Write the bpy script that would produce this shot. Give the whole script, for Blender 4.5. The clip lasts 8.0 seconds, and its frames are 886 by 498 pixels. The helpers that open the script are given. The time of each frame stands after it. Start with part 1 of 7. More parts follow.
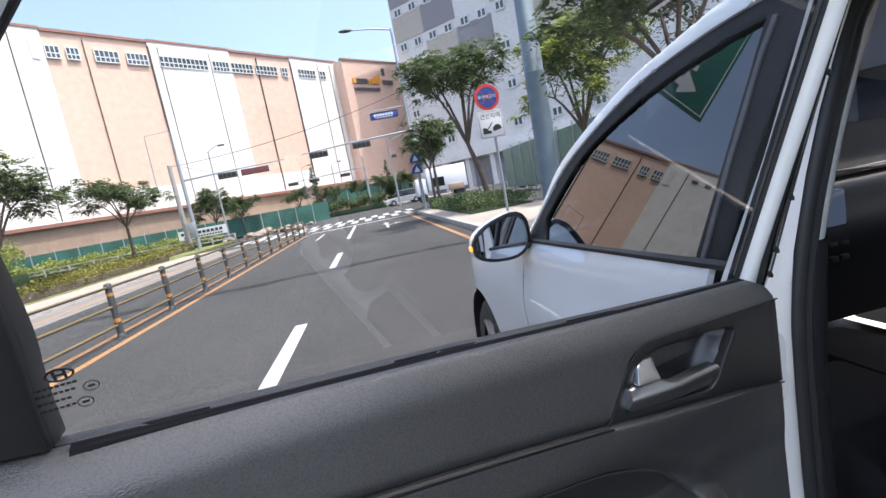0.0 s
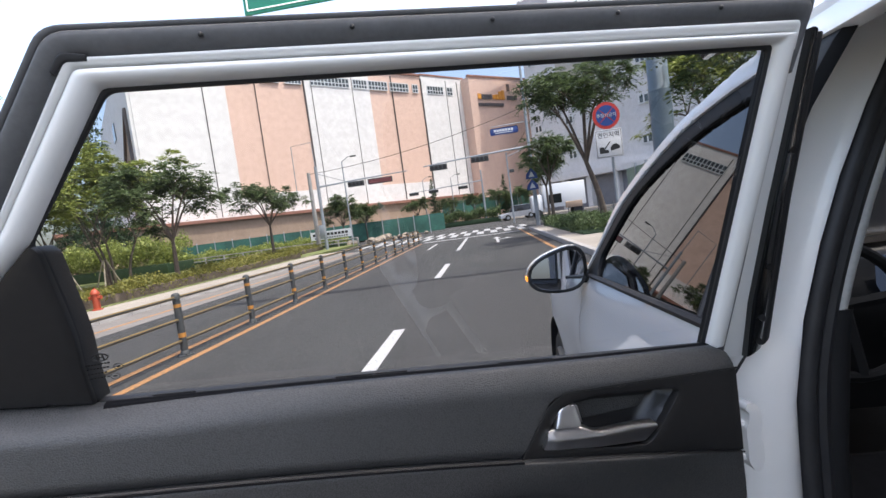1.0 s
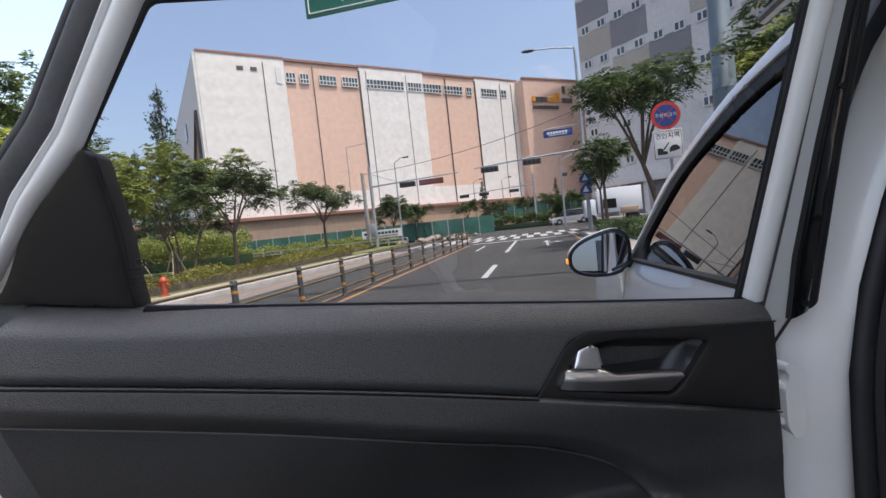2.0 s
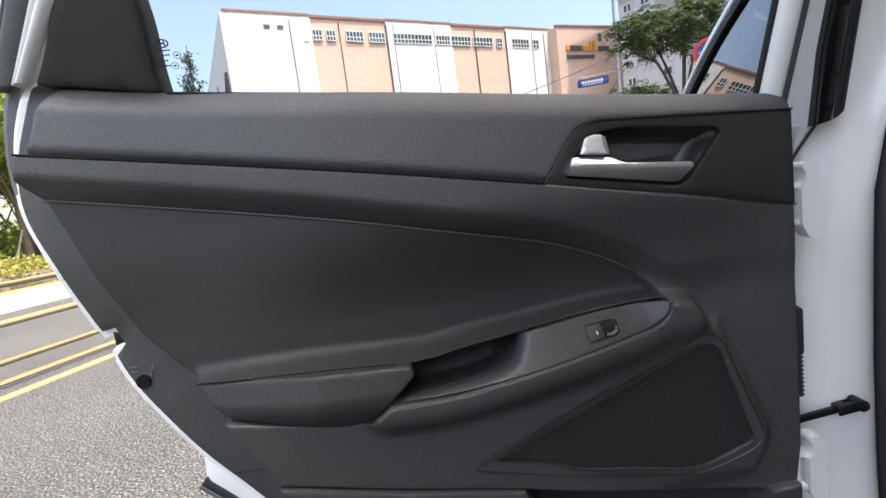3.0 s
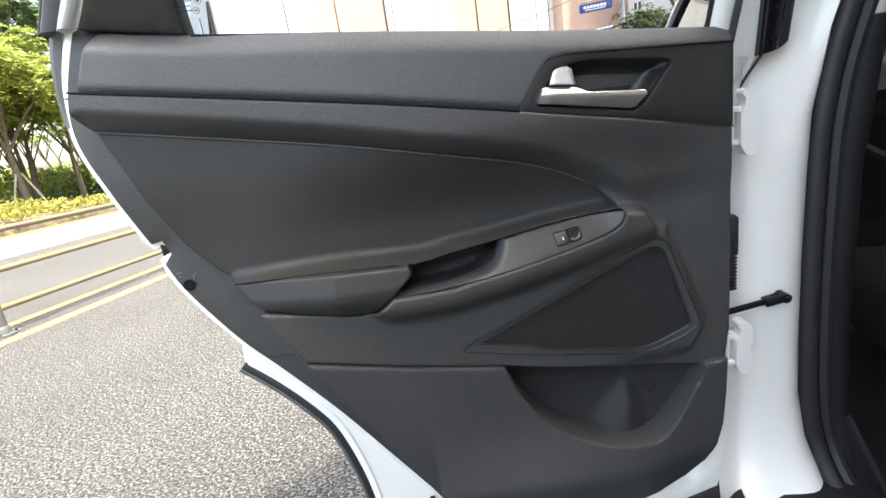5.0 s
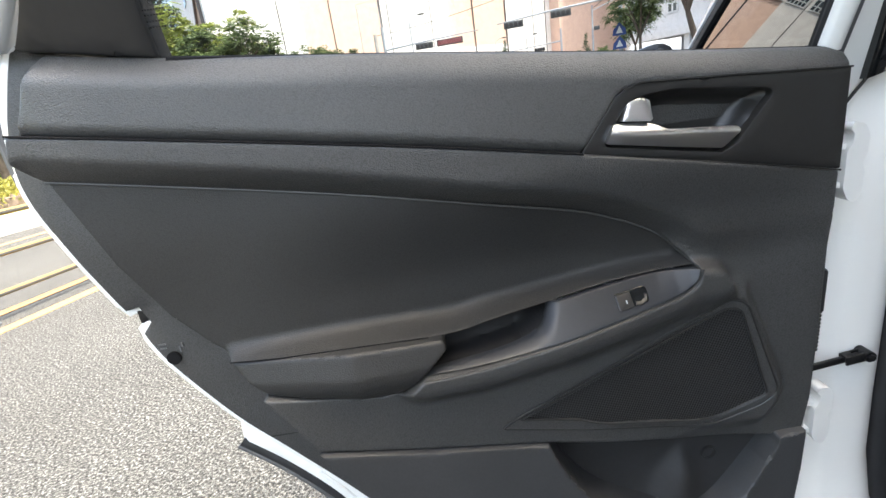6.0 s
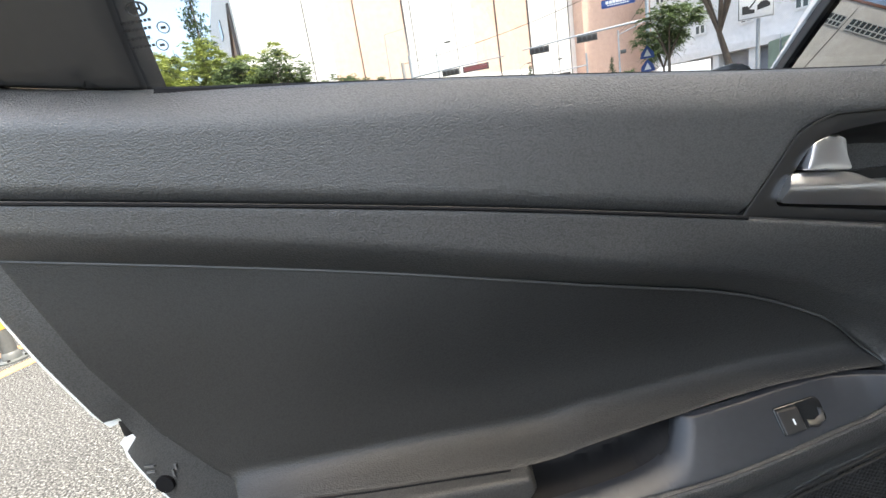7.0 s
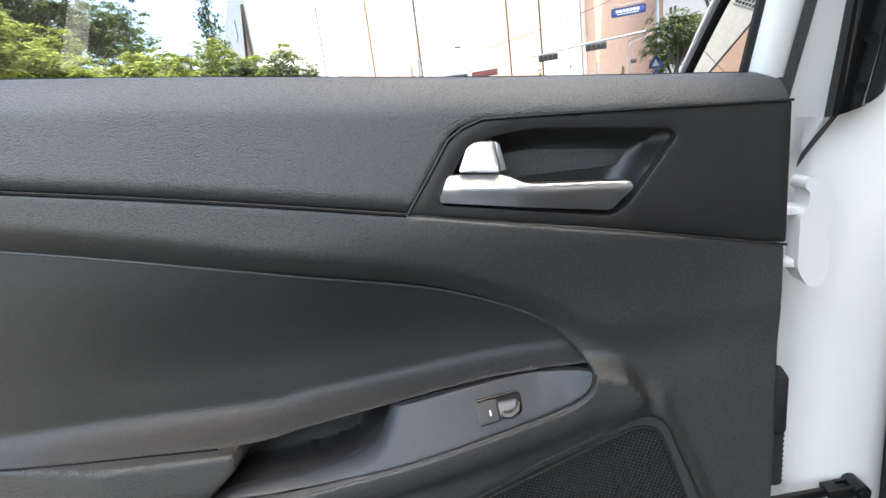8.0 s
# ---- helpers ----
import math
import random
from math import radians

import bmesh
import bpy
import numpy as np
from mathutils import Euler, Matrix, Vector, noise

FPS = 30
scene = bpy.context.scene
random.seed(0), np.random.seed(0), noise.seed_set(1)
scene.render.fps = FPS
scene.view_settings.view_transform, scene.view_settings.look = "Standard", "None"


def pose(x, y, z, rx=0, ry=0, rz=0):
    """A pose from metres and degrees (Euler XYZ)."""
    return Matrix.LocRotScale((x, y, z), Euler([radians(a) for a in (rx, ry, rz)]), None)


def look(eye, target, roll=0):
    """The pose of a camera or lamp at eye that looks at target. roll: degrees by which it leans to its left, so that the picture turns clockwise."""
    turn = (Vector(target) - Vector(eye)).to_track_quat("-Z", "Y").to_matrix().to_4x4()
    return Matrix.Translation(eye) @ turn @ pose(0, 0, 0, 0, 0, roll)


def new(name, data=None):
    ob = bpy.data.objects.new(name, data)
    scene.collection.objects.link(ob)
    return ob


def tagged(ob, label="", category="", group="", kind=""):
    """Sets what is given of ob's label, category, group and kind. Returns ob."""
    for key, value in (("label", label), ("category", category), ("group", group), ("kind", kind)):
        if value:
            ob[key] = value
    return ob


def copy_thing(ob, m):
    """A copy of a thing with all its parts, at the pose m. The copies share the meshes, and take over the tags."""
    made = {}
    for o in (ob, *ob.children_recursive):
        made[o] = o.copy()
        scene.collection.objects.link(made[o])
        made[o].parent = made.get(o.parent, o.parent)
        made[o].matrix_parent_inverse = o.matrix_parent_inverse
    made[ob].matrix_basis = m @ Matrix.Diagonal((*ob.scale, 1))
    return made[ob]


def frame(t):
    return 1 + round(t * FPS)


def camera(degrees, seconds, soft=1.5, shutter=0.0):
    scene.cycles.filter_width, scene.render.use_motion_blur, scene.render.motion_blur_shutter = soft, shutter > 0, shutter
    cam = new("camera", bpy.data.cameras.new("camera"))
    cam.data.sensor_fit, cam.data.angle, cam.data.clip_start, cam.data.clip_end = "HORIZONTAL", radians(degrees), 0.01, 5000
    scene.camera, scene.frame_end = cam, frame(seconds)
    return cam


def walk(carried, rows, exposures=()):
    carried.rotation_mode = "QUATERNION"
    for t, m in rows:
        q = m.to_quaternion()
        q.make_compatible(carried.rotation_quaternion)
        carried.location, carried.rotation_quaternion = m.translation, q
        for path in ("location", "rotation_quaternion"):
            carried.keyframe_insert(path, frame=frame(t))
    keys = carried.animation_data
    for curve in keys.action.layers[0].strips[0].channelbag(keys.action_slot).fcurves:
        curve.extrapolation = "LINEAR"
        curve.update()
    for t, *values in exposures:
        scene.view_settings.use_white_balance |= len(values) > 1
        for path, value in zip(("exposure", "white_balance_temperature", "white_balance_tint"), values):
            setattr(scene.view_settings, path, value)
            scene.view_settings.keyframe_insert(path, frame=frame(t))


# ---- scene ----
cam = camera(87.0, 8.0)

PATH = [
    (0, (-0.481, -0.524, 1.344), (-0.221, 1.441, 1.077), -10.8),
    (0.5, (-0.349, -0.586, 1.371), (-0.399, 1.402, 1.161), -9.2),
    (1, (-0.295, -0.634, 1.366), (-0.499, 1.351, 1.233), -7.7),
    (1.2, (-0.285, -0.644, 1.366), (-0.546, 1.336, 1.264), -7.3),
    (2.3, (-0.27, -0.641, 1.204), (-0.725, 1.304, 1.105), -6.4),
    (2.5, (-0.27, -0.649, 1.145), (-0.763, 1.283, 0.999), -6.9),
    (3, (-0.258, -0.673, 1.078), (-0.812, 1.232, 0.829), -7.3),
    (3.5, (-0.237, -0.701, 1.068), (-0.816, 1.185, 0.736), -8.6),
    (4, (-0.229, -0.725, 1.065), (-0.821, 1.142, 0.657), -8.6),
    (4.5, (-0.216, -0.77, 1.066), (-0.808, 1.079, 0.588), -8.5),
    (4.7, (-0.217, -0.786, 1.065), (-0.791, 1.065, 0.57), -8.5),
    (5.8, (-0.258, -0.698, 1.104), (-0.819, 1.143, 0.559), -8.5),
    (6, (-0.305, -0.649, 1.151), (-0.843, 1.177, 0.539), -8.3),
    (6.5, (-0.389, -0.553, 1.175), (-1.017, 1.273, 0.655), -8.8),
    (7, (-0.396, -0.5, 1.171), (-1.031, 1.329, 0.667), -8.9),
    (7.5, (-0.223, -0.461, 1.148), (-0.872, 1.366, 0.656), -8.0),
    (8, (-0.137, -0.445, 1.131), (-0.801, 1.379, 0.649), -7.4),
]
walk(cam, [(t, look(eye, target, roll)) for t, eye, target, roll in PATH],
     exposures=[(0, 2.70, 6700, 9), (0.5, 2.58, 6700, 9), (1.0, 2.28, 6800, 10), (1.2, 2.20, 6800, 10), (2.3, 1.85, 7000, 12), (2.5, 1.9, 7000, 12), (3.0, 2.65, 7200, 8), (3.5, 2.98, 7300, 6), (4.7, 3.18, 7400, 4), (5.8, 3.2, 7300, 4), (7.0, 3.2, 7300, 4), (8.0, 3.47, 7300, 4)])

# ---- light ----
SUN_AZ, SUN_EL = -25.0, 70.0      # degrees from +x towards +y, and above the horizon
world = bpy.data.worlds.new("sky")
scene.world = world
world.use_nodes = True
wn = world.node_tree.nodes
sky = wn.new("ShaderNodeTexSky")
sky.sky_type = "NISHITA"
sky.sun_disc = False
sky.sun_elevation = radians(SUN_EL)
sky.sun_rotation = radians(90 - SUN_AZ)
sky.air_density, sky.dust_density, sky.ozone_density = 1.0, 5.0, 1.2
world.node_tree.links.new(sky.outputs[0], wn["Background"].inputs[0])
wn["Background"].inputs[1].default_value = 0.15
sun = new("sun", bpy.data.lights.new("sun", "SUN"))
sun.data.energy, sun.data.angle, sun.data.color = 2.1, radians(0.9), (1.0, 0.96, 0.90)
sun.matrix_world = look((0, 0, 60), (-60 / math.tan(radians(SUN_EL)) * math.cos(radians(SUN_AZ)),
                                    -60 / math.tan(radians(SUN_EL)) * math.sin(radians(SUN_AZ)), 0))


# ---- materials ----
class Mat:
    """A node material with a Principled shader and a few short ways to wire it."""

    def __init__(self, name, colour=(0.5, 0.5, 0.5), rough=0.5, metal=0.0, spec=0.5, coat=0.0):
        self.m = bpy.data.materials.new(name)
        self.m.use_nodes = True
        self.t = self.m.node_tree
        self.b = self.t.nodes["Principled BSDF"]
        self.set("Base Color", (*colour, 1))
        self.set("Roughness", rough), self.set("Metallic", metal)
        self.set("Specular IOR Level", spec), self.set("Coat Weight", coat)
        self.set("Coat Roughness", 0.04)
        self.tc = None

    def set(self, key, value):
        self.b.inputs[key].default_value = value

    def node(self, kind, **values):
        n = self.t.nodes.new("ShaderNode" + kind)
        for k, v in values.items():
            n.inputs[k.replace("_", " ")].default_value = v
        return n

    def link(self, a, b):
        self.t.links.new(a, b)

    def coords(self, scale=(1, 1, 1), space="Object"):
        if self.tc is None:
            self.tc = self.t.nodes.new("ShaderNodeTexCoord")
        mp = self.node("Mapping")
        mp.inputs["Scale"].default_value = scale
        self.link(self.tc.outputs[space], mp.inputs["Vector"])
        return mp.outputs[0]

    def noise(self, scale, detail=3, stretch=(1, 1, 1), rough=0.55):
        n = self.node("TexNoise", Scale=scale, Detail=detail, Roughness=rough)
        self.link(self.coords(stretch), n.inputs["Vector"])
        return n.outputs["Fac"]

    def cells(self, scale, feature="F1", stretch=(1, 1, 1)):
        n = self.node("TexVoronoi", Scale=scale)
        n.feature = feature
        self.link(self.coords(stretch), n.inputs["Vector"])
        return n

    def ramp(self, fac, *stops):
        r = self.t.nodes.new("ShaderNodeValToRGB")
        e = r.color_ramp.elements
        while len(e) < len(stops):
            e.new(0.5)
        for el, (p, c) in zip(e, stops):
            el.position, el.color = p, (*c, 1)
        self.link(fac, r.inputs[0])
        return r.outputs[0]

    def mix(self, fac, a, b, kind="MIX"):
        n = self.t.nodes.new("ShaderNodeMix")
        n.data_type, n.blend_type = "RGBA", kind
        for sock, v in ((n.inputs[0], fac), (n.inputs[6], a), (n.inputs[7], b)):
            if isinstance(v, bpy.types.NodeSocket):
                self.link(v, sock)
            else:
                sock.default_value = v if isinstance(v, float) else (*v, 1)
        return n.outputs[2]

    def colour(self, out):
        self.link(out, self.b.inputs["Base Color"])
        return self

    def bump(self, fac, strength=0.3, dist=0.002, pebbles=False):
        n = self.node("Bump", Strength=strength, Distance=dist)
        n.invert = pebbles
        self.link(fac, n.inputs["Height"])
        if self.b.inputs["Normal"].links:
            self.link(self.b.inputs["Normal"].links[0].from_socket, n.inputs["Normal"])
        self.link(n.outputs[0], self.b.inputs["Normal"])
        return self

    def roughness(self, fac, lo, hi):
        n = self.node("MapRange")
        n.inputs["To Min"].default_value, n.inputs["To Max"].default_value = lo, hi
        self.link(fac, n.inputs["Value"])
        self.link(n.outputs[0], self.b.inputs["Roughness"])
        return self

    def varied(self, colour, amount=0.15, scale=3.0, fine=40.0):
        """Two scales of tone round one colour."""
        dark = tuple(c * (1 - amount) for c in colour)
        light = tuple(min(1, c * (1 + amount)) for c in colour)
        a = self.ramp(self.noise(scale, 4), (0.3, dark), (0.7, light))
        b = self.ramp(self.noise(fine, 2), (0.3, (0.85,) * 3), (0.7, (1.0,) * 3))
        return self.colour(self.mix(1.0, a, b, "MULTIPLY"))


def leather(name, colour, grain=1.0, spec=0.42, pit_shade=0.62):
    m = Mat(name, colour, 0.52, spec=spec)
    m.varied(colour, 0.12, 5, 420)
    v = m.cells(740, "F1", (0.8, 1, 1.15))
    # shade in the crevices between the pebbles, put into the colour
    pebbles = m.ramp(v.outputs["Distance"], (0.25, (1.0,) * 3), (0.80, (pit_shade,) * 3))
    m.colour(m.mix(1.0, m.b.inputs["Base Color"].links[0].from_socket, pebbles, "MULTIPLY"))
    m.bump(v.outputs["Distance"], 1.0 * grain, 0.0006, True)
    m.bump(m.noise(900, 2), 0.25 * grain, 0.0004)
    m.roughness(m.noise(7, 4), 0.40, 0.54)
    return m.m


TRIM = leather("grained_dark_plastic", (0.0500, 0.0500, 0.0498), 0.6, 0.62, 0.50)
PAD = leather("soft_dark_vinyl", (0.0510, 0.0514, 0.0518), 0.7, 0.90, 0.50)
INSERT = leather("dark_vinyl_insert", (0.0275, 0.0272, 0.0267), 0.40, 0.38, 0.68)
SMOOTH = Mat("smooth_black_plastic", (0.0165, 0.016, 0.0160), 0.38).varied((0.0165, 0.016, 0.0160), 0.12, 9, 120)
SMOOTH.bump(SMOOTH.noise(1500, 1), 0.08, 0.0003)
SMOOTH = SMOOTH.m
LOWERP = Mat("satin_dark_grey_plastic", (0.036, 0.037, 0.039), 0.46, spec=0.5).varied((0.036, 0.037, 0.039), 0.12, 8, 260)
LOWERP.bump(LOWERP.noise(1300, 2), 0.12, 0.0003)
LOWERP = LOWERP.m
POCKETP = Mat("matt_dark_plastic", (0.020, 0.020, 0.021), 0.62, spec=0.3).varied((0.020, 0.020, 0.021), 0.12, 9, 120).m
# the blue is the sky's reflection, put into the base colour
SWITCHP = Mat("satin_navy_black_plastic", (0.0165, 0.0185, 0.0225), 0.42, spec=0.48).varied((0.0165, 0.0185, 0.0225), 0.12, 12, 150).m
CHROME = Mat("satin_chrome", (0.62, 0.62, 0.63), 0.30, 1.0)
CHROME.roughness(CHROME.noise(60, 3), 0.27, 0.36)
CHROME = CHROME.m
WHITE = Mat("white_car_paint", (0.78, 0.79, 0.80), 0.34, coat=1.0)
WHITE.colour(WHITE.ramp(WHITE.noise(2.5, 3), (0.3, (0.765, 0.775, 0.785)), (0.7, (0.79, 0.80, 0.81))))
WHITE = WHITE.m
JAMB = Mat("white_jamb_paint", (0.84, 0.84, 0.82), 0.30, coat=0.6)
JAMB.colour(JAMB.ramp(JAMB.noise(3, 3), (0.3, (0.825, 0.825, 0.805)), (0.7, (0.85, 0.85, 0.83))))
JAMB.roughness(JAMB.noise(40, 3), 0.26, 0.38)
JAMB = JAMB.m
SEALB = Mat("matt_black_seal", (0.006, 0.006, 0.007), 0.8, spec=0.15).varied((0.006, 0.006, 0.007), 0.2, 20, 200).m
RUBBER = Mat("black_rubber", (0.020, 0.020, 0.022), 0.55).varied((0.020, 0.020, 0.022), 0.2, 20, 200).m
RUBBERG = Mat("dark_grey_rubber", (0.105, 0.106, 0.109), 0.6).varied((0.105, 0.106, 0.109), 0.15, 15, 200).m
GLOSSB = Mat("gloss_black_plastic", (0.012, 0.013, 0.014), 0.12, spec=0.6).varied((0.012, 0.013, 0.014), 0.2, 8, 60).m
DARKIN = Mat("dark_cabin_plastic", (0.010, 0.010, 0.011), 0.6, spec=0.3).varied((0.010, 0.010, 0.011), 0.2, 6, 80).m
CLOTH = Mat("black_seat_cloth", (0.009, 0.009, 0.010), 0.9, spec=0.2).varied((0.009, 0.009, 0.010), 0.2, 30, 300).m
STEEL = Mat("black_steel", (0.03, 0.03, 0.032), 0.35, 0.7).varied((0.03, 0.03, 0.032), 0.2, 40, 200).m
FILMB = Mat("matt_black_pillar_film", (0.016, 0.017, 0.019), 0.55, spec=0.22).varied((0.016, 0.017, 0.019), 0.15, 6, 80).m
PRINT = Mat("black_glass_print", (0.012, 0.012, 0.012), 0.5).m
MARK = Mat("white_mark", (0.75, 0.78, 0.8), 0.4).m


def glass(name, tint, gloss=0.05):
    """A thin pane: it lets light straight through, tinted, and mirrors a little."""
    m = bpy.data.materials.new(name)
    m.use_nodes = True
    t = m.node_tree
    t.nodes.clear()
    out = t.nodes.new("ShaderNodeOutputMaterial")
    tr = t.nodes.new("ShaderNodeBsdfTransparent")
    tr.inputs[0].default_value = (*tint, 1)
    gl = t.nodes.new("ShaderNodeBsdfGlossy")
    gl.inputs["Roughness"].default_value = 0.0
    lw = t.nodes.new("ShaderNodeLayerWeight")
    lw.inputs[0].default_value = 0.5
    pw_ = t.nodes.new("ShaderNodeMath")
    pw_.operation = "POWER"
    pw_.inputs[1].default_value = 5.0
    sc = t.nodes.new("ShaderNodeMath")
    sc.operation = "MULTIPLY_ADD"
    sc.inputs[1].default_value, sc.inputs[2].default_value = 1 - gloss, gloss
    mx = t.nodes.new("ShaderNodeMixShader")
    t.links.new(lw.outputs["Facing"], pw_.inputs[0]), t.links.new(pw_.outputs[0], sc.inputs[0])
    t.links.new(sc.outputs[0], mx.inputs[0])
    t.links.new(tr.outputs[0], mx.inputs[1]), t.links.new(gl.outputs[0], mx.inputs[2])
    t.links.new(mx.outputs[0], out.inputs[0])
    return m


TINT = glass("tinted_door_glass", (0.41, 0.43, 0.46))
FILM = glass("filmed_dark_glass", (0.05, 0.055, 0.065), 0.16)
MIRROR = Mat("mirror_silver", (0.85, 0.87, 0.9), 0.0, 1.0).m


# ---- building blocks ----
def empty(name, m=None, **tags):
    ob = new(name)
    ob.empty_display_size = 0.1
    if m is not None:
        ob.matrix_world = m
    return tagged(ob, **tags)


def part(name, bm, material, parent=None, label="", smooth=True, m=None, crease=38):
    """Links a bmesh as one mesh object under a thing or a part."""
    bmesh.ops.recalc_face_normals(bm, faces=bm.faces)
    me = bpy.data.meshes.new(name)
    bm.to_mesh(me)
    bm.free()
    for p in me.polygons:
        p.use_smooth = smooth
    if smooth:
        me.set_sharp_from_angle(angle=radians(crease))
    me.materials.append(material)
    ob = new(name, me)
    if m is not None:
        ob.matrix_world = m
    if parent is not None:
        ob.parent = parent
    if label:
        tagged(ob, label)
    return ob


def add_box(bm, x0, x1, y0, y1, z0, z1, bevel=0.0, m=None, seg=2):
    mm = Matrix.LocRotScale(((x0 + x1) / 2, (y0 + y1) / 2, (z0 + z1) / 2), None, (x1 - x0, y1 - y0, z1 - z0))
    got = bmesh.ops.create_cube(bm, size=1, matrix=(m @ mm) if m is not None else mm)["verts"]
    if bevel:
        edges = list({e for v in got for e in v.link_edges})
        bmesh.ops.bevel(bm, geom=edges, offset=bevel, segments=seg, affect="EDGES", profile=0.5)


def box(x0, x1, y0, y1, z0, z1, bevel=0.0, m=None, seg=2):
    bm = bmesh.new()
    add_box(bm, x0, x1, y0, y1, z0, z1, bevel, m, seg)
    return bm


def add_tube(bm, pts, radius, sides=8, caps=True):
    """A tube along pts; radius is one number or one for each point."""
    pts = [Vector(p) for p in pts]
    rr = radius if isinstance(radius, (list, tuple)) else [radius] * len(pts)
    rings, side = [], None
    for i, p in enumerate(pts):
        d = (pts[min(i + 1, len(pts) - 1)] - pts[max(i - 1, 0)]).normalized()
        if side is None:
            side = d.orthogonal().normalized()
        side = (side - d * side.dot(d)).normalized()
        up = d.cross(side)
        rings.append([bm.verts.new(p + (side * math.cos(a) + up * math.sin(a)) * rr[i])
                      for a in (2 * math.pi * k / sides for k in range(sides))])
    for a, b in zip(rings, rings[1:]):
        for k in range(sides):
            bm.faces.new((a[k], a[(k + 1) % sides], b[(k + 1) % sides], b[k]))
    if caps:
        bm.faces.new(rings[0][::-1]), bm.faces.new(rings[-1])


def tube(pts, radius, sides=8, caps=True):
    bm = bmesh.new()
    add_tube(bm, pts, radius, sides, caps)
    return bm


def smooth_line(pts, n=8, closed=False):
    """A Catmull-Rom curve through the points."""
    P = [Vector(p) for p in pts]
    out, count = [], len(P)
    for i in range(count if closed else count - 1):
        def at(k):
            return P[k % count] if closed else P[min(max(k, 0), count - 1)]
        a, b, c, d = at(i - 1), at(i), at(i + 1), at(i + 2)
        for j in range(n):
            t = j / n
            out.append(0.5 * ((2 * b) + (c - a) * t + (2 * a - 5 * b + 4 * c - d) * t * t + (3 * b - a - 3 * c + d) * t ** 3))
    if not closed:
        out.append(P[-1])
    return out


def rounded(pts, r, n=5):
    """A closed outline with its corners rounded. r: one radius, or one for each corner."""
    P, out = [Vector(p) for p in pts], []
    for i, p in enumerate(P):
        rad = r[i] if isinstance(r, (list, tuple)) else r
        a, b = P[i - 1], P[(i + 1) % len(P)]
        da, db = a - p, b - p
        k = min(rad, da.length * 0.48, db.length * 0.48)
        if k < 1e-4:
            out.append(p)
            continue
        s, e = p + da.normalized() * k, p + db.normalized() * k
        for j in range(n + 1):
            t = j / n
            out.append(s * (1 - t) ** 2 + p * 2 * t * (1 - t) + e * t * t)
    return out


def sstep(a, b, x):
    t = np.clip((x - a) / (b - a), 0, 1)
    return t * t * (3 - 2 * t)


def edge_distance(pts, loop):
    """How far each point lies from a closed outline."""
    best = np.full(len(pts), 9.0)
    L = np.array(loop)
    for a, b in zip(L, np.roll(L, -1, axis=0)):
        ab = b - a
        t = np.clip(((pts - a) @ ab) / max(ab @ ab, 1e-12), 0, 1)
        best = np.minimum(best, np.linalg.norm(pts - (a + t[:, None] * ab), axis=1))
    return best


def inside(pts, loop):
    L = np.array(loop)
    hit = np.zeros(len(pts), bool)
    for a, b in zip(L, np.roll(L, -1, axis=0)):
        if a[1] == b[1]:
            continue
        cond = (a[1] > pts[:, 1]) != (b[1] > pts[:, 1])
        hit ^= cond & (pts[:, 0] < (b[0] - a[0]) * (pts[:, 1] - a[1]) / (b[1] - a[1]) + a[0])
    return hit


from mathutils.geometry import delaunay_2d_cdt


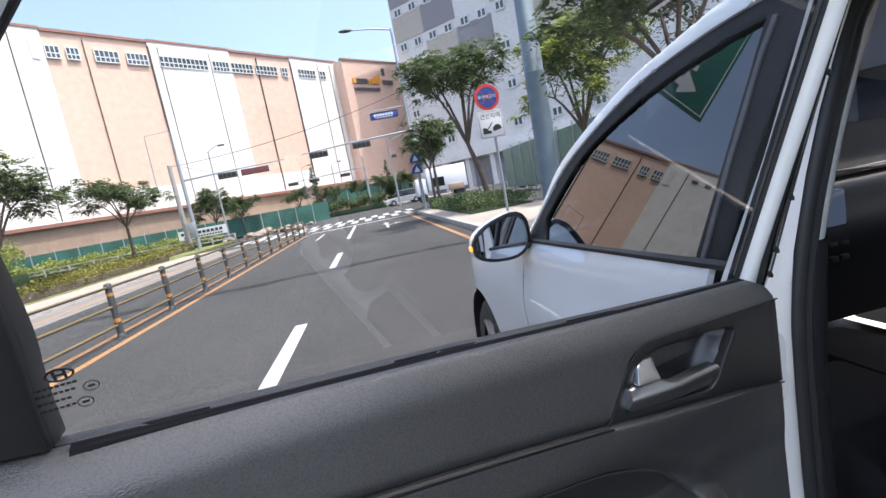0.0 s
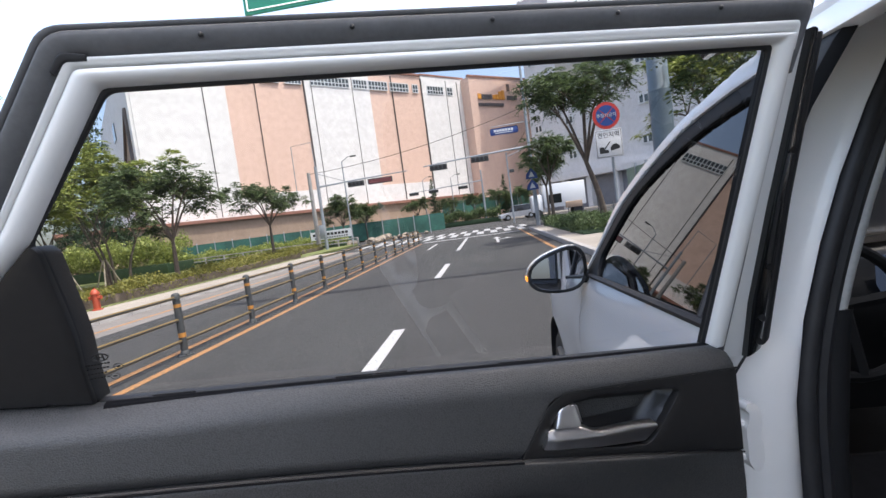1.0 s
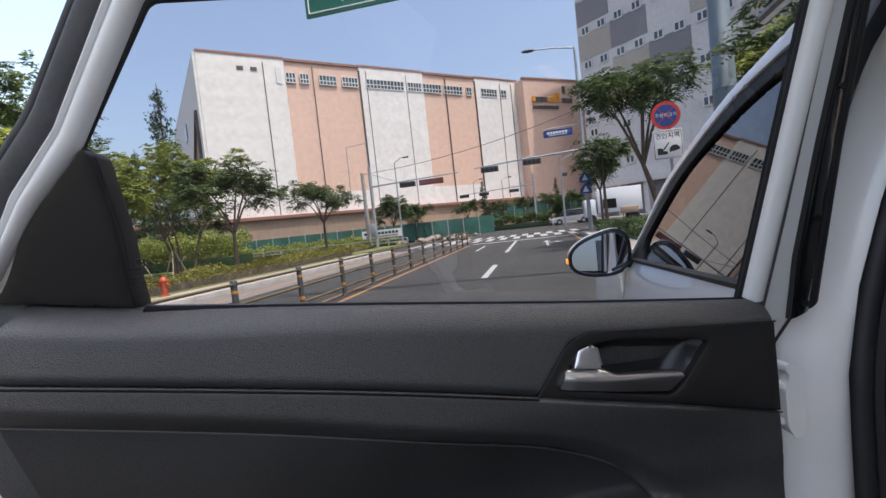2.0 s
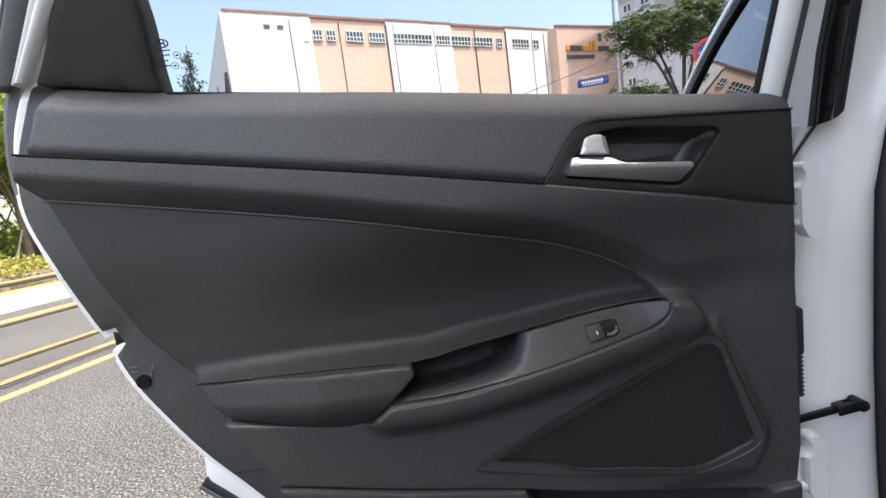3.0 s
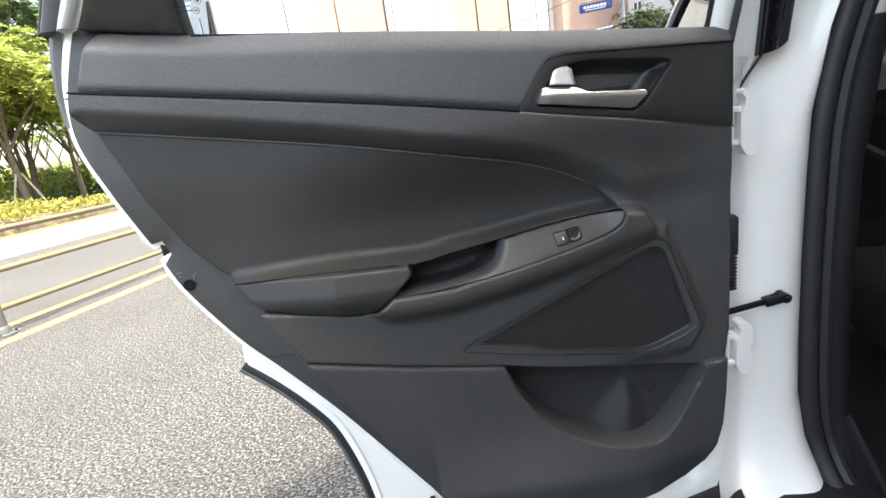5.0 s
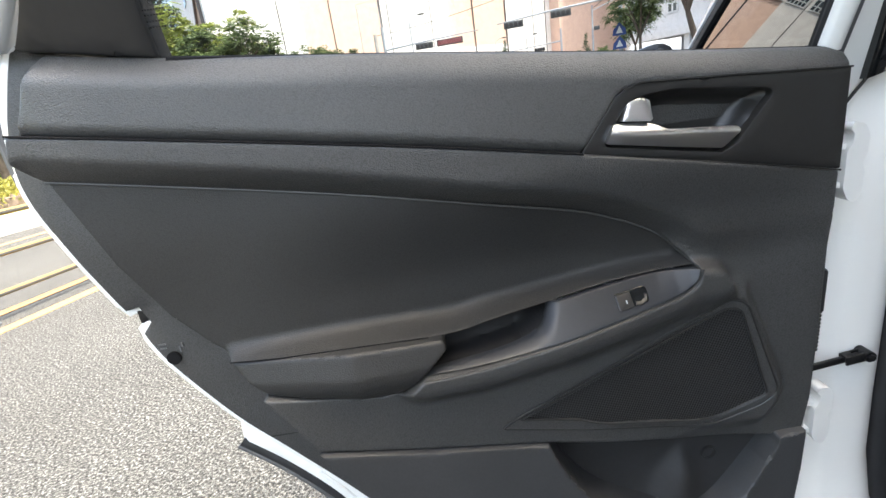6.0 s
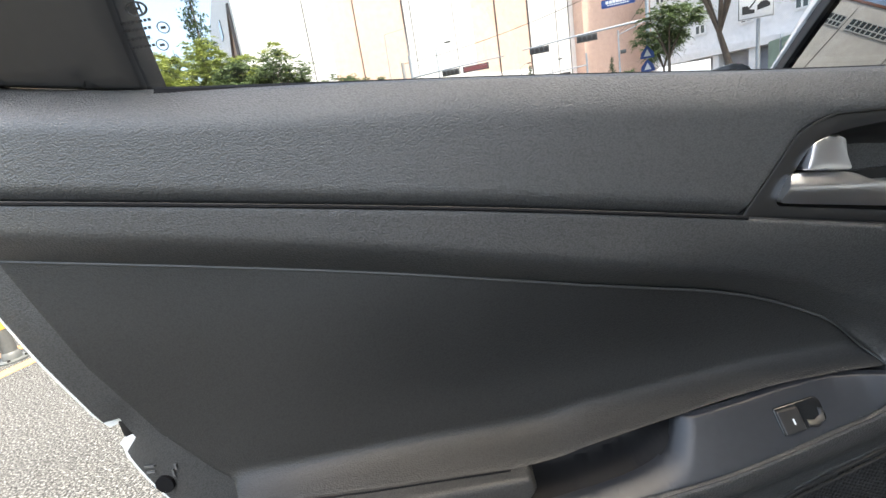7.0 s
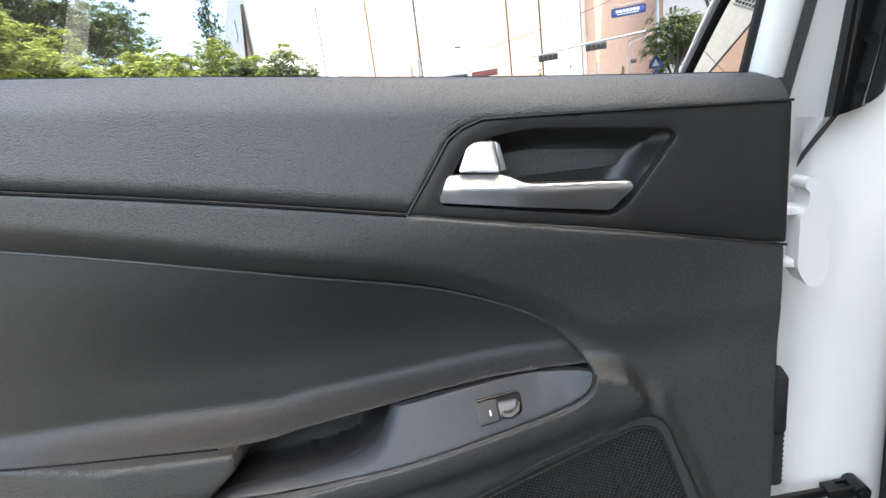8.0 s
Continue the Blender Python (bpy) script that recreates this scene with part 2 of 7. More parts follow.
def sheet(loop, height, step=0.012, roll=0.004, back=0.012, holes=(), lift=None):
    """A panel that fills an outline in the plane (u, z), with relief w = height(u, z), edges rolled over by the radius
    roll and a skirt that goes back. Holes are outlines left open. Returns verts (u, w, z) in a bmesh."""
    def dense(lp):
        out = []
        for a, b in zip(lp, lp[1:] + lp[:1]):
            a, b = Vector(a), Vector(b)
            n = max(1, int((b - a).length / step))
            out += [a.lerp(b, k / n) for k in range(n)]
        return out
    loops = [dense([Vector(p) for p in loop])] + [dense([Vector(p) for p in h]) for h in holes]
    L = [np.array([tuple(p) for p in lp]) for lp in loops]
    lo, hi = L[0].min(axis=0), L[0].max(axis=0)
    gx, gz = np.meshgrid(np.arange(lo[0], hi[0], step), np.arange(lo[1], hi[1], step))
    G = np.stack([gx.ravel(), gz.ravel()], axis=1)
    ok = inside(G, L[0])
    dist = edge_distance(G, L[0])
    for h in L[1:]:
        ok &= ~inside(G, h)
        dist = np.minimum(dist, edge_distance(G, h))
    G = G[ok & (dist > step * 0.45)]
    # one inner ring close to the edge gives the roll its shape
    rings = []
    for idx, lp in enumerate(L):
        if roll > 0:
            for k in (0.35, 1.0):
                nx = np.roll(lp, -1, axis=0) - np.roll(lp, 1, axis=0)
                nn = np.stack([-nx[:, 1], nx[:, 0]], axis=1)
                nn /= np.maximum(np.linalg.norm(nn, axis=1), 1e-9)[:, None]
                for s in (1, -1):
                    c = lp + nn * s * roll * k
                    keep = inside(c, L[0])
                    for h in L[1:]:
                        keep &= ~inside(c, h)
                    d = edge_distance(c, L[0])
                    for h in L[1:]:
                        d = np.minimum(d, edge_distance(c, h))
                    keep &= d > roll * k * 0.8
                    rings.append(c[keep])
    pts = [Vector(p) for lp in L for p in lp]
    edges, n0 = [], 0
    for lp in L:
        n = len(lp)
        edges += [(n0 + i, n0 + (i + 1) % n) for i in range(n)]
        n0 += n
    pts += [Vector(p) for p in np.concatenate(rings + [G])] if rings else [Vector(p) for p in G]
    v2, e2, f2, ov, oe, of = delaunay_2d_cdt(pts, edges, [], 1 if not holes else 0, 1e-5)
    V = np.array([tuple(v) for v in v2])
    F = []
    cen = np.array([V[list(f)].mean(axis=0) for f in f2])
    good = inside(cen, L[0])
    for h in L[1:]:
        good &= ~inside(cen, h)
    F = [f for f, g in zip(f2, good) if g]
    d = edge_distance(V, L[0])
    for h in L[1:]:
        d = np.minimum(d, edge_distance(V, h))
    w = height(V[:, 0], V[:, 1])
    if roll > 0:
        q = np.clip(1 - d / roll, 0, 1)
        w = w - roll * (1 - np.sqrt(np.clip(1 - q * q, 0, 1)))
    bm = bmesh.new()
    vs = [bm.verts.new((V[i, 0], w[i], V[i, 1])) for i in range(len(V))]
    for f in F:
        try:
            bm.faces.new([vs[i] for i in f])
        except ValueError:
            pass
    rim = [e for e in bm.edges if len(e.link_faces) == 1]
    got = bmesh.ops.extrude_edge_only(bm, edges=rim)["geom"]
    for v in got:
        if isinstance(v, bmesh.types.BMVert):
            v.co.y -= back
    bmesh.ops.delete(bm, geom=[v for v in bm.verts if not v.link_faces], context="VERTS")
    return bm


def flat(value):
    return lambda u, z: np.full(np.shape(u), float(value))


def prism(loop, w0, w1, bevel=0.0):
    """A solid between two depths with the outline loop in (u, z)."""
    bm = bmesh.new()
    a = [bm.verts.new((p[0], w0, p[1])) for p in loop]
    f = bm.faces.new(a)
    got = bmesh.ops.extrude_face_region(bm, geom=[f])["geom"]
    for v in got:
        if isinstance(v, bmesh.types.BMVert):
            v.co.y += w1 - w0
    if bevel:
        top = [e for e in bm.edges if abs(e.verts[0].co.y - w1) < 1e-6 and abs(e.verts[1].co.y - w1) < 1e-6]
        bmesh.ops.bevel(bm, geom=top, offset=bevel, segments=3, affect="EDGES", profile=0.5)
    bmesh.ops.triangulate(bm, faces=[f for f in bm.faces if len(f.verts) > 4])
    return bm


def loft(rows, closed=False):
    """A skin over rows of points, all rows of one length."""
    bm = bmesh.new()
    V = [[bm.verts.new(p) for p in r] for r in rows]
    n = len(V[0])
    for a, b in zip(V, V[1:]):
        for k in range(n if closed else n - 1):
            bm.faces.new((a[k], a[(k + 1) % n], b[(k + 1) % n], b[k]))
    return bm


def thick(bm, d):
    bmesh.ops.recalc_face_normals(bm, faces=bm.faces)
    bmesh.ops.solidify(bm, geom=list(bm.faces), thickness=d)
    return bm


# ---- the white car: its open rear door ----
car = empty("car", None, label="white compact SUV at the kerb, rear door wide open", category="car")
A = radians(17.0)      # the open door stands 73 degrees from the car's side
DOOR = Matrix(((-math.cos(A), math.sin(A), 0, 0), (-math.sin(A), -math.cos(A), 0, 0), (0, 0, 1, 0), (0, 0, 0, 1)))


def grow(loop, d):
    """An outline moved outwards by d."""
    P = [Vector(p) for p in loop]
    area = sum(a.x * b.y - b.x * a.y for a, b in zip(P, P[1:] + P[:1]))
    s = 1 if area > 0 else -1
    out = []
    for i, p in enumerate(P):
        t = (P[(i + 1) % len(P)] - P[i - 1]).normalized()
        out.append(p + Vector((t.y, -t.x)) * d * s)
    return out


def polyline_distance(u, z, pts):
    q = np.stack([np.ravel(u), np.ravel(z)], axis=1)
    best = np.full(len(q), 9.0)
    L = np.array([tuple(p) for p in pts])
    for a, b in zip(L, L[1:]):
        ab = b - a
        t = np.clip(((q - a) @ ab) / (ab @ ab), 0, 1)
        best = np.minimum(best, np.linalg.norm(q - (a + t[:, None] * ab), axis=1))
    return best


def base(u, z):
    """How far the lower trim stands proud of the upper."""
    return 0.036 * sstep(0, 0.35, u) * (1 - sstep(0.86, 1.0, z))


def lean(u, z):
    """The window frame leans in towards the cabin."""
    return -0.03 + 0.40 * (z - 1.15)


TOP = smooth_line([(0.860, 1.254), (0.736, 1.233), (0.462, 1.199), (0.236, 1.170), (0.012, 1.146)], 6)
SEAM = smooth_line([(0.905, 1.178), (0.705, 1.1435), (0.494, 1.106), (0.306, 1.0695)], 6)
CURVE = smooth_line([(0.903, 1.1265), (0.719, 1.0905), (0.566, 1.059), (0.410, 1.022), (0.295, 0.993), (0.216, 0.957), (0.184, 0.928), (0.171, 0.9125)], 6)
LOWER = smooth_line([(0.171, 0.9125), (0.264, 0.908), (0.365, 0.8955), (0.431, 0.888), (0.484, 0.881), (0.628, 0.884), (0.756, 0.881)], 5)
LIP = smooth_line([(0.171, 0.9125), (0.1735, 0.900), (0.181, 0.8905), (0.198, 0.882), (0.240, 0.8735), (0.300, 0.864), (0.386, 0.850), (0.445, 0.841), (0.519, 0.839)], 5)
BEZEL = rounded([(0.306, 1.069), (0.262, 1.1285), (0.236, 1.1375), (0.124, 1.1305), (-0.001, 1.1218), (-0.002, 1.007)], [0.002, 0.02, 0.02, 0.05, 0.003, 0.003])
RECESS = rounded([(0.279, 1.074), (0.254, 1.114), (0.236, 1.122), (0.200, 1.125), (0.094, 1.112), (0.086, 1.106), (0.127, 1.054), (0.139, 1.047)],
                 [0.006, 0.01, 0.01, 0.02, 0.006, 0.006, 0.01, 0.01])
SPEAKER = rounded([(0.432, 0.731), (0.408, 0.745), (0.126, 0.862), (0.106, 0.853), (0.054, 0.715), (0.074, 0.697), (0.146, 0.675), (0.309, 0.706)],
                  [0.006, 0.02, 0.012, 0.012, 0.012, 0.02, 0.03, 0.03])
GRILLE = rounded([(0.408, 0.741), (0.133, 0.851), (0.113, 0.846), (0.070, 0.712), (0.146, 0.684), (0.300, 0.713), (0.330, 0.727)],
                 [0.004, 0.012, 0.01, 0.008, 0.03, 0.02, 0.02])
POCKET = smooth_line([(0.372, 0.696), (0.343, 0.631), (0.294, 0.572), (0.222, 0.532), (0.153, 0.518), (0.120, 0.522), (0.093, 0.551), (0.056, 0.607), (0.0475, 0.622), (0.0455, 0.633), (0.036, 0.6355), (0.005, 0.637)], 5)
EDGE = smooth_line([(0.898, 1.268), (0.936, 1.180), (0.943, 1.114), (0.918, 1.035), (0.884, 0.954)], 5) + [Vector((0.866, 0.957)), Vector((0.858, 0.935))]
EDGE += smooth_line([(0.872, 0.920), (0.850, 0.869), (0.789, 0.778), (0.733, 0.714), (0.656, 0.622), (0.577, 0.514), (0.512, 0.425), (0.455, 0.36)], 5)
BACKING = EDGE + [Vector(p) for p in ((0.30, 0.368), (0.13, 0.382), (0.075, 0.404), (0.040, 0.436), (0.018, 0.480), (0.006, 0.560), (-0.003, 0.640), (-0.008, 1.142), (0.012, 1.146))] + TOP[::-1][1:]
FOOT = EDGE + [Vector(p) for p in ((0.30, 0.335), (0.05, 0.335), (0.0, 0.350), (-0.014, 0.400), (-0.015, 0.620), (-0.006, 0.740), (-0.008, 1.142), (0.012, 1.146))] + TOP[::-1][1:]

# the camera's position at 4.5 s, in door coordinates
VIEWPOINT = Vector((0.4317, 0.673, 1.066))


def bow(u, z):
    """Depth shift of the inner panel towards the cabin, fitted to camera views: out at its rear end, in along the front
    of the armrest.
    """
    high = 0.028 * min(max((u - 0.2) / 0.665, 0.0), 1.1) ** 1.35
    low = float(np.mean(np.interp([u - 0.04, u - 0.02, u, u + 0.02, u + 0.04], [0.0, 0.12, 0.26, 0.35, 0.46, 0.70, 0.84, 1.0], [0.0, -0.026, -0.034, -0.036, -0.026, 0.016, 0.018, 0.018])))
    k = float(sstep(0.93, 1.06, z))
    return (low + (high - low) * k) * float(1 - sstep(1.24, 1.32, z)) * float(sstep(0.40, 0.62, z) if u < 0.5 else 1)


def sight_shifted(bm):
    """Shifts a piece of the panel in depth along lines from the camera, so that its view stays."""
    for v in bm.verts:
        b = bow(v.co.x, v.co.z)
        s = (VIEWPOINT.y - v.co.y - b) / (VIEWPOINT.y - v.co.y)
        v.co = Vector((VIEWPOINT.x + (v.co.x - VIEWPOINT.x) * s, v.co.y + b, VIEWPOINT.z + (v.co.z - VIEWPOINT.z) * s))
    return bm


SKIN = [Vector((p.x, min(p.y, 1.07 + 0.07 * p.x))) for p in FOOT]
OUTER = [Vector(p) for p in grow(SKIN, 0.012)]


def sunk(level, loop, near, far, depth):
    """A rim at one level round a sunken middle."""
    ring = np.array([tuple(p) for p in loop])

    def height(u, z):
        q = np.stack([np.ravel(u), np.ravel(z)], axis=1)
        return (level - depth * sstep(near, far, edge_distance(q, ring))).reshape(np.shape(u))
    return height


pan = sheet(OUTER, sunk(-0.036, OUTER, 0.03, 0.06, 0.055), 0.02, 0.004, 0.07)
outside = bpy.data.meshes.new("outside")
prism(OUTER, -0.135, -0.098, 0.004).to_mesh(outside)
pan.from_mesh(outside)
shell = part("rear_door", sight_shifted(pan), JAMB, car,
             "white painted rear door shell, swung wide open", m=DOOR)


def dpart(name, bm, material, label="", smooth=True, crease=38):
    return part(name, sight_shifted(bm), material, shell, label, smooth, None, crease)


dpart("door_flange", sheet(BACKING, sunk(-0.028, BACKING, 0.085, 0.115, 0.045), 0.025, 0.003, 0.01), TRIM, "dark grey plastic edge of the door")


def pad_height(u, z):
    tu = np.array([p.x for p in TOP])[::-1]
    tz = np.array([p.y for p in TOP])[::-1]
    q = np.clip(1 - (np.interp(u, tu, tz) - z) / 0.030, 0, 1)
    under = np.clip(1 - polyline_distance(u, z, SEAM) / 0.010, 0, 1)
    side = np.clip(1 - (0.89 - u) / 0.02, 0, 1)
    rear = np.minimum(lean(0, np.interp(u, tu, tz)) + 0.013, 0.005) - 0.028 * np.clip((u - 0.2) / 0.665, 0, 1.1) ** 1.35
    return 0.007 - (0.007 - rear) * q ** 1.7 - 0.006 * side - 0.006 * under


dpart("upper_pad", sheet([Vector((0.012, 1.146))] + TOP[::-1][1:] + SEAM + [Vector(p) for p in ((0.264, 1.1275), (0.256, 1.1325), (0.238, 1.1370), (0.124, 1.1298), (0.001, 1.1208), (0.0, 1.138))],
                         pad_height, 0.0045, 0.0030, 0.004), PAD, "soft grained dark grey upper pad")
dpart("handle_bezel", sheet(BEZEL, flat(0.004), 0.012, 0.002, 0.02, [RECESS]), SMOOTH, "smooth black panel round the inside handle")


def bowl(loop, rim, depth, reach):
    L = [tuple(p) for p in loop]
    return lambda u, z: rim - depth * np.sqrt(np.clip(1 - (1 - np.clip(edge_distance(np.stack([u, z], axis=1), L) / reach, 0, 1)) ** 2, 0, 1))


dpart("handle_recess", sheet(grow(RECESS, 0.001), bowl(RECESS, 0.003, 0.032, 0.022), 0.005, 0, 0.004), SMOOTH)
flap = rounded([(0.2610, 1.0985), (0.2515, 1.1185), (0.2435, 1.1220), (0.2300, 1.1205), (0.2270, 1.0945)], [0.003, 0.006, 0.006, 0.003, 0.003], 4)
dpart("lock_button", sheet(flap, lambda u, z: 0.013 - 0.36 * (z - 1.094), 0.004, 0.0022, 0.02), CHROME, "satin chrome lock button")
dpart("lock_cheek", prism([(0.2292, 1.1190), (0.2255, 1.1165), (0.2215, 1.0955), (0.2262, 1.0945)], -0.014, 0.002, 0.0008), CHROME)
dpart("lock_mark", prism([(0.2460, 1.1228), (0.2480, 1.1212), (0.2330, 1.1203), (0.2320, 1.1216)], -0.012, -0.0015), Mat("red_mark", (0.45, 0.05, 0.04), 0.4).m)
lever_loop = rounded([(0.279, 1.0765), (0.269, 1.0970), (0.224, 1.0925), (0.209, 1.0828), (0.124, 1.0745), (0.1215, 1.0690), (0.139, 1.0515)],
                     [0.004, 0.004, 0.008, 0.020, 0.002, 0.003, 0.004], 6)


def lever(u, z):
    k = z - np.interp(u, [0.124, 0.200, 0.28], [1.0712, 1.0785, 1.0885])
    return 0.014 - 0.008 * sstep(0.22, 0.13, u) - 0.50 * np.sqrt(k * k + 0.0022 ** 2) - 0.22 * k - 0.10 * np.clip(u - 0.262, 0, 1)


dpart("inside_handle", sheet(lever_loop, lever, 0.0016, 0, 0.012), CHROME, "satin chrome inside door handle", True, 60)


# the main trim, with the armrest swelling along its lip and ending in a blunt nose
SPINE = [Vector((0.146, 0.893)), Vector((0.160, 0.889))] + LIP[8:]


def pod(u, z):
    """How proud the speaker stands towards the hinges."""
    return np.maximum(base(u, z), 0.025 - 0.06 * np.clip(0.20 - u, 0, 1))


def body_height(u, z):
    d = np.minimum(polyline_distance(u, z, SPINE), polyline_distance(u, z, LIP))
    nose = sstep(-0.008, 0.003, u - np.interp(z, [0.80, 0.862, 0.879, 0.902, 0.910], [0.092, 0.116, 0.1265, 0.1385, 0.143]))
    ledge = 1 - sstep(-0.008, 0.006, z - np.interp(u, [0.13, 0.141, 0.153, 0.171], [0.905, 0.909, 0.9125, 0.9140]))
    arm = (1 - sstep(0.022, 0.052, d)) * nose * ledge
    crown = 0.035 + 0.030 * sstep(0.15, 0.36, u) - 0.010 * sstep(0.010, 0.045, d)
    bol = np.clip(polyline_distance(u, z, CURVE) / 0.030, 0, 1)
    fold = sstep(-0.014, 0.004, u - np.interp(z, [0.66, 0.70, 0.72, 0.80, 0.862], [0.075, 0.052, 0.050, 0.080, 0.107])) * sstep(0.650, 0.678, z) * (1 - sstep(0.86, 0.89, z))
    low = base(u, z) + (pod(u, z) - base(u, z)) * fold
    return low + (crown - low) * arm + (0.026 * (1 - (1 - bol) ** 1.35) - 0.012) * sstep(0.905, 0.96, z) * (0.25 + 0.75 * sstep(0.0, 0.16, u))


body_loop = SEAM + [Vector((-0.001, 1.0055)), Vector((-0.004, 0.80)), Vector((-0.003, 0.685)), Vector((0.004, 0.63)), Vector((0.05, 0.63)), Vector((0.372, 0.697)),
                    Vector((0.522, 0.721)), Vector((0.668, 0.750)), Vector((0.719, 0.836)), Vector((0.574, 0.8125)), Vector((0.545, 0.8165))] \
    + LIP[::-1][:-1] + CURVE[::-1] + [Vector((0.913, 1.150))]
dpart("door_trim", sheet(body_loop, body_height, 0.0042, 0.0022, 0.060, [SPEAKER]), TRIM, "grained dark grey plastic door trim with a swelling armrest", True, 62)

# black tube along the seam paints in the dark of its gap
dpart("seam_bead", tube([(p.x, float(body_height(np.array([p.x]), np.array([p.y]))[0]) - 0.0002, p.y + 0.0006) for p in SEAM], 0.0013, 6), SEALB)


def insert_height(u, z):
    d = polyline_distance(u, z, LOWER)
    shelf = np.interp(u, [0.164, 0.20, 0.26, 0.32, 0.366, 0.43, 0.50, 0.62, 0.70, 0.76, 0.80], [0.014, 0.014, 0.017, 0.023, 0.028, 0.034, 0.037, 0.031, 0.021, 0.008, -0.002])
    part_ = (shelf + 0.015) / 0.06
    return -0.015 + 0.014 * part_ * np.clip(1 - d / 0.20, 0, 1) + 0.046 * part_ * np.clip(1 - d / np.interp(u, [0.36, 0.50], [0.016, 0.020]), 0, 1) ** 2


INS = CURVE + LOWER[1:] + [Vector(p) for p in ((0.783, 0.902), (0.821, 0.945), (0.863, 1.020), (0.884, 1.076))]
dpart("vinyl_insert", sheet(INS, insert_height, 0.004, 0.0015, 0.055), INSERT, "dark vinyl insert panel")
dpart("piping", tube([(p.x, float(insert_height(np.array([p.x]), np.array([p.y]))[0]) + 0.0028, p.y) for p in CURVE], 0.0013, 6), Mat("dark_piping", (0.060, 0.060, 0.060), 0.5).m)

ARM = rounded([(0.757, 0.882), (0.742, 0.860), (0.716, 0.837), (0.574, 0.813), (0.546, 0.817), (0.519, 0.840), (0.486, 0.870), (0.491, 0.8805), (0.628, 0.8855)],
              [0.004, 0.01, 0.012, 0.03, 0.02, 0.02, 0.006, 0.004, 0.05])
dpart("armrest_pad", sheet(ARM, lambda u, z: 0.057 - 0.28 * np.clip(z - 0.854, 0, 1) - 16 * np.clip(0.848 - z, 0, 1) ** 2 - 0.26 * np.clip(u - 0.60, 0, 1), 0.004, 0.004, 0.095),
      INSERT, "padded dark armrest end")
dpart("arm_piping", tube([(p.x, float(insert_height(np.array([p.x]), np.array([p.y]))[0]) + 0.0012, p.y + 0.001) for p in LOWER if p.x > 0.485], 0.0009, 6), SEALB)

# the soft rim where the switch panel falls into the pull cup
RIM = smooth_line([(0.356, 0.8958), (0.3610, 0.8826), (0.3710, 0.8690), (0.3930, 0.8588), (0.4370, 0.8498), (0.4835, 0.8455), (0.5195, 0.8425)], 5)


def deck(u, z):
    low = np.interp(u, [0.171, 0.1735, 0.181, 0.198, 0.240, 0.300, 0.386, 0.445, 0.519], [0.910, 0.900, 0.8905, 0.882, 0.8735, 0.864, 0.850, 0.8415, 0.8395])
    drop = np.clip(1 - polyline_distance(u, z, RIM) / 0.012, 0, 1) ** 2
    lip = 0.032 + 0.030 * sstep(0.15, 0.36, u)
    return lip - 0.82 * np.clip(z - low, 0, 1) * np.interp(u, [0.16, 0.22], [0.5, 1.0]) - 0.012 * drop


DECK = rounded([(0.353, 0.8949), (0.264, 0.9065), (0.172, 0.911), (0.1745, 0.900), (0.182, 0.8912), (0.199, 0.8828), (0.241, 0.8743), (0.300, 0.8648), (0.386, 0.8512), (0.445, 0.8424), (0.5195, 0.8405)],
               [0.001, 0.05, 0.002, 0.004, 0.006, 0.01, 0.03, 0.03, 0.03, 0.03, 0.0005]) + RIM[::-1]
dpart("switch_panel", sheet(DECK, deck, 0.0035, 0.0012, 0.006), SWITCHP, "smooth black switch panel, the sky's blue sheen in its colour")
CUP = [(0.494, 0.8760), (0.431, 0.8850), (0.3665, 0.8940), (0.345, 0.8966), (0.392, 0.8490), (0.445, 0.8414), (0.5215, 0.8395)]
# the shade inside the cup is put into its black colour
dpart("pull_cup", sheet(CUP, lambda u, z: bowl(CUP, -0.004, 0.050, 0.016)(u, z) + deck(u, z), 0.004, 0, 0.004), DARKIN, "deep pull cup, blackened for the shade inside it")


def tilt_deck(bm):
    """Sets a small thing onto the slope of the switch panel."""
    for v in bm.verts:
        v.co.y += float(deck(np.array([v.co.x]), np.array([v.co.z]))[0])
    return bm


well = rounded([(0.2785, 0.8945), (0.2375, 0.8985), (0.2370, 0.8825), (0.2770, 0.8775)], [0.002, 0.005, 0.005, 0.002])
dpart("switch_well", tilt_deck(prism(well, -0.006, 0.0016, 0.0006)), GLOSSB)
dpart("window_switch", tilt_deck(prism(rounded([(0.2775, 0.8938), (0.2590, 0.8955), (0.2575, 0.8805), (0.2762, 0.8783)], 0.0015), -0.002, 0.0042, 0.0012)), SMOOTH, "black window rocker switch")
dpart("switch_mark", tilt_deck(prism([(0.2668, 0.8882), (0.2655, 0.8884), (0.2652, 0.8851), (0.2665, 0.8849)], 0.003, 0.0047)), MARK)
dpart("finger_lip", tilt_deck(tube([(0.2545, 0.002, 0.8835), (0.2480, 0.003, 0.8830), (0.2415, 0.003, 0.8860), (0.2400, 0.002, 0.8910)], 0.0022, 6)), SMOOTH)

GRID = Mat("perforated_black_grille", (0.012, 0.012, 0.013), 0.6, spec=0.25)
gm = GRID.node("TexVoronoi", Scale=280.0, Randomness=0.0)
rot = GRID.node("Mapping")
rot.inputs["Rotation"].default_value = (0, radians(21), 0)
gtc = GRID.t.nodes.new("ShaderNodeTexCoord")
GRID.link(gtc.outputs["Object"], rot.inputs[0])
flatv = GRID.node("VectorMath")
flatv.operation = "MULTIPLY"
flatv.inputs[1].default_value = (1, 0, 1)
GRID.link(rot.outputs[0], flatv.inputs[0]), GRID.link(flatv.outputs[0], gm.inputs["Vector"])
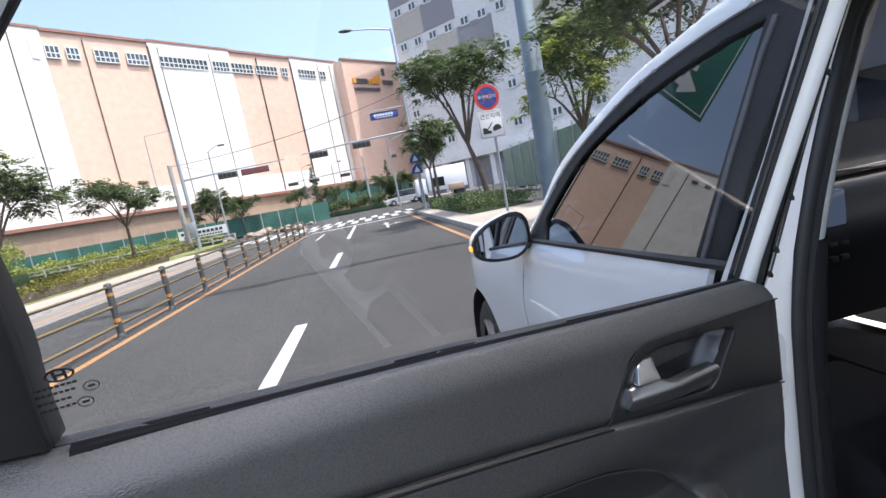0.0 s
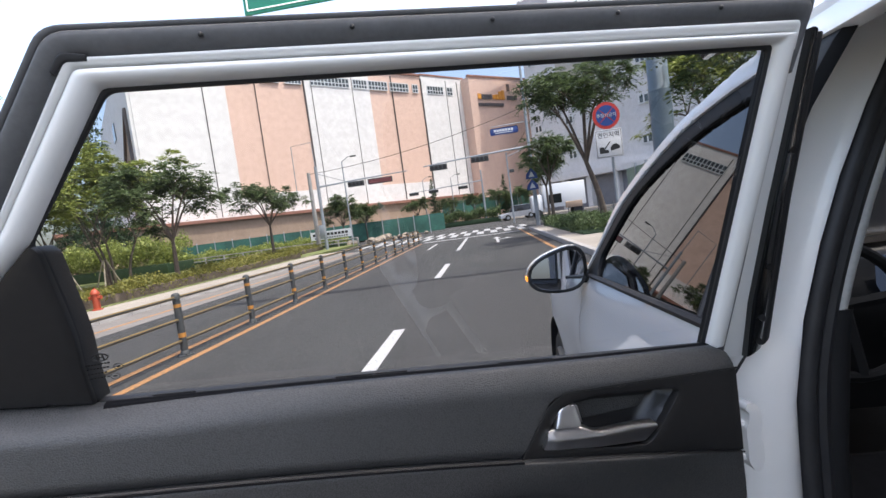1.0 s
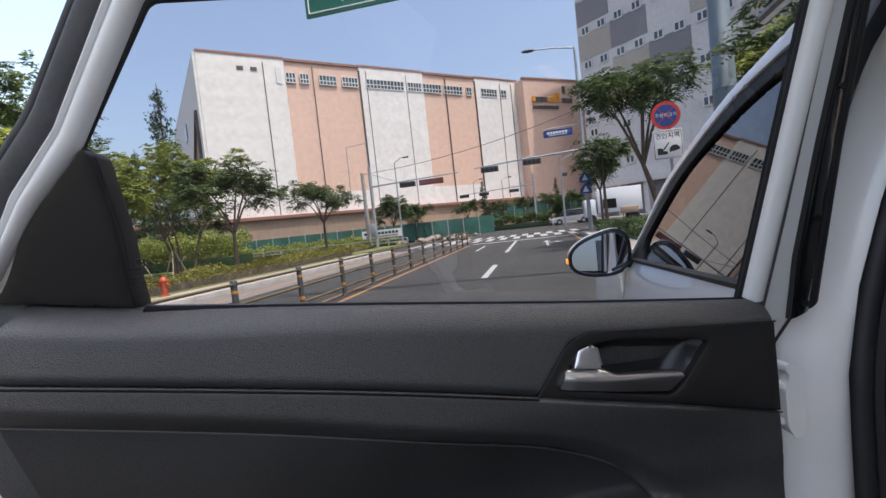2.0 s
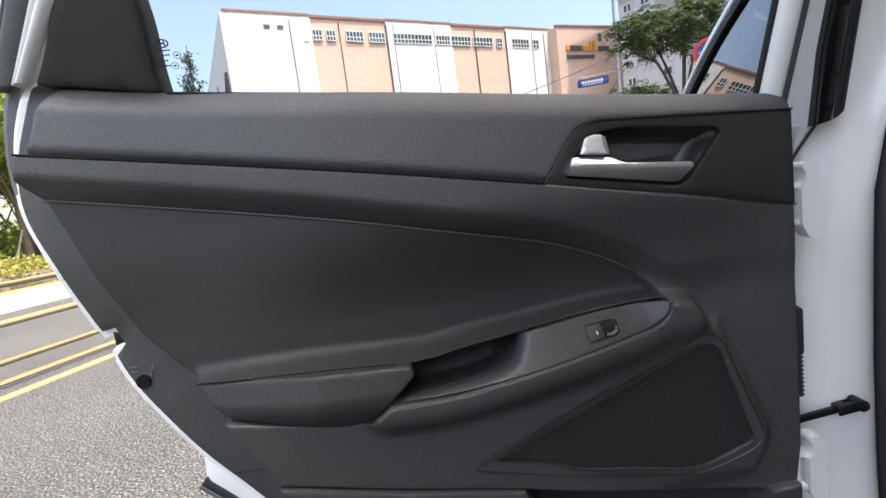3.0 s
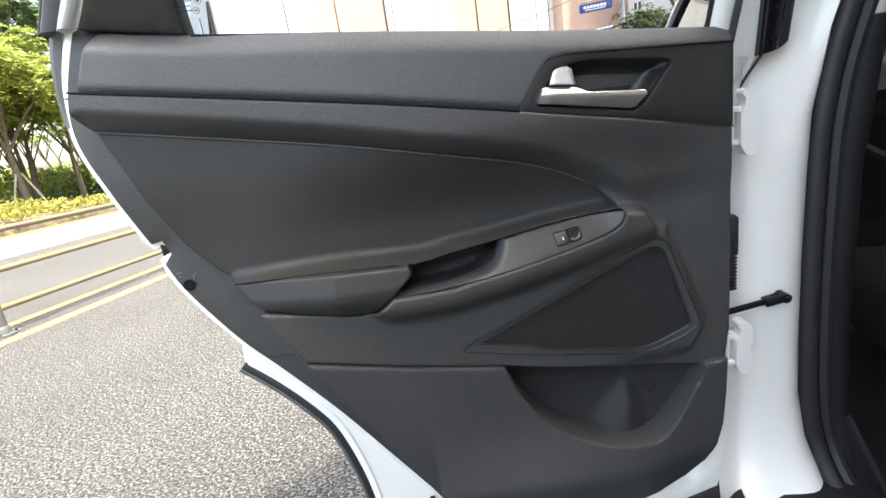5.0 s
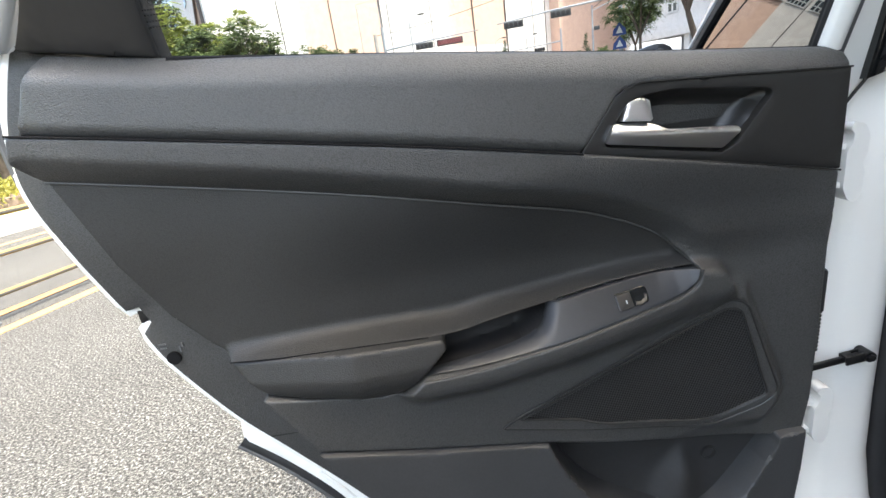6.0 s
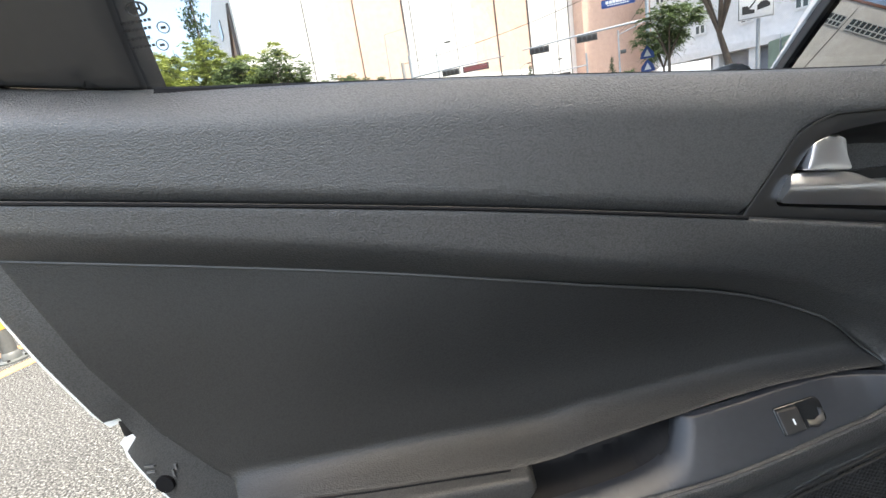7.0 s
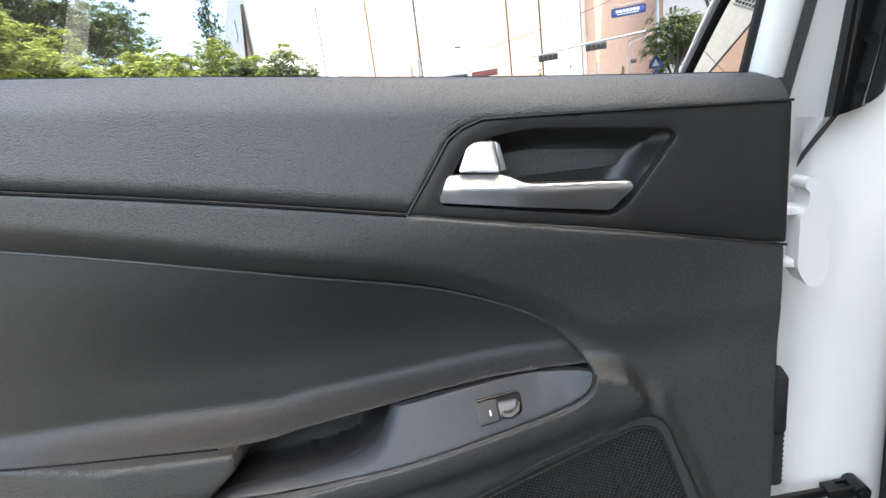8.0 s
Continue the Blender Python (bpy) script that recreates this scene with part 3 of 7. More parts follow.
GRID.colour(GRID.ramp(gm.outputs["Distance"], (0.34, (0.0015, 0.0015, 0.0015)), (0.46, (0.032, 0.032, 0.033))))
GRID.bump(gm.outputs["Distance"], 1.0, 0.0015)
dpart("speaker_frame", sheet(grow(SPEAKER, 0.001), lambda u, z: pod(u, z) + 0.0012, 0.006, 0.0015, 0.030, [GRILLE]), TRIM)
dpart("speaker_grille", sheet(grow(GRILLE, 0.001), lambda u, z: pod(u, z) - 0.002, 0.010, 0, 0.006), GRID.m, "finely perforated black speaker grille")
for loop_, rise in ((GRILLE, 0.0018), (grow(SPEAKER, -0.0005), 0.0012)):
    bead = np.array([tuple(p) for p in list(loop_) + [loop_[0]]])
    dpart("grille_bead", tube([(p[0], float(w) + rise, p[1]) for p, w in zip(bead, pod(*bead.T))], 0.0013, 6), SMOOTH)

low_loop = [Vector((0.668, 0.7475)), Vector((0.522, 0.7185))] + POCKET + [Vector(p) for p in ((0.007, 0.57), (0.012, 0.515), (0.022, 0.478), (0.040, 0.446), (0.073, 0.416), (0.125, 0.395), (0.19, 0.386), (0.44, 0.385), (0.484, 0.450), (0.530, 0.525), (0.612, 0.655))]
dpart("lower_trim", sheet(low_loop, lambda u, z: 0.012 + 0.030 * sstep(0, 0.2, u) - 0.02 * sstep(0.48, 0.39, z), 0.0055, 0.0035, 0.06), LOWERP, "smooth dark lower door trim with a map pocket")


def pocket_height(u, z):
    """The back of the pocket, with a pillar between its two bottle hollows."""
    half = np.interp(z, [0.49, 0.52, 0.57, 0.605], [0.050, 0.043, 0.026, 0.010])
    pillar = np.exp(-1.4 * ((u - 0.170 - 0.10 * (0.55 - z)) / half) ** 2) * sstep(0.622, 0.560, z)
    return -0.022 + 0.022 * pillar + 0.020 * sstep(0.63, 0.70, z)


dpart("map_pocket", sheet([(0.40, 0.715), (0.372, 0.715), (0.20, 0.690), (0.0, 0.660), (0.002, 0.56), (0.02, 0.49), (0.05, 0.45), (0.40, 0.48)], pocket_height, 0.006, 0, 0.01), POCKETP)
ring = bmesh.new()
for r in (0.0115, 0.0085):
    add_tube(ring, [(0.122 + r * math.cos(a), -0.0215, 0.588 + r * math.sin(a)) for a in (2 * math.pi * k / 24 for k in range(25))], 0.0007, 5)
dpart("moulded_mark", ring, SMOOTH)

dpart("latch", box(0.860, 0.876, -0.062, -0.036, 0.931, 0.953, 0.003), STEEL, "black steel door latch")
# a black disc paints in the shade of the child-lock hole
hole = bmesh.new()
bmesh.ops.create_cone(hole, cap_ends=True, segments=20, radius1=0.009, radius2=0.009, depth=0.004,
                      matrix=pose(0.843, -0.0265, 0.882, 90, 0, 0))
dpart("child_lock", hole, SEALB)
marks = bmesh.new()
for k, (x, z, a, b) in enumerate(((0.853, 0.903, 0.010, 0.002), (0.853, 0.897, 0.008, 0.002), (0.832, 0.893, 0.002, 0.008), (0.828, 0.899, 0.002, 0.006))):
    add_box(marks, x - a / 2, x + a / 2, -0.0275, -0.0262, z - b / 2, z + b / 2)
dpart("lock_pictogram", marks, RUBBERG)

# thin black tubes drawn for the shade in the gaps between the trim panels
BAR = [Vector((0.306, 1.068)), Vector((0.15, 1.0375)), Vector((-0.001, 1.0062))]
for line, wide in (([(p.x, 0.0075, p.y) for p in SEAM], 0.0013), ([(p.x, 0.0055, p.y) for p in BAR], 0.0011),
                   ([(p[0], 0.0060, p[1]) for p in ((0.306, 1.069), (0.285, 1.0975), (0.266, 1.1245), (0.253, 1.1325), (0.237, 1.1372), (0.180, 1.1340), (0.124, 1.1302), (0.0, 1.1215))], 0.0012),
                   ([(p.x, float(0.0335 + 0.030 * sstep(0.15, 0.36, np.array([p.x]))[0]), p.y) for p in LIP], 0.0009)):
    dpart("panel_gap", tube(line, wide, 5), PRINT)

# rubber seals on the rear edge
dpart("edge_seal", tube([(p.x, -0.046, p.y) for p in smooth_line([(0.900, 1.305), (0.931, 1.258), (0.950, 1.190), (0.954, 1.125), (0.946, 1.080)], 5)], [0.0125 - 0.0105 * (k / 20) ** 2 for k in range(21)], 8), RUBBERG, "dark rubber edge seal")
dpart("edge_strip", tube([(p.x, -0.036, p.y) for p in smooth_line([(0.896, 1.268), (0.9115, 1.2511), (0.9315, 1.2011), (0.9400, 1.1514), (0.9385, 1.1150), (0.930, 1.075), (0.915, 1.030)], 5)], 0.0075, 8), JAMB, "white painted edge of the door shell")
dpart("flange_joint", box(0.900, 0.9395, -0.030, -0.0268, 1.1772, 1.1788, 0.0), PRINT)
ARCH = smooth_line([(0.8066, 0.7206), (0.7556, 0.6735), (0.7069, 0.6175), (0.6759, 0.5677), (0.6501, 0.4841), (0.637, 0.4092), (0.632, 0.350)], 5)
dpart("sill_seal", tube([(p.x, -0.060, p.y) for p in ARCH], 0.0130, 10), RUBBER, "black rubber seal along the wheel arch")
dpart("seal_flute", tube([(p.x + 0.006, -0.053, p.y - 0.006) for p in ARCH], 0.0055, 8), RUBBERG)
dpart("arch_panel", sheet([Vector((p.x - 0.004, p.y + 0.004)) for p in ARCH] + [Vector(p) for p in ((0.45, 0.350), (0.50, 0.450), (0.57, 0.530), (0.65, 0.640), (0.73, 0.730), (0.80, 0.760))],
                          flat(-0.048), 0.02, 0.004, 0.05), JAMB, "white painted door shell beside the wheel arch")
dpart("arch_crease", tube([(p.x - 0.016, -0.0475, p.y + 0.010) for p in ARCH[8:]], 0.003, 6), JAMB)
dpart("drain_plug", box(0.520, 0.530, -0.040, -0.032, 0.402, 0.412, 0.002), RUBBER)
dpart("flange_joint", box(0.708, 0.752, -0.030, -0.0268, 0.7388, 0.7400, 0.0), PRINT)

# window frame


def band(inner, outer, crown, depth, lift, corner=0.03, inset=None, tilt=0.0):
    """A rounded moulding between two open lines of (u, z), on the leaning plane of the window."""
    def soften(line):
        out = []
        for k, p in enumerate(line):
            p = Vector(p)
            if 0 < k < len(line) - 1:
                a, b = Vector(line[k - 1]), Vector(line[k + 1])
                r = min(corner, (a - p).length * 0.4, (b - p).length * 0.4)
                s0, s1 = p + (a - p).normalized() * r, p + (b - p).normalized() * r
                out += [s0 * (1 - t) ** 2 + p * 2 * t * (1 - t) + s1 * t * t for t in (0, 0.2, 0.4, 0.6, 0.8, 1)]
            else:
                out.append(p)
        return out
    I, O = soften(inner), soften(outer)
    rows = []
    for a, b in zip(I, O):
        r = [(a.x, lean(0, a.y) + lift - (depth if inset is None else inset), a.y)]
        for k in range(11):
            q = k / 10
            p = a.lerp(b, q)
            r.append((p.x, lean(0, p.y) + lift - tilt * q + crown * math.sqrt(max(0.0, 1 - (2 * q - 1) ** 2)), p.y))
        r.append((b.x, lean(0, b.y) + lift - tilt - depth, b.y))
        rows.append(r)
    dense = []
    for a, b in zip(rows, rows[1:]):
        n = max(1, int((Vector(a[5]) - Vector(b[5])).length / 0.04))
        dense += [[tuple(Vector(p).lerp(Vector(q), k / n)) for p, q in zip(a, b)] for k in range(n)]
    dense.append(rows[-1])
    bm = bmesh.new()
    V = [[bm.verts.new(p) for p in r] for r in dense]
    for a, b in zip(V, V[1:]):
        for k in range(len(a) - 1):
            bm.faces.new((a[k], a[k + 1], b[k + 1], b[k]))
    return bm


def frame_part(name, bm, material, label=""):
    return part(name, bm, material, shell, label)


frame_part("window_frame", band([(0.012, 1.140), (0.013, 1.497), (0.636, 1.500), (0.728, 1.391), (0.789, 1.341), (0.875, 1.2535)],
                                [(-0.017, 1.140), (-0.010, 1.506), (0.649, 1.5130), (0.741, 1.4040), (0.800, 1.350), (0.886, 1.2535)], 0.010, 0.03, 0.0, 0.005, 0.003), JAMB, "white painted window frame")
frame_part("frame_ridge", band([(-0.0085, 1.490), (-0.0070, 1.5085), (0.6495, 1.5150), (0.7420, 1.4050), (0.801, 1.351), (0.887, 1.2535)],
                               [(-0.0110, 1.490), (-0.0110, 1.5170), (0.6520, 1.5203), (0.7455, 1.4075), (0.806, 1.3545), (0.891, 1.2535)], 0.004, 0.03, 0.001, 0.005), JAMB, "thin white frame ridge")
frame_part("frame_seal", band([(-0.0100, 1.470), (-0.0115, 1.5180), (0.6525, 1.5210), (0.7460, 1.4080), (0.807, 1.355), (0.892, 1.2535)],
                              [(-0.0160, 1.470), (-0.0230, 1.5360), (0.6600, 1.5380), (0.7610, 1.4205), (0.829, 1.362), (0.915, 1.2535)], 0.005, 0.03, 0.0, 0.014), RUBBERG, "dark grey rubber frame seal")
frame_part("seal_edge", band([(-0.0161, 1.470), (-0.0232, 1.5362), (0.6602, 1.5382), (0.7612, 1.4207), (0.8292, 1.3622), (0.9152, 1.2535)],
                             [(-0.0200, 1.470), (-0.0280, 1.5415), (0.6635, 1.5425), (0.7655, 1.4250), (0.8330, 1.3660), (0.9195, 1.2535)], 0.002, 0.03, -0.002, 0.014), RUBBERG)
clip_bm = prism(rounded([(0.637, 1.5165), (0.637, 1.5210), (0.6545, 1.5235), (0.6650, 1.5110), (0.6615, 1.5075), (0.6530, 1.5165)], [0.001, 0.001, 0.006, 0.001, 0.001, 0.004]), -0.004, 0.006, 0.0015)
for v in clip_bm.verts:
    v.co.y += lean(0, v.co.z)
dpart("corner_clip", clip_bm, RUBBER, "black corner clip on the frame")
dpart("front_seal", band([(-0.019, 1.120), (-0.018, 1.25), (-0.013, 1.515)], [(-0.041, 1.120), (-0.038, 1.25), (-0.026, 1.530)], 0.004, 0.008, -0.018, 0.0), RUBBERG, "dark rubber seal along the front of the frame")
dpart("frame_side", band([(-0.004, 1.010), (-0.020, 1.108), (-0.034, 1.30), (-0.026, 1.515)], [(-0.060, 1.010), (-0.084, 1.100), (-0.066, 1.27), (-0.056, 1.515)], 0.002, 0.02, -0.024, 0.0), JAMB)
strip = dpart("front_strip", band([(-0.083, 1.100), (-0.066, 1.19), (-0.055, 1.33), (-0.046, 1.515)], [(-0.123, 1.106), (-0.111, 1.19), (-0.090, 1.33), (-0.071, 1.515)], 0.003, 0.02, -0.014, 0.0, None, 0.016), GLOSSB, "black bolted strip on the front of the frame")
dpart("gap_seal", tube([(-0.098, -0.076, 1.104), (-0.075, -0.082, 1.070), (-0.058, -0.088, 1.040)], 0.0022, 6), RUBBER)
dpart("strip_lip", band([(-0.124, 1.107), (-0.112, 1.19), (-0.091, 1.33), (-0.072, 1.515)], [(-0.141, 1.118), (-0.129, 1.19), (-0.107, 1.33), (-0.086, 1.515)], 0.004, 0.02, -0.031, 0.0, None, 0.007), RUBBER)
for uu, z in ((-0.101, 1.122), (-0.094, 1.162), (-0.083, 1.240), (-0.067, 1.39)):
    bolt = bmesh.new()
    bmesh.ops.create_cone(bolt, cap_ends=True, segments=16, radius1=0.0055, radius2=0.0048, depth=0.002,
                          matrix=Matrix.Translation((uu, lean(0, z) - 0.0175, z)) @ Euler((radians(90 + 21.8), 0, 0)).to_matrix().to_4x4())
    dpart("bolt", bolt, STEEL)
for uu in (0.09, 0.20, 0.32, 0.44, 0.555):
    dot = bmesh.new()
    bmesh.ops.create_uvsphere(dot, u_segments=8, v_segments=6, radius=0.0022, matrix=Matrix.Translation((uu, lean(0, 1.529) + 0.006, 1.529)))
    dpart("seal_clip", dot, PRINT)
PANE = rounded([(0.009, 1.120), (0.010, 1.502), (0.640, 1.505), (0.733, 1.394), (0.741, 1.33), (0.746, 1.19)], [0, 0.01, 0.01, 0.01, 0, 0])
pane_bm = bmesh.new()
pane_bm.faces.new([pane_bm.verts.new((p[0], lean(0, p[1]) - 0.0035, p[1])) for p in PANE])
pane = part("door_glass", pane_bm, TINT, shell, "clear grey-tinted door window pane", False)
chan_loop = rounded([(0.004, 1.128), (0.008, 1.5035), (0.640, 1.5065), (0.734, 1.394), (0.742, 1.394), (0.749, 1.215), (0.7410, 1.215), (0.7310, 1.33), (0.7275, 1.391), (0.6340, 1.4975), (0.0170, 1.4940), (0.0180, 1.128)],
                    [0, 0.01, 0.01, 0, 0, 0, 0, 0, 0.004, 0.008, 0.008, 0])
part("glass_channel", sheet(chan_loop, lambda u, z: lean(u, z) - 0.001, 0.008, 0.001, 0.003), RUBBER, shell)
wall = [[(0.0112, lean(0, z) - 0.001, z), (0.0100, lean(0, z) - 0.010, z), (0.0090, lean(0, z) - 0.019, z)] for z in (1.120, 1.25, 1.38, 1.499)]
part("channel_wall", thick(loft(wall), 0.003), FILMB, shell, "black run channel at the front of the pane")
# the black double lip between the pad and the pane
lips = bmesh.new()
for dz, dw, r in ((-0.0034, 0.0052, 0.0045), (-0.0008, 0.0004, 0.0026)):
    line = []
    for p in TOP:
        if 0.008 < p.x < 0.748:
            # same scaling about the camera's position as the pad gets
            s = 1 - bow(p.x, p.y) / VIEWPOINT.y
            zz = VIEWPOINT.z + (p.y - VIEWPOINT.z) * s + dz
            line.append((VIEWPOINT.x + (p.x - VIEWPOINT.x) * s, lean(0, zz) + dw, zz))
    add_tube(lips, line, r, 8)
part("belt_seal", lips, SEALB, shell)
QUART = rounded([(0.7355, 1.2285), (0.7327, 1.2647), (0.7262, 1.3020), (0.7250, 1.324), (0.7235, 1.383), (0.729, 1.390), (0.789, 1.3402), (0.8177, 1.3131), (0.8395, 1.2815), (0.8660, 1.2520)],
                [0.004, 0.05, 0.05, 0.05, 0.004, 0.004, 0.01, 0.02, 0.02, 0.003])
part("quarter_cover", sheet(QUART, lambda u, z: lean(u, z) + 0.003, 0.012, 0.003, 0.03), SMOOTH, shell, "dark plastic triangle behind the window")
# maker's marks printed on the pane: an oval, an emblem bar and lines of tiny letters
prints = bmesh.new()
pw = lambda z: lean(0, z) - 0.0028


def print_bar(u, z, a, b):
    prints.faces.new([prints.verts.new((uu, pw(zz), zz)) for uu, zz in ((u - a, z - b), (u + a, z - b), (u + a, z + b), (u - a, z + b))])


add_tube(prints, [(0.7165 + 0.0068 * math.cos(a), pw(1.277 + 0.0038 * math.sin(a)), 1.277 + 0.0038 * math.sin(a)) for a in (2 * math.pi * k / 20 for k in range(21))], 0.0008, 4)
for du in (-0.0026, 0.0026):
    print_bar(0.7165 + du, 1.277, 0.0008, 0.0030)
print_bar(0.7165, 1.277, 0.0026, 0.0007)
for row, (z, n) in enumerate(((1.2702, 9), (1.2658, 8), (1.2606, 7), (1.2556, 7))):
    for k in range(n):
        print_bar(0.7345 - k * 0.0029 - 0.0007 * (row % 2), z, 0.0011, 0.0008)
print_bar(0.7355, 1.2500, 0.0013, 0.0004), print_bar(0.7355, 1.2490, 0.0004, 0.0014)
for cu, cz in ((0.7045, 1.2645), (0.7105, 1.2548)):
    add_tube(prints, [(cu + 0.0040 * math.cos(a), pw(cz + 0.0033 * math.sin(a)), cz + 0.0033 * math.sin(a)) for a in (2 * math.pi * k / 16 for k in range(17))], 0.0004, 4)
    print_bar(cu, cz, 0.0018, 0.0008)
part("printed_mark", prints, PRINT, shell, "small black glass marking", False)
# ---- the rest of the car ----
def xin(z):
    """The cabin-side edge of the door pillar, which leans in above the belt."""
    return float(np.interp(z, [0.2, 0.25, 0.30, 0.40, 0.50, 0.64, 0.8, 1.0, 1.13, 1.25, 1.38, 1.5, 1.6], [0.25, 0.224, 0.202, 0.175, 0.162, 0.160, 0.158, 0.162, 0.182, 0.216, 0.262, 0.318, 0.375]))


def side(z):
    """The car's outer side above the belt line."""
    return 0.03 + 0.38 * (z - 1.12)


zs = [0.22, 0.30, 0.38, 0.48, 0.60, 0.75, 0.90, 1.00, 1.08, 1.11, 1.13, 1.16, 1.20, 1.25, 1.35, 1.45, 1.53, 1.58]
rows = []
for z in zs:
    xo = 0.045 if z < 1.12 else side(z) + 0.02
    low = max(0.0, 0.34 - z) * 0.8
    xi = xin(z)
    up = float(sstep(1.05, 1.10, z))
    xm = xo + 0.35 * (xi - xo)
    low_side = [(xo - 0.045, 0.052), (xo - 0.022, 0.088), (xo + 0.002, 0.112), (xo + 0.020, 0.109), (xm, 0.104), (xi - 0.03, 0.116)]
    high_side = [(xo + 0.007, 0.100), (xo + 0.011, 0.106), (xo + 0.016, 0.115), (xo + 0.024, 0.128), (xm, 0.142), (xi - 0.03, 0.148)]
    mid_side = [(a[0] + (b[0] - a[0]) * up, a[1] + (b[1] - a[1]) * up - low, z) for a, b in zip(low_side, high_side)]
    rows.append(smooth_line(mid_side + [(xi - 0.006, 0.140 - low, z), (xi, 0.160 - low, z), (xi + 0.004, 0.20 - low, z)], 3))
part("door_pillar", loft(rows), JAMB, car, "white painted pillar between the doors")
sil = [[(x, y, z) for x, z in ((-0.02, 0.12), (-0.01, 0.18), (0.03, 0.205), (0.12, 0.215), (0.19, 0.235), (0.215, 0.26), (0.26, 0.26))] for y in (0.10, -0.05, -0.4, -0.9, -1.15)]
part("door_sill", loft(sil), JAMB, car, "white painted door sill")
part("rocker_cladding", loft([[(x, y, z) for x, z in ((0.05, 0.19), (-0.028, 0.195), (-0.036, 0.22), (-0.030, 0.285), (-0.010, 0.300), (0.05, 0.300))] for y in (-0.70, 0.0, 0.8, 1.48)]), DARKIN, car, "black plastic rocker cladding")
part("sill_trim", box(0.225, 0.46, -1.05, -0.08, 0.18, 0.272, 0.012), DARKIN, car, "black sill trim")
rail_rows = []
for k, (y, z) in enumerate(((0.22, 1.575), (0.10, 1.585), (-0.2, 1.60), (-0.6, 1.60), (-1.1, 1.575), (-1.5, 1.50))):
    rail_rows.append([(side(z) - 0.012 + dx, y, z + dz) for dx, dz in ((0.0, -0.03), (-0.004, 0.0), (0.012, 0.025), (0.05, 0.045), (0.30, 0.085), (0.72, 0.10), (1.14, 0.085), (1.39, 0.045), (1.43, 0.0), (1.43, -0.03))])
part("roof", loft(rail_rows), WHITE, car, "white painted roof")
part("headliner", loft([[(x, y, z - 0.03) for x, y, z in r[2:8]] for r in rail_rows]), Mat("grey_headliner", (0.35, 0.34, 0.33), 0.9).varied((0.35, 0.34, 0.33), 0.05, 20, 300).m, car)
part("roof_rack", tube([(side(1.6) + 0.05, y, 1.655 + 0.02 * math.sin((0.9 - y) * 1.3)) for y in (0.55, 0.5, 0.2, -0.3, -0.8, -1.3, -1.4)], 0.014, 8), GLOSSB, car, "black roof rail")

part("spoiler", thick(loft([[(x, y, z) for x in (0.20, 0.56, 0.93, 1.30, 1.66)] for y, z in ((-1.44, 1.572), (-1.62, 1.575), (-1.80, 1.556))]), 0.02), WHITE, car)

# weather seals and the inner trim of the opening
path = [(xin(z) + 0.014, 0.150 - max(0.0, 0.34 - z) * 0.8, z) for z in (0.24, 0.30, 0.36, 0.45, 0.6, 0.8, 1.0, 1.15, 1.3, 1.42, 1.50)] + [(0.375, 0.12, 1.56), (0.42, -0.06, 1.585), (0.43, -0.6, 1.585)]
path = smooth_line(path, 4)
part("opening_seal", tube(path, 0.0155, 10), RUBBER, car, "black rubber seal round the door opening")
part("seal_lip", tube([p + Vector((0.027, 0.008, 0)) for p in path], 0.013, 8), RUBBER, car)
zz = [0.25, 0.32, 0.42, 0.6, 0.9, 1.10, 1.135]
part("pillar_trim", loft([smooth_line([(xin(z) + 0.034, 0.165 - max(0.0, 0.34 - z) * 0.8, z), (xin(z) + 0.060, 0.152 - max(0.0, 0.34 - z) * 0.8, z), (xin(z) + 0.085, 0.165 - max(0.0, 0.42 - z), z),
                                       (xin(z) + 0.098, 0.24, z), (xin(z) + 0.09, 0.32, z)], 3) for z in zz]), DARKIN, car, "black lower pillar trim")
GREY = Mat("pale_grey_plastic", (0.48, 0.48, 0.46), 0.55).varied((0.48, 0.48, 0.46), 0.04, 10, 120).m
zz = [1.137, 1.2, 1.3, 1.4, 1.5, 1.57]
part("upper_pillar_trim", loft([smooth_line([(xin(z) + 0.040, 0.160, z), (xin(z) + 0.055, 0.150, z), (xin(z) + 0.074, 0.165, z), (xin(z) + 0.080, 0.24, z), (xin(z) + 0.07, 0.30, z)], 3) for z in zz]),
     GREY, car, "pale grey upper pillar trim")

# the black strip with bolts on the pillar, the hinges, the check strap and the cable boot
def hinge(z):
    bm = bmesh.new()
    lobe = rounded([(0.000, -0.030), (0.010, -0.047), (0.022, -0.050), (0.029, -0.038), (0.030, -0.012), (0.024, -0.002), (0.030, 0.010), (0.030, 0.034), (0.021, 0.048), (0.004, 0.052), (0.002, 0.042), (0.008, 0.038), (0.006, 0.024), (0.000, 0.018)],
                   0.006, 3)
    leaf = bm.faces.new([bm.verts.new((0.016 + 0.95 * p.x, 0.044 + 0.5 * p.x, z + p.y)) for p in lobe])
    got = bmesh.ops.extrude_face_region(bm, geom=[leaf])["geom"]
    for v in got:
        if isinstance(v, bmesh.types.BMVert):
            v.co += Vector((0.004, -0.022, 0))
    for dz in (-0.026, 0.022):
        add_box(bm, 0.000, 0.022, 0.028, 0.050, z + dz - 0.004, z + dz + 0.004, 0.0015)
    add_tube(bm, [(0.010, 0.036, z - 0.034), (0.010, 0.036, z + 0.030)], 0.0045, 10)
    return bm


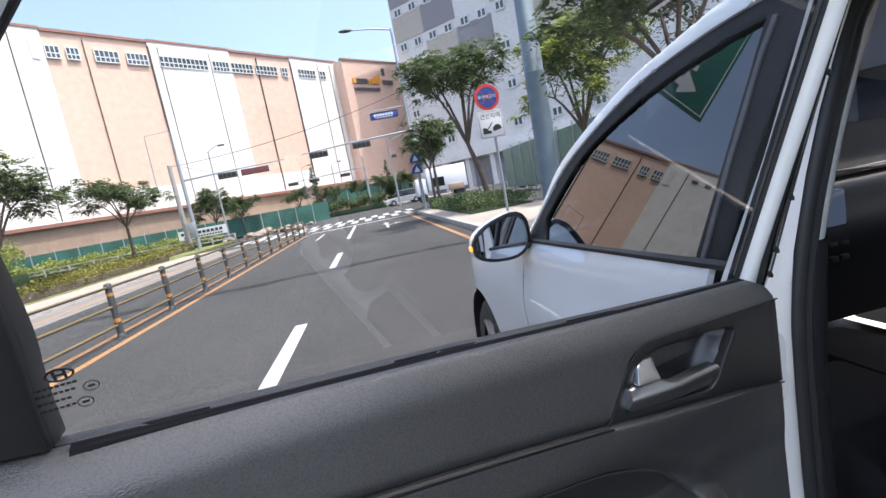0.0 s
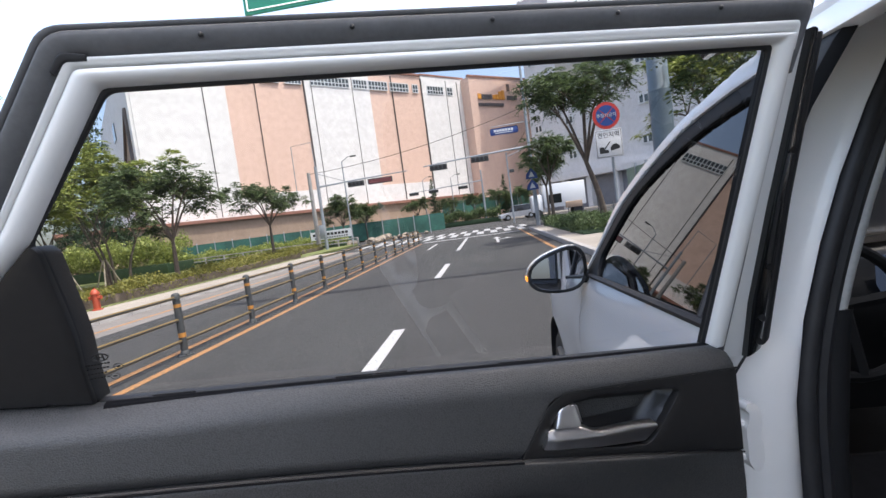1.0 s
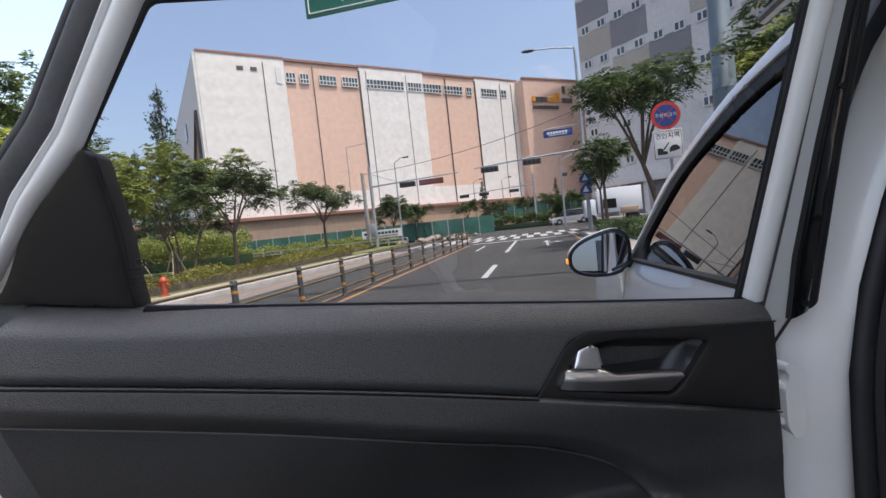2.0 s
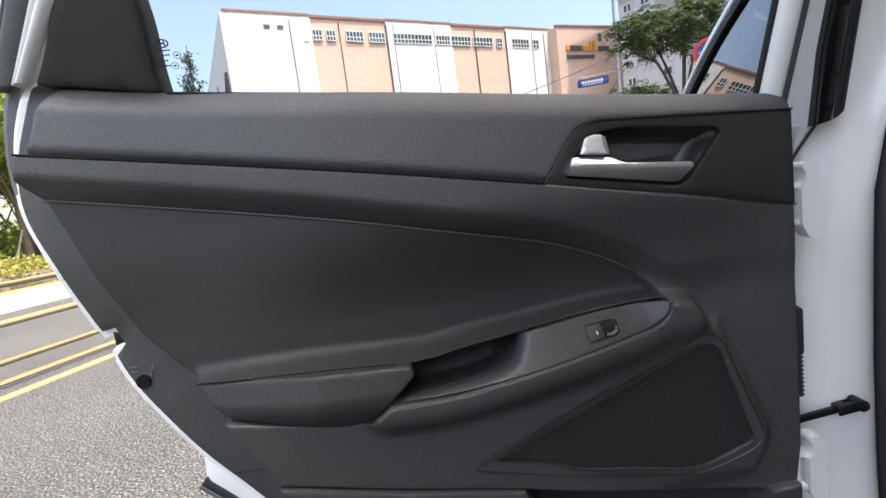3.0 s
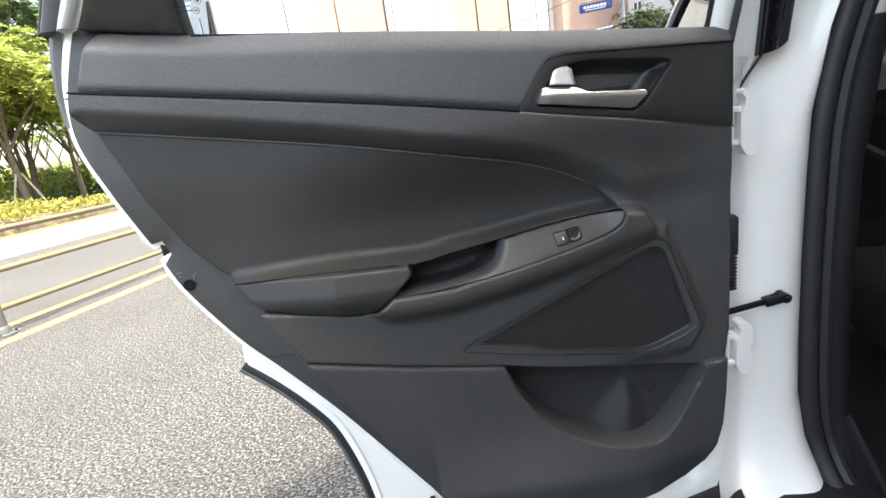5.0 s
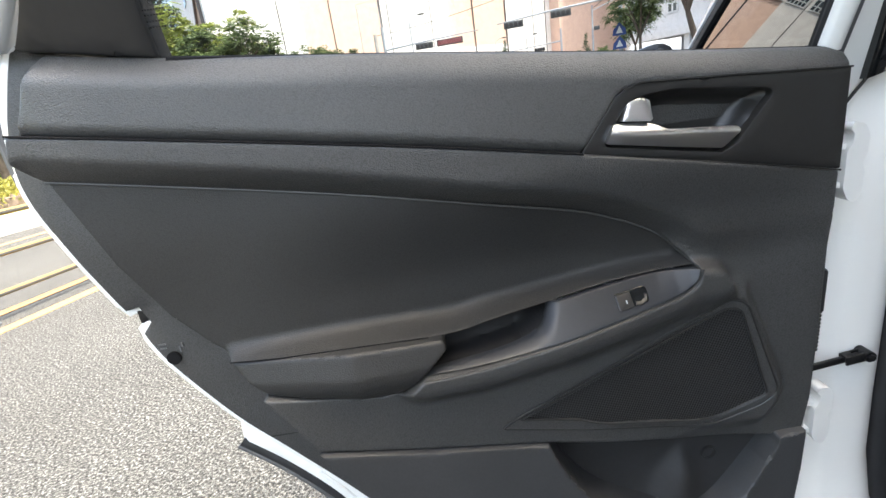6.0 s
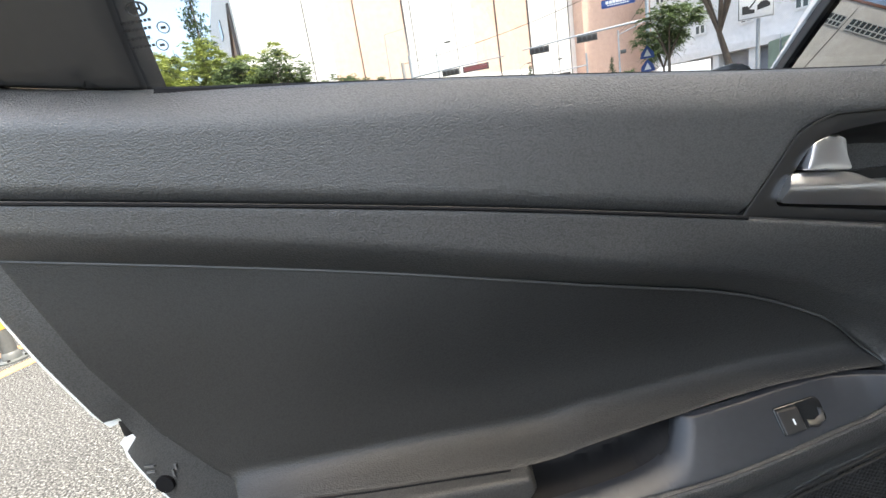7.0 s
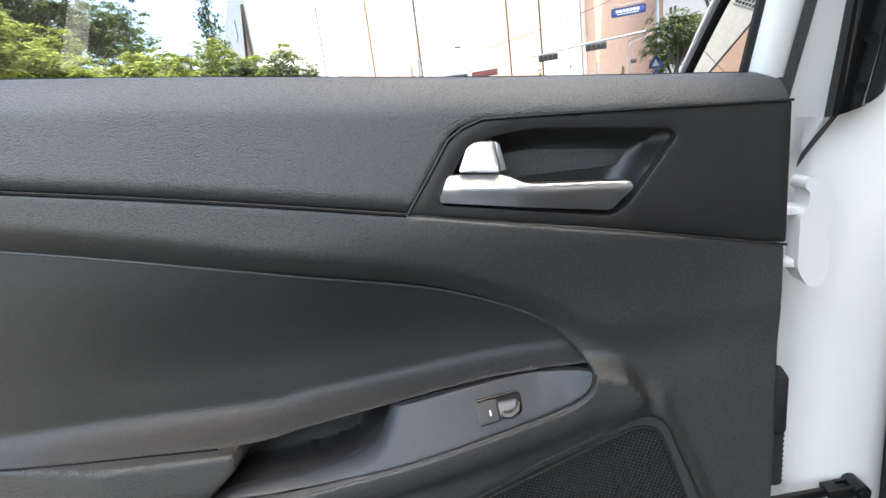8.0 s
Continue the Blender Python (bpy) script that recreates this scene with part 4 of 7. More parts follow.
for z in (1.005, 0.632):
    part("hinge", hinge(z), JAMB, car, "white painted door hinge")
strap = bmesh.new()
sm = pose(0.0, 0.070, 0.676, 0, -10, 14)
add_box(strap, -0.01, 0.108, -0.0030, 0.0030, -0.0055, 0.0055, 0.002, sm)
for dy in (-0.006, 0.006):
    add_box(strap, 0.084, 0.120, dy - 0.0018, dy + 0.0018, -0.008, 0.007, 0.0015, sm)
add_box(strap, 0.084, 0.098, -0.006, 0.006, 0.004, 0.008, 0.0015, sm)
add_tube(strap, [sm @ Vector((0.117, -0.011, 0)), sm @ Vector((0.117, 0.011, 0))], 0.0085, 12)
add_tube(strap, [sm @ Vector((0.117, -0.015, 0)), sm @ Vector((0.117, -0.011, 0))], 0.0052, 6)
part("check_strap", strap, STEEL, car, "black steel door check strap")
boot = bmesh.new()
add_tube(boot, [(0.014, 0.050, 0.735 + k * 0.0015) for k in range(41)], [0.0105 + 0.0022 * math.cos(k * 1.571) for k in range(41)], 12)
part("cable_boot", boot, RUBBER, car, "ribbed black cable boot")
part("cable_plug", box(0.008, 0.026, 0.040, 0.066, 0.795, 0.860, 0.004), RUBBER, car)

# front door, fender, arch, bonnet
def skin_x(y, z):
    """The outer side below the belt."""
    s = np.interp(z, [0.28, 0.40, 0.55, 0.72, 0.86, 0.93, 1.00, 1.07, 1.12], [0.060, 0.020, -0.006, -0.012, -0.022, -0.016, 0.0, 0.010, 0.026])
    flare = 0.020 * math.exp(-((y - 1.9) / 0.42) ** 2) * float(np.interp(z, [0.5, 0.75, 0.95], [1, 1, 0]))
    nose = 0.55 * max(0.0, y - 1.95) ** 2 + 0.9 * max(0.0, y - 2.4) ** 2
    return float(s) - flare + nose + 0.03 * max(0.0, y - 1.1)


zf = [0.30, 0.36, 0.45, 0.55, 0.65, 0.74, 0.80, 0.86, 0.90, 0.94, 0.98, 1.03, 1.07, 1.10]
part("front_door", thick(loft([[(skin_x(y, z) if z < 1.09 else 0.026, y, z + 0.045 * sstep(0.95, 0.15, y) * (z > 1.0) * (z - 1.0) * 10) for z in zf] for y in np.linspace(0.140, 1.052, 16)]), 0.012), WHITE, car,
     "white painted closed front door")


def fender_rows():
    rows = []
    for y in np.linspace(1.058, 2.72, 30):
        arch = 0.40 ** 2 - (y - 1.9) ** 2
        z0 = max(0.30, 0.36 + math.sqrt(arch)) if arch > 0 else 0.30
        top = float(np.interp(y, [1.05, 1.4, 1.8, 2.15, 2.5, 2.72], [1.065, 1.04, 1.00, 0.945, 0.84, 0.70]))
        r = [(skin_x(y, z0 + (top - z0) * k), y, z0 + (top - z0) * k) for k in (0, 0.06, 0.2, 0.35, 0.5, 0.62, 0.74, 0.84, 0.92, 1.0)]
        x = r[-1][0]
        r += [(x + 0.03, y, top + 0.012), (x + 0.10, y, top + 0.022), (x + 0.30, y, top + 0.045), (0.93, y, top + 0.06)]
        rows.append(r)
    return rows


fr = fender_rows()
part("fender", loft([r[:12] for r in fr]), WHITE, car, "white painted front fender")
bon = [[(p[0], p[1], p[2] + 0.001) for p in r[11:]] + [(1.86 - p[0], p[1], p[2] + 0.001) for p in r[11:13][::-1]] for r in fr]
part("bonnet", loft(bon), WHITE, car, "white painted bonnet")
part("far_side", loft([[(1.86 - p[0], p[1], p[2]) for p in r[:12]] for r in fr]), WHITE, car)
part("far_doors", loft([[(1.86 - skin_x(y, z), y, z) for z in zf] for y in np.linspace(-2.2, 1.06, 10)]), WHITE, car)
quarter = [[(skin_x(1.0, z) + 0.10 * max(0, -y - 1.6) ** 2, y, z) for z in [0.36 + math.sqrt(max(0, 0.16 - (y + 1.1) ** 2)) * 0.98 + (1.12 - 0.36 - math.sqrt(max(0, 0.16 - (y + 1.1) ** 2)) * 0.98) * k / 6 for k in range(7)]]
           for y in np.linspace(-1.02, -1.98, 12)]
part("rear_quarter", loft(quarter), WHITE, car, "white painted rear quarter")
part("rear_pillar", loft([[(side(z) + 0.005, y - 0.9 * (1.56 - z), z) for z in (1.12, 1.25, 1.4, 1.56)] for y in (-1.0, -1.2, -1.5)]), WHITE, car)
part("tailgate", loft([[(x, -1.98 + 0.35 * max(0, z - 1.0), z) for x in (0.05, 0.5, 0.93, 1.36, 1.81)] for z in (0.4, 0.8, 1.1, 1.4, 1.56)]), WHITE, car)
part("floor_pan", box(0.10, 1.76, -1.95, 2.3, 0.24, 0.30, 0.02), DARKIN, car)
part("front_bumper", box(0.34, 1.52, 2.46, 2.72, 0.30, 0.70, 0.08), GLOSSB, car)
part("arch_liner", loft([[(x, 1.9 + 0.39 * math.cos(a), 0.36 + 0.39 * math.sin(a)) for a in np.linspace(0, math.pi, 13)] for x in (0.0, 0.35)]), RUBBER, car)


def wheel(x, y, flip):
    bm = bmesh.new()
    prof = [(0.235, 0.0), (0.30, -0.008), (0.335, 0.010), (0.345, 0.05), (0.345, 0.16), (0.335, 0.20), (0.30, 0.218), (0.235, 0.21)]
    rows = [[(x + flip * d, y + r * math.cos(a), 0.345 + r * math.sin(a)) for r, d in prof] for a in np.linspace(0, 2 * math.pi, 33)]
    ty = part("wheel", loft(rows), RUBBER, car, "black tyre")
    rb = bmesh.new()
    for k in range(5):
        a = 2 * math.pi * k / 5
        add_tube(rb, [(x + flip * 0.03, y, 0.345), (x + flip * 0.02, y + 0.12 * math.cos(a), 0.345 + 0.12 * math.sin(a)), (x + flip * 0.012, y + 0.232 * math.cos(a + 0.1), 0.345 + 0.232 * math.sin(a + 0.1))], [0.05, 0.028, 0.035], 8)
    add_tube(rb, [(x + flip * 0.03, y + 0.228 * math.cos(a), 0.345 + 0.228 * math.sin(a)) for a in np.linspace(0, 2 * math.pi, 25)], 0.014, 6)
    part("rim", rb, Mat("alloy", (0.55, 0.55, 0.56), 0.3, 1.0).m if flip > 0 else RUBBER, ty)


wheel(0.02, 1.9, 1), wheel(1.84, 1.9, -1), wheel(0.02, -1.10, 1), wheel(1.84, -1.10, -1)


def tilted(loop, lift=0.0, step=0.03, roll=0.004, back=0.02):
    """A sheet on the leaning upper side of the car, outline in (y, z)."""
    bm = sheet(loop, flat(0), step, roll, back)
    for v in bm.verts:
        y, w, z = v.co.x, v.co.y, v.co.z
        v.co = Vector((side(z) - w - lift, y, z))
    return bm


OUT = smooth_line([(-0.30, 1.600), (0.05, 1.588), (0.25, 1.570), (0.38, 1.543), (0.57, 1.490), (0.84, 1.350), (0.945, 1.215), (1.025, 1.120)], 5)
MID = smooth_line([(1.005, 1.120), (0.915, 1.222), (0.795, 1.340), (0.53, 1.468), (0.32, 1.518), (0.16, 1.535), (0.035, 1.540)], 5)
part("a_pillar", tilted([tuple(p) for p in OUT] + [tuple(p) for p in MID] + [(-0.30, 1.555)], 0.010, 0.012, 0.006, 0.03), WHITE, car, "white painted roof side and windscreen pillar")
GT = smooth_line([(0.87, 1.112), (0.89, 1.16), (0.868, 1.205), (0.71, 1.348), (0.47, 1.446), (0.28, 1.488), (0.15, 1.503)], 5)
FR = [tuple(p) for p in MID] + [(0.080, 1.45), (0.108, 1.29), (0.120, 1.140), (0.19, 1.140)] + [tuple(p) for p in GT][::-1] + [(0.87, 1.112), (1.005, 1.105)]
part("window_surround", tilted(FR, 0.004, 0.012, 0.003, 0.02), FILMB, car, "black front window surround")
fg = bmesh.new()
fg.faces.new([fg.verts.new((side(p[1]) + 0.006, p[0], p[1])) for p in [(0.13, 1.125)] + [(0.88, 1.085)] + [tuple(p) for p in GT]])
part("front_window", fg, FILM, car, "dark tinted front window", False)
part("garnish_seal", tube([(side(z) - 0.002, y, z) for y, z in ((0.128, 1.500), (0.140, 1.45), (0.158, 1.29), (0.168, 1.15), (0.170, 1.12))], 0.007, 6), RUBBERG, car)
part("belt_moulding", tube([(0.026, y, 1.106 + 0.044 * (0.95 - y)) for y in (0.10, 0.3, 0.6, 0.98)], 0.009, 6), RUBBER, car)
# dark tint added to keep the sun off the cabin
ws = bmesh.new()
ws.faces.new([ws.verts.new(p) for p in ((0.12, 1.02, 1.12), (1.74, 1.02, 1.12), (1.60, 0.20, 1.60), (0.27, 0.20, 1.60))])
part("windscreen", ws, FILM, car, "dark tinted windscreen", False)
fgl = bmesh.new()
fgl.faces.new([fgl.verts.new((1.86 - side(z), y, z)) for y, z in ((0.95, 1.12), (0.2, 1.53), (-1.3, 1.52), (-1.6, 1.14))])
part("far_windows", fgl, FILM, car, "", False)

# cabin
part("dashboard", loft([smooth_line([(x, 0.86, 0.62), (x, 0.84, 0.80), (x, 0.80, 0.94), (x, 0.86, 1.03), (x, 1.05, 1.07), (x, 1.25, 1.06)], 4) for x in (0.14, 0.5, 0.9, 1.3, 1.72)]), DARKIN, car, "black dashboard")
SCREEN = Mat("lit_display", (0.01, 0.012, 0.016), 0.15)
SCREEN.set("Emission Color", (0.25, 0.35, 0.6, 1)), SCREEN.set("Emission Strength", 0.03)
scr = part("display", box(0.80, 1.04, 0.80, 0.83, 0.97, 1.09, 0.006, pose(0, 0, 0)), SCREEN.m, car, "small lit centre display")
bars = bmesh.new()
for k in range(5):
    add_box(bars, 0.825 + k * 0.024, 0.842 + k * 0.024, 0.797, 0.7985, 1.035, 1.058)
part("display_digit", bars, MARK, scr, smooth=False)
for k in range(6):
    for j in range(2):
        part("button", box(0.80 + k * 0.042, 0.834 + k * 0.042, 0.802, 0.818, 0.90 - j * 0.05, 0.918 - j * 0.05, 0.003), SMOOTH, scr)
part("console", box(0.80, 1.05, -0.1, 0.86, 0.30, 0.62, 0.05), DARKIN, car)


def seat(x):
    bm = bmesh.new()
    add_box(bm, x, x + 0.50, 0.20, 0.70, 0.42, 0.60, 0.06, None, 3)
    add_box(bm, x + 0.02, x + 0.48, 0.0, 0.16, 0.0, 0.62, 0.07, pose(0, 0.12, 0.52, 14, 0, 0), 4)
    add_box(bm, x + 0.12, x + 0.38, 0.02, 0.12, 0.66, 0.84, 0.045, pose(0, 0.12, 0.52, 14, 0, 0), 4)
    ob = part("front_seat", bm, CLOTH, car, "black cloth front seat")
    for dx in (0.02, 0.48):
        part("seat_piping", tube([pose(0, 0.12, 0.52, 14, 0, 0) @ Vector((x + dx, -0.004, z)) for z in (0.06, 0.3, 0.55)], 0.003, 6), GREY, ob)


seat(0.40), seat(1.05)
wheelbm = bmesh.new()
mw = pose(0.62, 0.72, 0.98, 68, 0, 0)
add_tube(wheelbm, [mw @ Vector((0.185 * math.cos(a), 0.185 * math.sin(a), 0)) for a in np.linspace(0, 2 * math.pi, 33)], 0.015, 8)
for a in (0.1, math.pi - 0.1, -math.pi / 2):
    add_tube(wheelbm, [mw @ Vector((0, 0, 0.02)), mw @ Vector((0.18 * math.cos(a), 0.18 * math.sin(a), 0))], 0.018, 6)
part("steering_wheel", wheelbm, DARKIN, car, "black steering wheel")

# door mirror
def shape(scale_x, scale_z, y, cx, cz, n=28, e=2.6):
    out = []
    for k in range(n):
        a = 2 * math.pi * k / n
        c, s = math.cos(a), math.sin(a)
        r = (abs(c) ** e + abs(s) ** e) ** (-1 / e)
        x, z = r * c * scale_x, r * s * scale_z * (1.06 + 0.24 * r * c)
        z += 0.12 * x + (0.02 * (x > 0) * x)
        out.append((cx + x, y, cz + z))
    return out


MX, MZ = -0.082, 1.130
rowsm = [shape(0.098, 0.066, 0.985, MX, MZ), shape(0.103, 0.071, 1.000, MX, MZ), shape(0.104, 0.071, 1.03, MX, MZ), shape(0.094, 0.062, 1.07, MX + 0.004, MZ), shape(0.062, 0.040, 1.10, MX + 0.01, MZ), shape(0.01, 0.008, 1.112, MX + 0.01, MZ)]
mir = part("door_mirror", loft(rowsm, True), WHITE, car, "white door mirror with a black rim")
part("mirror_rim", loft([shape(0.103, 0.071, 0.992, MX, MZ), shape(0.101, 0.069, 0.978, MX, MZ), shape(0.090, 0.059, 0.976, MX, MZ), shape(0.089, 0.058, 0.986, MX, MZ)], True), GLOSSB, mir)
mg = bmesh.new()
mg.faces.new([mg.verts.new((x, y - 0.03 * (x - MX) + 0.10 * (z - MZ), z)) for x, y, z in shape(0.090, 0.059, 0.984, MX, MZ)])
part("mirror_glass", mg, MIRROR, mir, "mirror glass", False)
part("mirror_foot", box(0.0, 0.07, 0.99, 1.06, 1.075, 1.125, 0.015), GLOSSB, mir)
AMBER = Mat("amber_lens", (0.8, 0.25, 0.02), 0.3)
AMBER.set("Emission Color", (1, 0.35, 0.05, 1)), AMBER.set("Emission Strength", 0.7)
part("indicator", box(-0.190, -0.183, 0.985, 1.02, 1.108, 1.124, 0.002), AMBER.m, mir, "small amber indicator lamp")
# ---- ground, road and pavements ----
ASPH = Mat("asphalt", (0.1, 0.1, 0.1), 0.92, spec=0.3)
va = ASPH.cells(125)
stones = ASPH.ramp(va.outputs["Color"], (0.15, (0.55,) * 3), (0.55, (1.0,) * 3), (0.90, (1.75,) * 3))
grain = ASPH.ramp(ASPH.noise(95, 4, rough=0.75), (0.41, (0.0095, 0.0096, 0.0102)), (0.50, (0.0420, 0.0423, 0.0427)), (0.59, (0.142, 0.1427, 0.1425)))
worn = ASPH.ramp(ASPH.noise(0.5, 5), (0.3, (0.80,) * 3), (0.7, (1.0,) * 3))
lanes = ASPH.ramp(ASPH.noise(1.0, 3, (1.2, 0.03, 1)), (0.35, (0.88,) * 3), (0.65, (1.0,) * 3))
ASPH.colour(ASPH.mix(1.0, ASPH.mix(1.0, ASPH.mix(0.8, grain, stones, "MULTIPLY"), worn, "MULTIPLY"), lanes, "MULTIPLY"))
ASPH.bump(va.outputs["Distance"], 1.0, 0.008)
ASPH = ASPH.m
PAVE = Mat("pale_pavement", (0.42, 0.39, 0.35), 0.85).varied((0.31, 0.275, 0.24), 0.15, 0.6, 8).m
KERB = Mat("kerb_concrete", (0.45, 0.44, 0.42), 0.85).varied((0.36, 0.345, 0.33), 0.15, 2, 30).m
LINE = Mat("white_road_paint", (0.7, 0.7, 0.68), 0.7)
LINE.colour(LINE.mix(LINE.ramp(LINE.noise(35, 5), (0.56, (0,) * 3), (0.66, (1,) * 3)), (0.38, 0.38, 0.38), (0.17, 0.17, 0.17)))
LINE = LINE.m
YELLOW = Mat("yellow_road_paint", (0.62, 0.36, 0.06), 0.7)
YELLOW.colour(YELLOW.mix(YELLOW.ramp(YELLOW.noise(28, 5), (0.46, (0,) * 3), (0.64, (1,) * 3)), (0.36, 0.170, 0.052), (0.12, 0.09, 0.070)))
YELLOW = YELLOW.m
GRASS = Mat("grass", (0.10, 0.13, 0.04), 0.9).varied((0.13, 0.15, 0.045), 0.35, 0.7, 14).m
CREAM = Mat("cream_wall_panels", (0.80, 0.78, 0.75), 0.7)
CREAM.varied((0.80, 0.78, 0.75), 0.03, 0.08, 1.5)
wv = CREAM.node("TexWave", Scale=0.16, Distortion=0.0)
wv.bands_direction = "Z"
CREAM.link(CREAM.coords(), wv.inputs["Vector"])
CREAM.bump(wv.outputs["Fac"], 0.25, 0.05)
CREAM = CREAM.m
PEACH = Mat("peach_wall_panels", (0.76, 0.52, 0.40), 0.7).varied((0.76, 0.53, 0.42), 0.03, 0.08, 1.5).m
BROWN = Mat("brown_base_wall", (0.36, 0.26, 0.19), 0.8).varied((0.36, 0.26, 0.19), 0.12, 0.3, 3).m
ROOFED = Mat("red_brown_edge", (0.30, 0.14, 0.10), 0.6).varied((0.30, 0.14, 0.10), 0.1, 0.5, 4).m
SEAMM = Mat("dark_joint", (0.10, 0.09, 0.09), 0.7).varied((0.10, 0.09, 0.09), 0.1, 1, 4).m
DARKG = Mat("far_window_glass", (0.05, 0.07, 0.08), 0.08, spec=0.8).varied((0.05, 0.07, 0.08), 0.2, 0.5, 3).m
FRAMEW = Mat("white_window_frame", (0.7, 0.72, 0.72), 0.5).varied((0.7, 0.72, 0.72), 0.05, 1, 10).m
GALV = Mat("grey_painted_steel", (0.34, 0.37, 0.40), 0.45, 0.3).varied((0.34, 0.37, 0.40), 0.10, 1.5, 20).m
POSTM = Mat("dark_post_plastic", (0.055, 0.060, 0.062), 0.55).varied((0.055, 0.060, 0.062), 0.15, 6, 50).m
ORANGE = Mat("orange_reflector", (0.52, 0.23, 0.05), 0.4).varied((0.52, 0.23, 0.05), 0.08, 10, 80).m
RAILY = Mat("yellow_rail_plastic", (0.165, 0.108, 0.034), 0.55).varied((0.165, 0.108, 0.034), 0.12, 5, 50).m
GREENSIGN = Mat("green_sign_face", (0.01, 0.20, 0.13), 0.4).varied((0.01, 0.20, 0.13), 0.05, 1, 10).m
BLUE = Mat("blue_sign_face", (0.03, 0.075, 0.28), 0.4).varied((0.03, 0.075, 0.28), 0.05, 4, 30).m
SIGNW = Mat("white_sign_face", (0.78, 0.79, 0.80), 0.4).varied((0.78, 0.79, 0.80), 0.03, 4, 30).m
SIGNR = Mat("red_sign_face", (0.62, 0.06, 0.05), 0.4).varied((0.62, 0.06, 0.05), 0.05, 4, 30).m
BLACK = Mat("black_print", (0.02, 0.02, 0.022), 0.5).m


def shade(name, lo, hi, rough=0.55):
    """Leaves: each a tone of its own, with light coming through."""
    m = Mat(name, lo, rough, spec=0.35)
    geo = m.t.nodes.new("ShaderNodeNewGeometry")
    m.colour(m.ramp(geo.outputs["Random Per Island"], (0.0, lo), (1.0, hi)))
    tr = m.t.nodes.new("ShaderNodeBsdfTranslucent")
    m.link(m.b.inputs["Base Color"].links[0].from_socket, tr.inputs[0])
    mx = m.t.nodes.new("ShaderNodeMixShader")
    mx.inputs[0].default_value = 0.32
    out = m.t.nodes["Material Output"]
    m.link(m.b.outputs[0], mx.inputs[1]), m.link(tr.outputs[0], mx.inputs[2]), m.link(mx.outputs[0], out.inputs[0])
    return m.m


LEAF = shade("dark_green_leaves", (0.052, 0.080, 0.034), (0.140, 0.190, 0.078))
LEAFB = shade("bright_green_leaves", (0.135, 0.175, 0.042), (0.340, 0.380, 0.105))
LEAFY = shade("yellow_green_leaves", (0.110, 0.120, 0.025), (0.280, 0.260, 0.060))
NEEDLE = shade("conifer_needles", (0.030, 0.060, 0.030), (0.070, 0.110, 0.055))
BARK = Mat("bark", (0.12, 0.09, 0.07), 0.9)
BARK.varied((0.13, 0.10, 0.08), 0.3, 4, 30)
BARK.bump(BARK.noise(25, 4, (1, 1, 0.2)), 0.8, 0.02)
BARK = BARK.m

g = bmesh.new()
nx, ny = [-900, -60, -9.3, 2.05, 60, 900], [-300, -20, 24, 64, 1500]
vv = [[g.verts.new((x, y, 0)) for x in nx] for y in ny]
for a, b in zip(vv, vv[1:]):
    for k in range(len(nx) - 1):
        g.faces.new((a[k], a[k + 1], b[k + 1], b[k]))
tagged(part("ground", g, ASPH, None, smooth=False), "grey worn asphalt road surface with coarse grain", "road", kind="structure")


def slab(name, x0, x1, y0, y1, z1, material, label, category, bevel=0.02):
    return tagged(part(name, box(x0, x1, y0, y1, -0.3, z1, bevel), material, None, smooth=False), label, category, kind="structure")


slab("pavement_west", -11.2, -9.42, -40, 27, 0.14, PAVE, "pale sunlit pavement beside the far lane", "pavement")
slab("lawn_west", -75, -11.2, -40, 38, 0.17, GRASS, "dry grassy park behind the hedge", "lawn")
slab("pavement_east", 2.22, 5.6, -40, 27.5, 0.15, PAVE, "pale pavement with planting beside the parked car", "pavement")
slab("lane_east", 5.6, 40, -40, 27.5, 0.06, ASPH, "grey side lane behind the planting", "road")
slab("pavement_north", -40, 30, 60, 120, 0.14, PAVE, "pale pavement in front of the warehouse", "pavement")


def kerb_line(name, x0, x1, y0, y1, z1, label):
    k = tagged(part(name, box(x0, x1, y0, y0 + 0.01, -0.2, 0.0), KERB, None, smooth=False), label, "kerb", kind="structure")
    me = None
    y = y0
    while y < y1 - 0.5:
        if me is None:
            stone = part("kerb_stone", box(x0, x1, 0.006, 0.994, -0.2, z1, 0.015), KERB, k)
            me = stone.data
        else:
            stone = new("kerb_stone", me)
            stone.parent = k
        stone.location = (0, y, 0)
        y += 1.0


kerb_line("kerb_west", -9.42, -9.26, -6, 27, 0.15, "pale concrete kerb of the far lane")
kerb_line("kerb_east", 2.05, 2.22, -4, 27.5, 0.16, "pale concrete kerb beside the parked car")


def paint(name, quads, material, label, parent=None):
    """Flat road paint, each mark a thin slab 4 mm high."""
    bm = bmesh.new()
    for x0, x1, y0, y1 in quads:
        add_box(bm, x0, x1, y0, y1, -0.01, 0.004)
    return tagged(part(name, bm, material, parent, smooth=False), label, "road marking", kind="structure")


for x in (-4.30, -4.76):
    paint("yellow_line", [(x - 0.06, x + 0.06, -30, 26.5)], YELLOW, "worn solid yellow centre line")
paint("yellow_line", [(1.58, 1.70, -30, 29)], YELLOW, "worn yellow line along the kerb")
for a, b in ((-5.6, -2.6), (2.35, 5.25), (10.0, 12.95), (17.8, 26.4)):
    paint("lane_dash", [(-1.68, -1.53, a, b)], LINE, "white lane dash")
paint("lane_dash", [(-3.2, -3.08, 20.4, 24.2)], LINE, "white lane dash")
paint("yellow_line", [(-8.42, -8.28, -20, 26)], YELLOW, "worn yellow edge line of the far lane")
gut = bmesh.new()
add_box(gut, -9.26, -7.75, 7.0, 27.0, -0.05, 0.002)
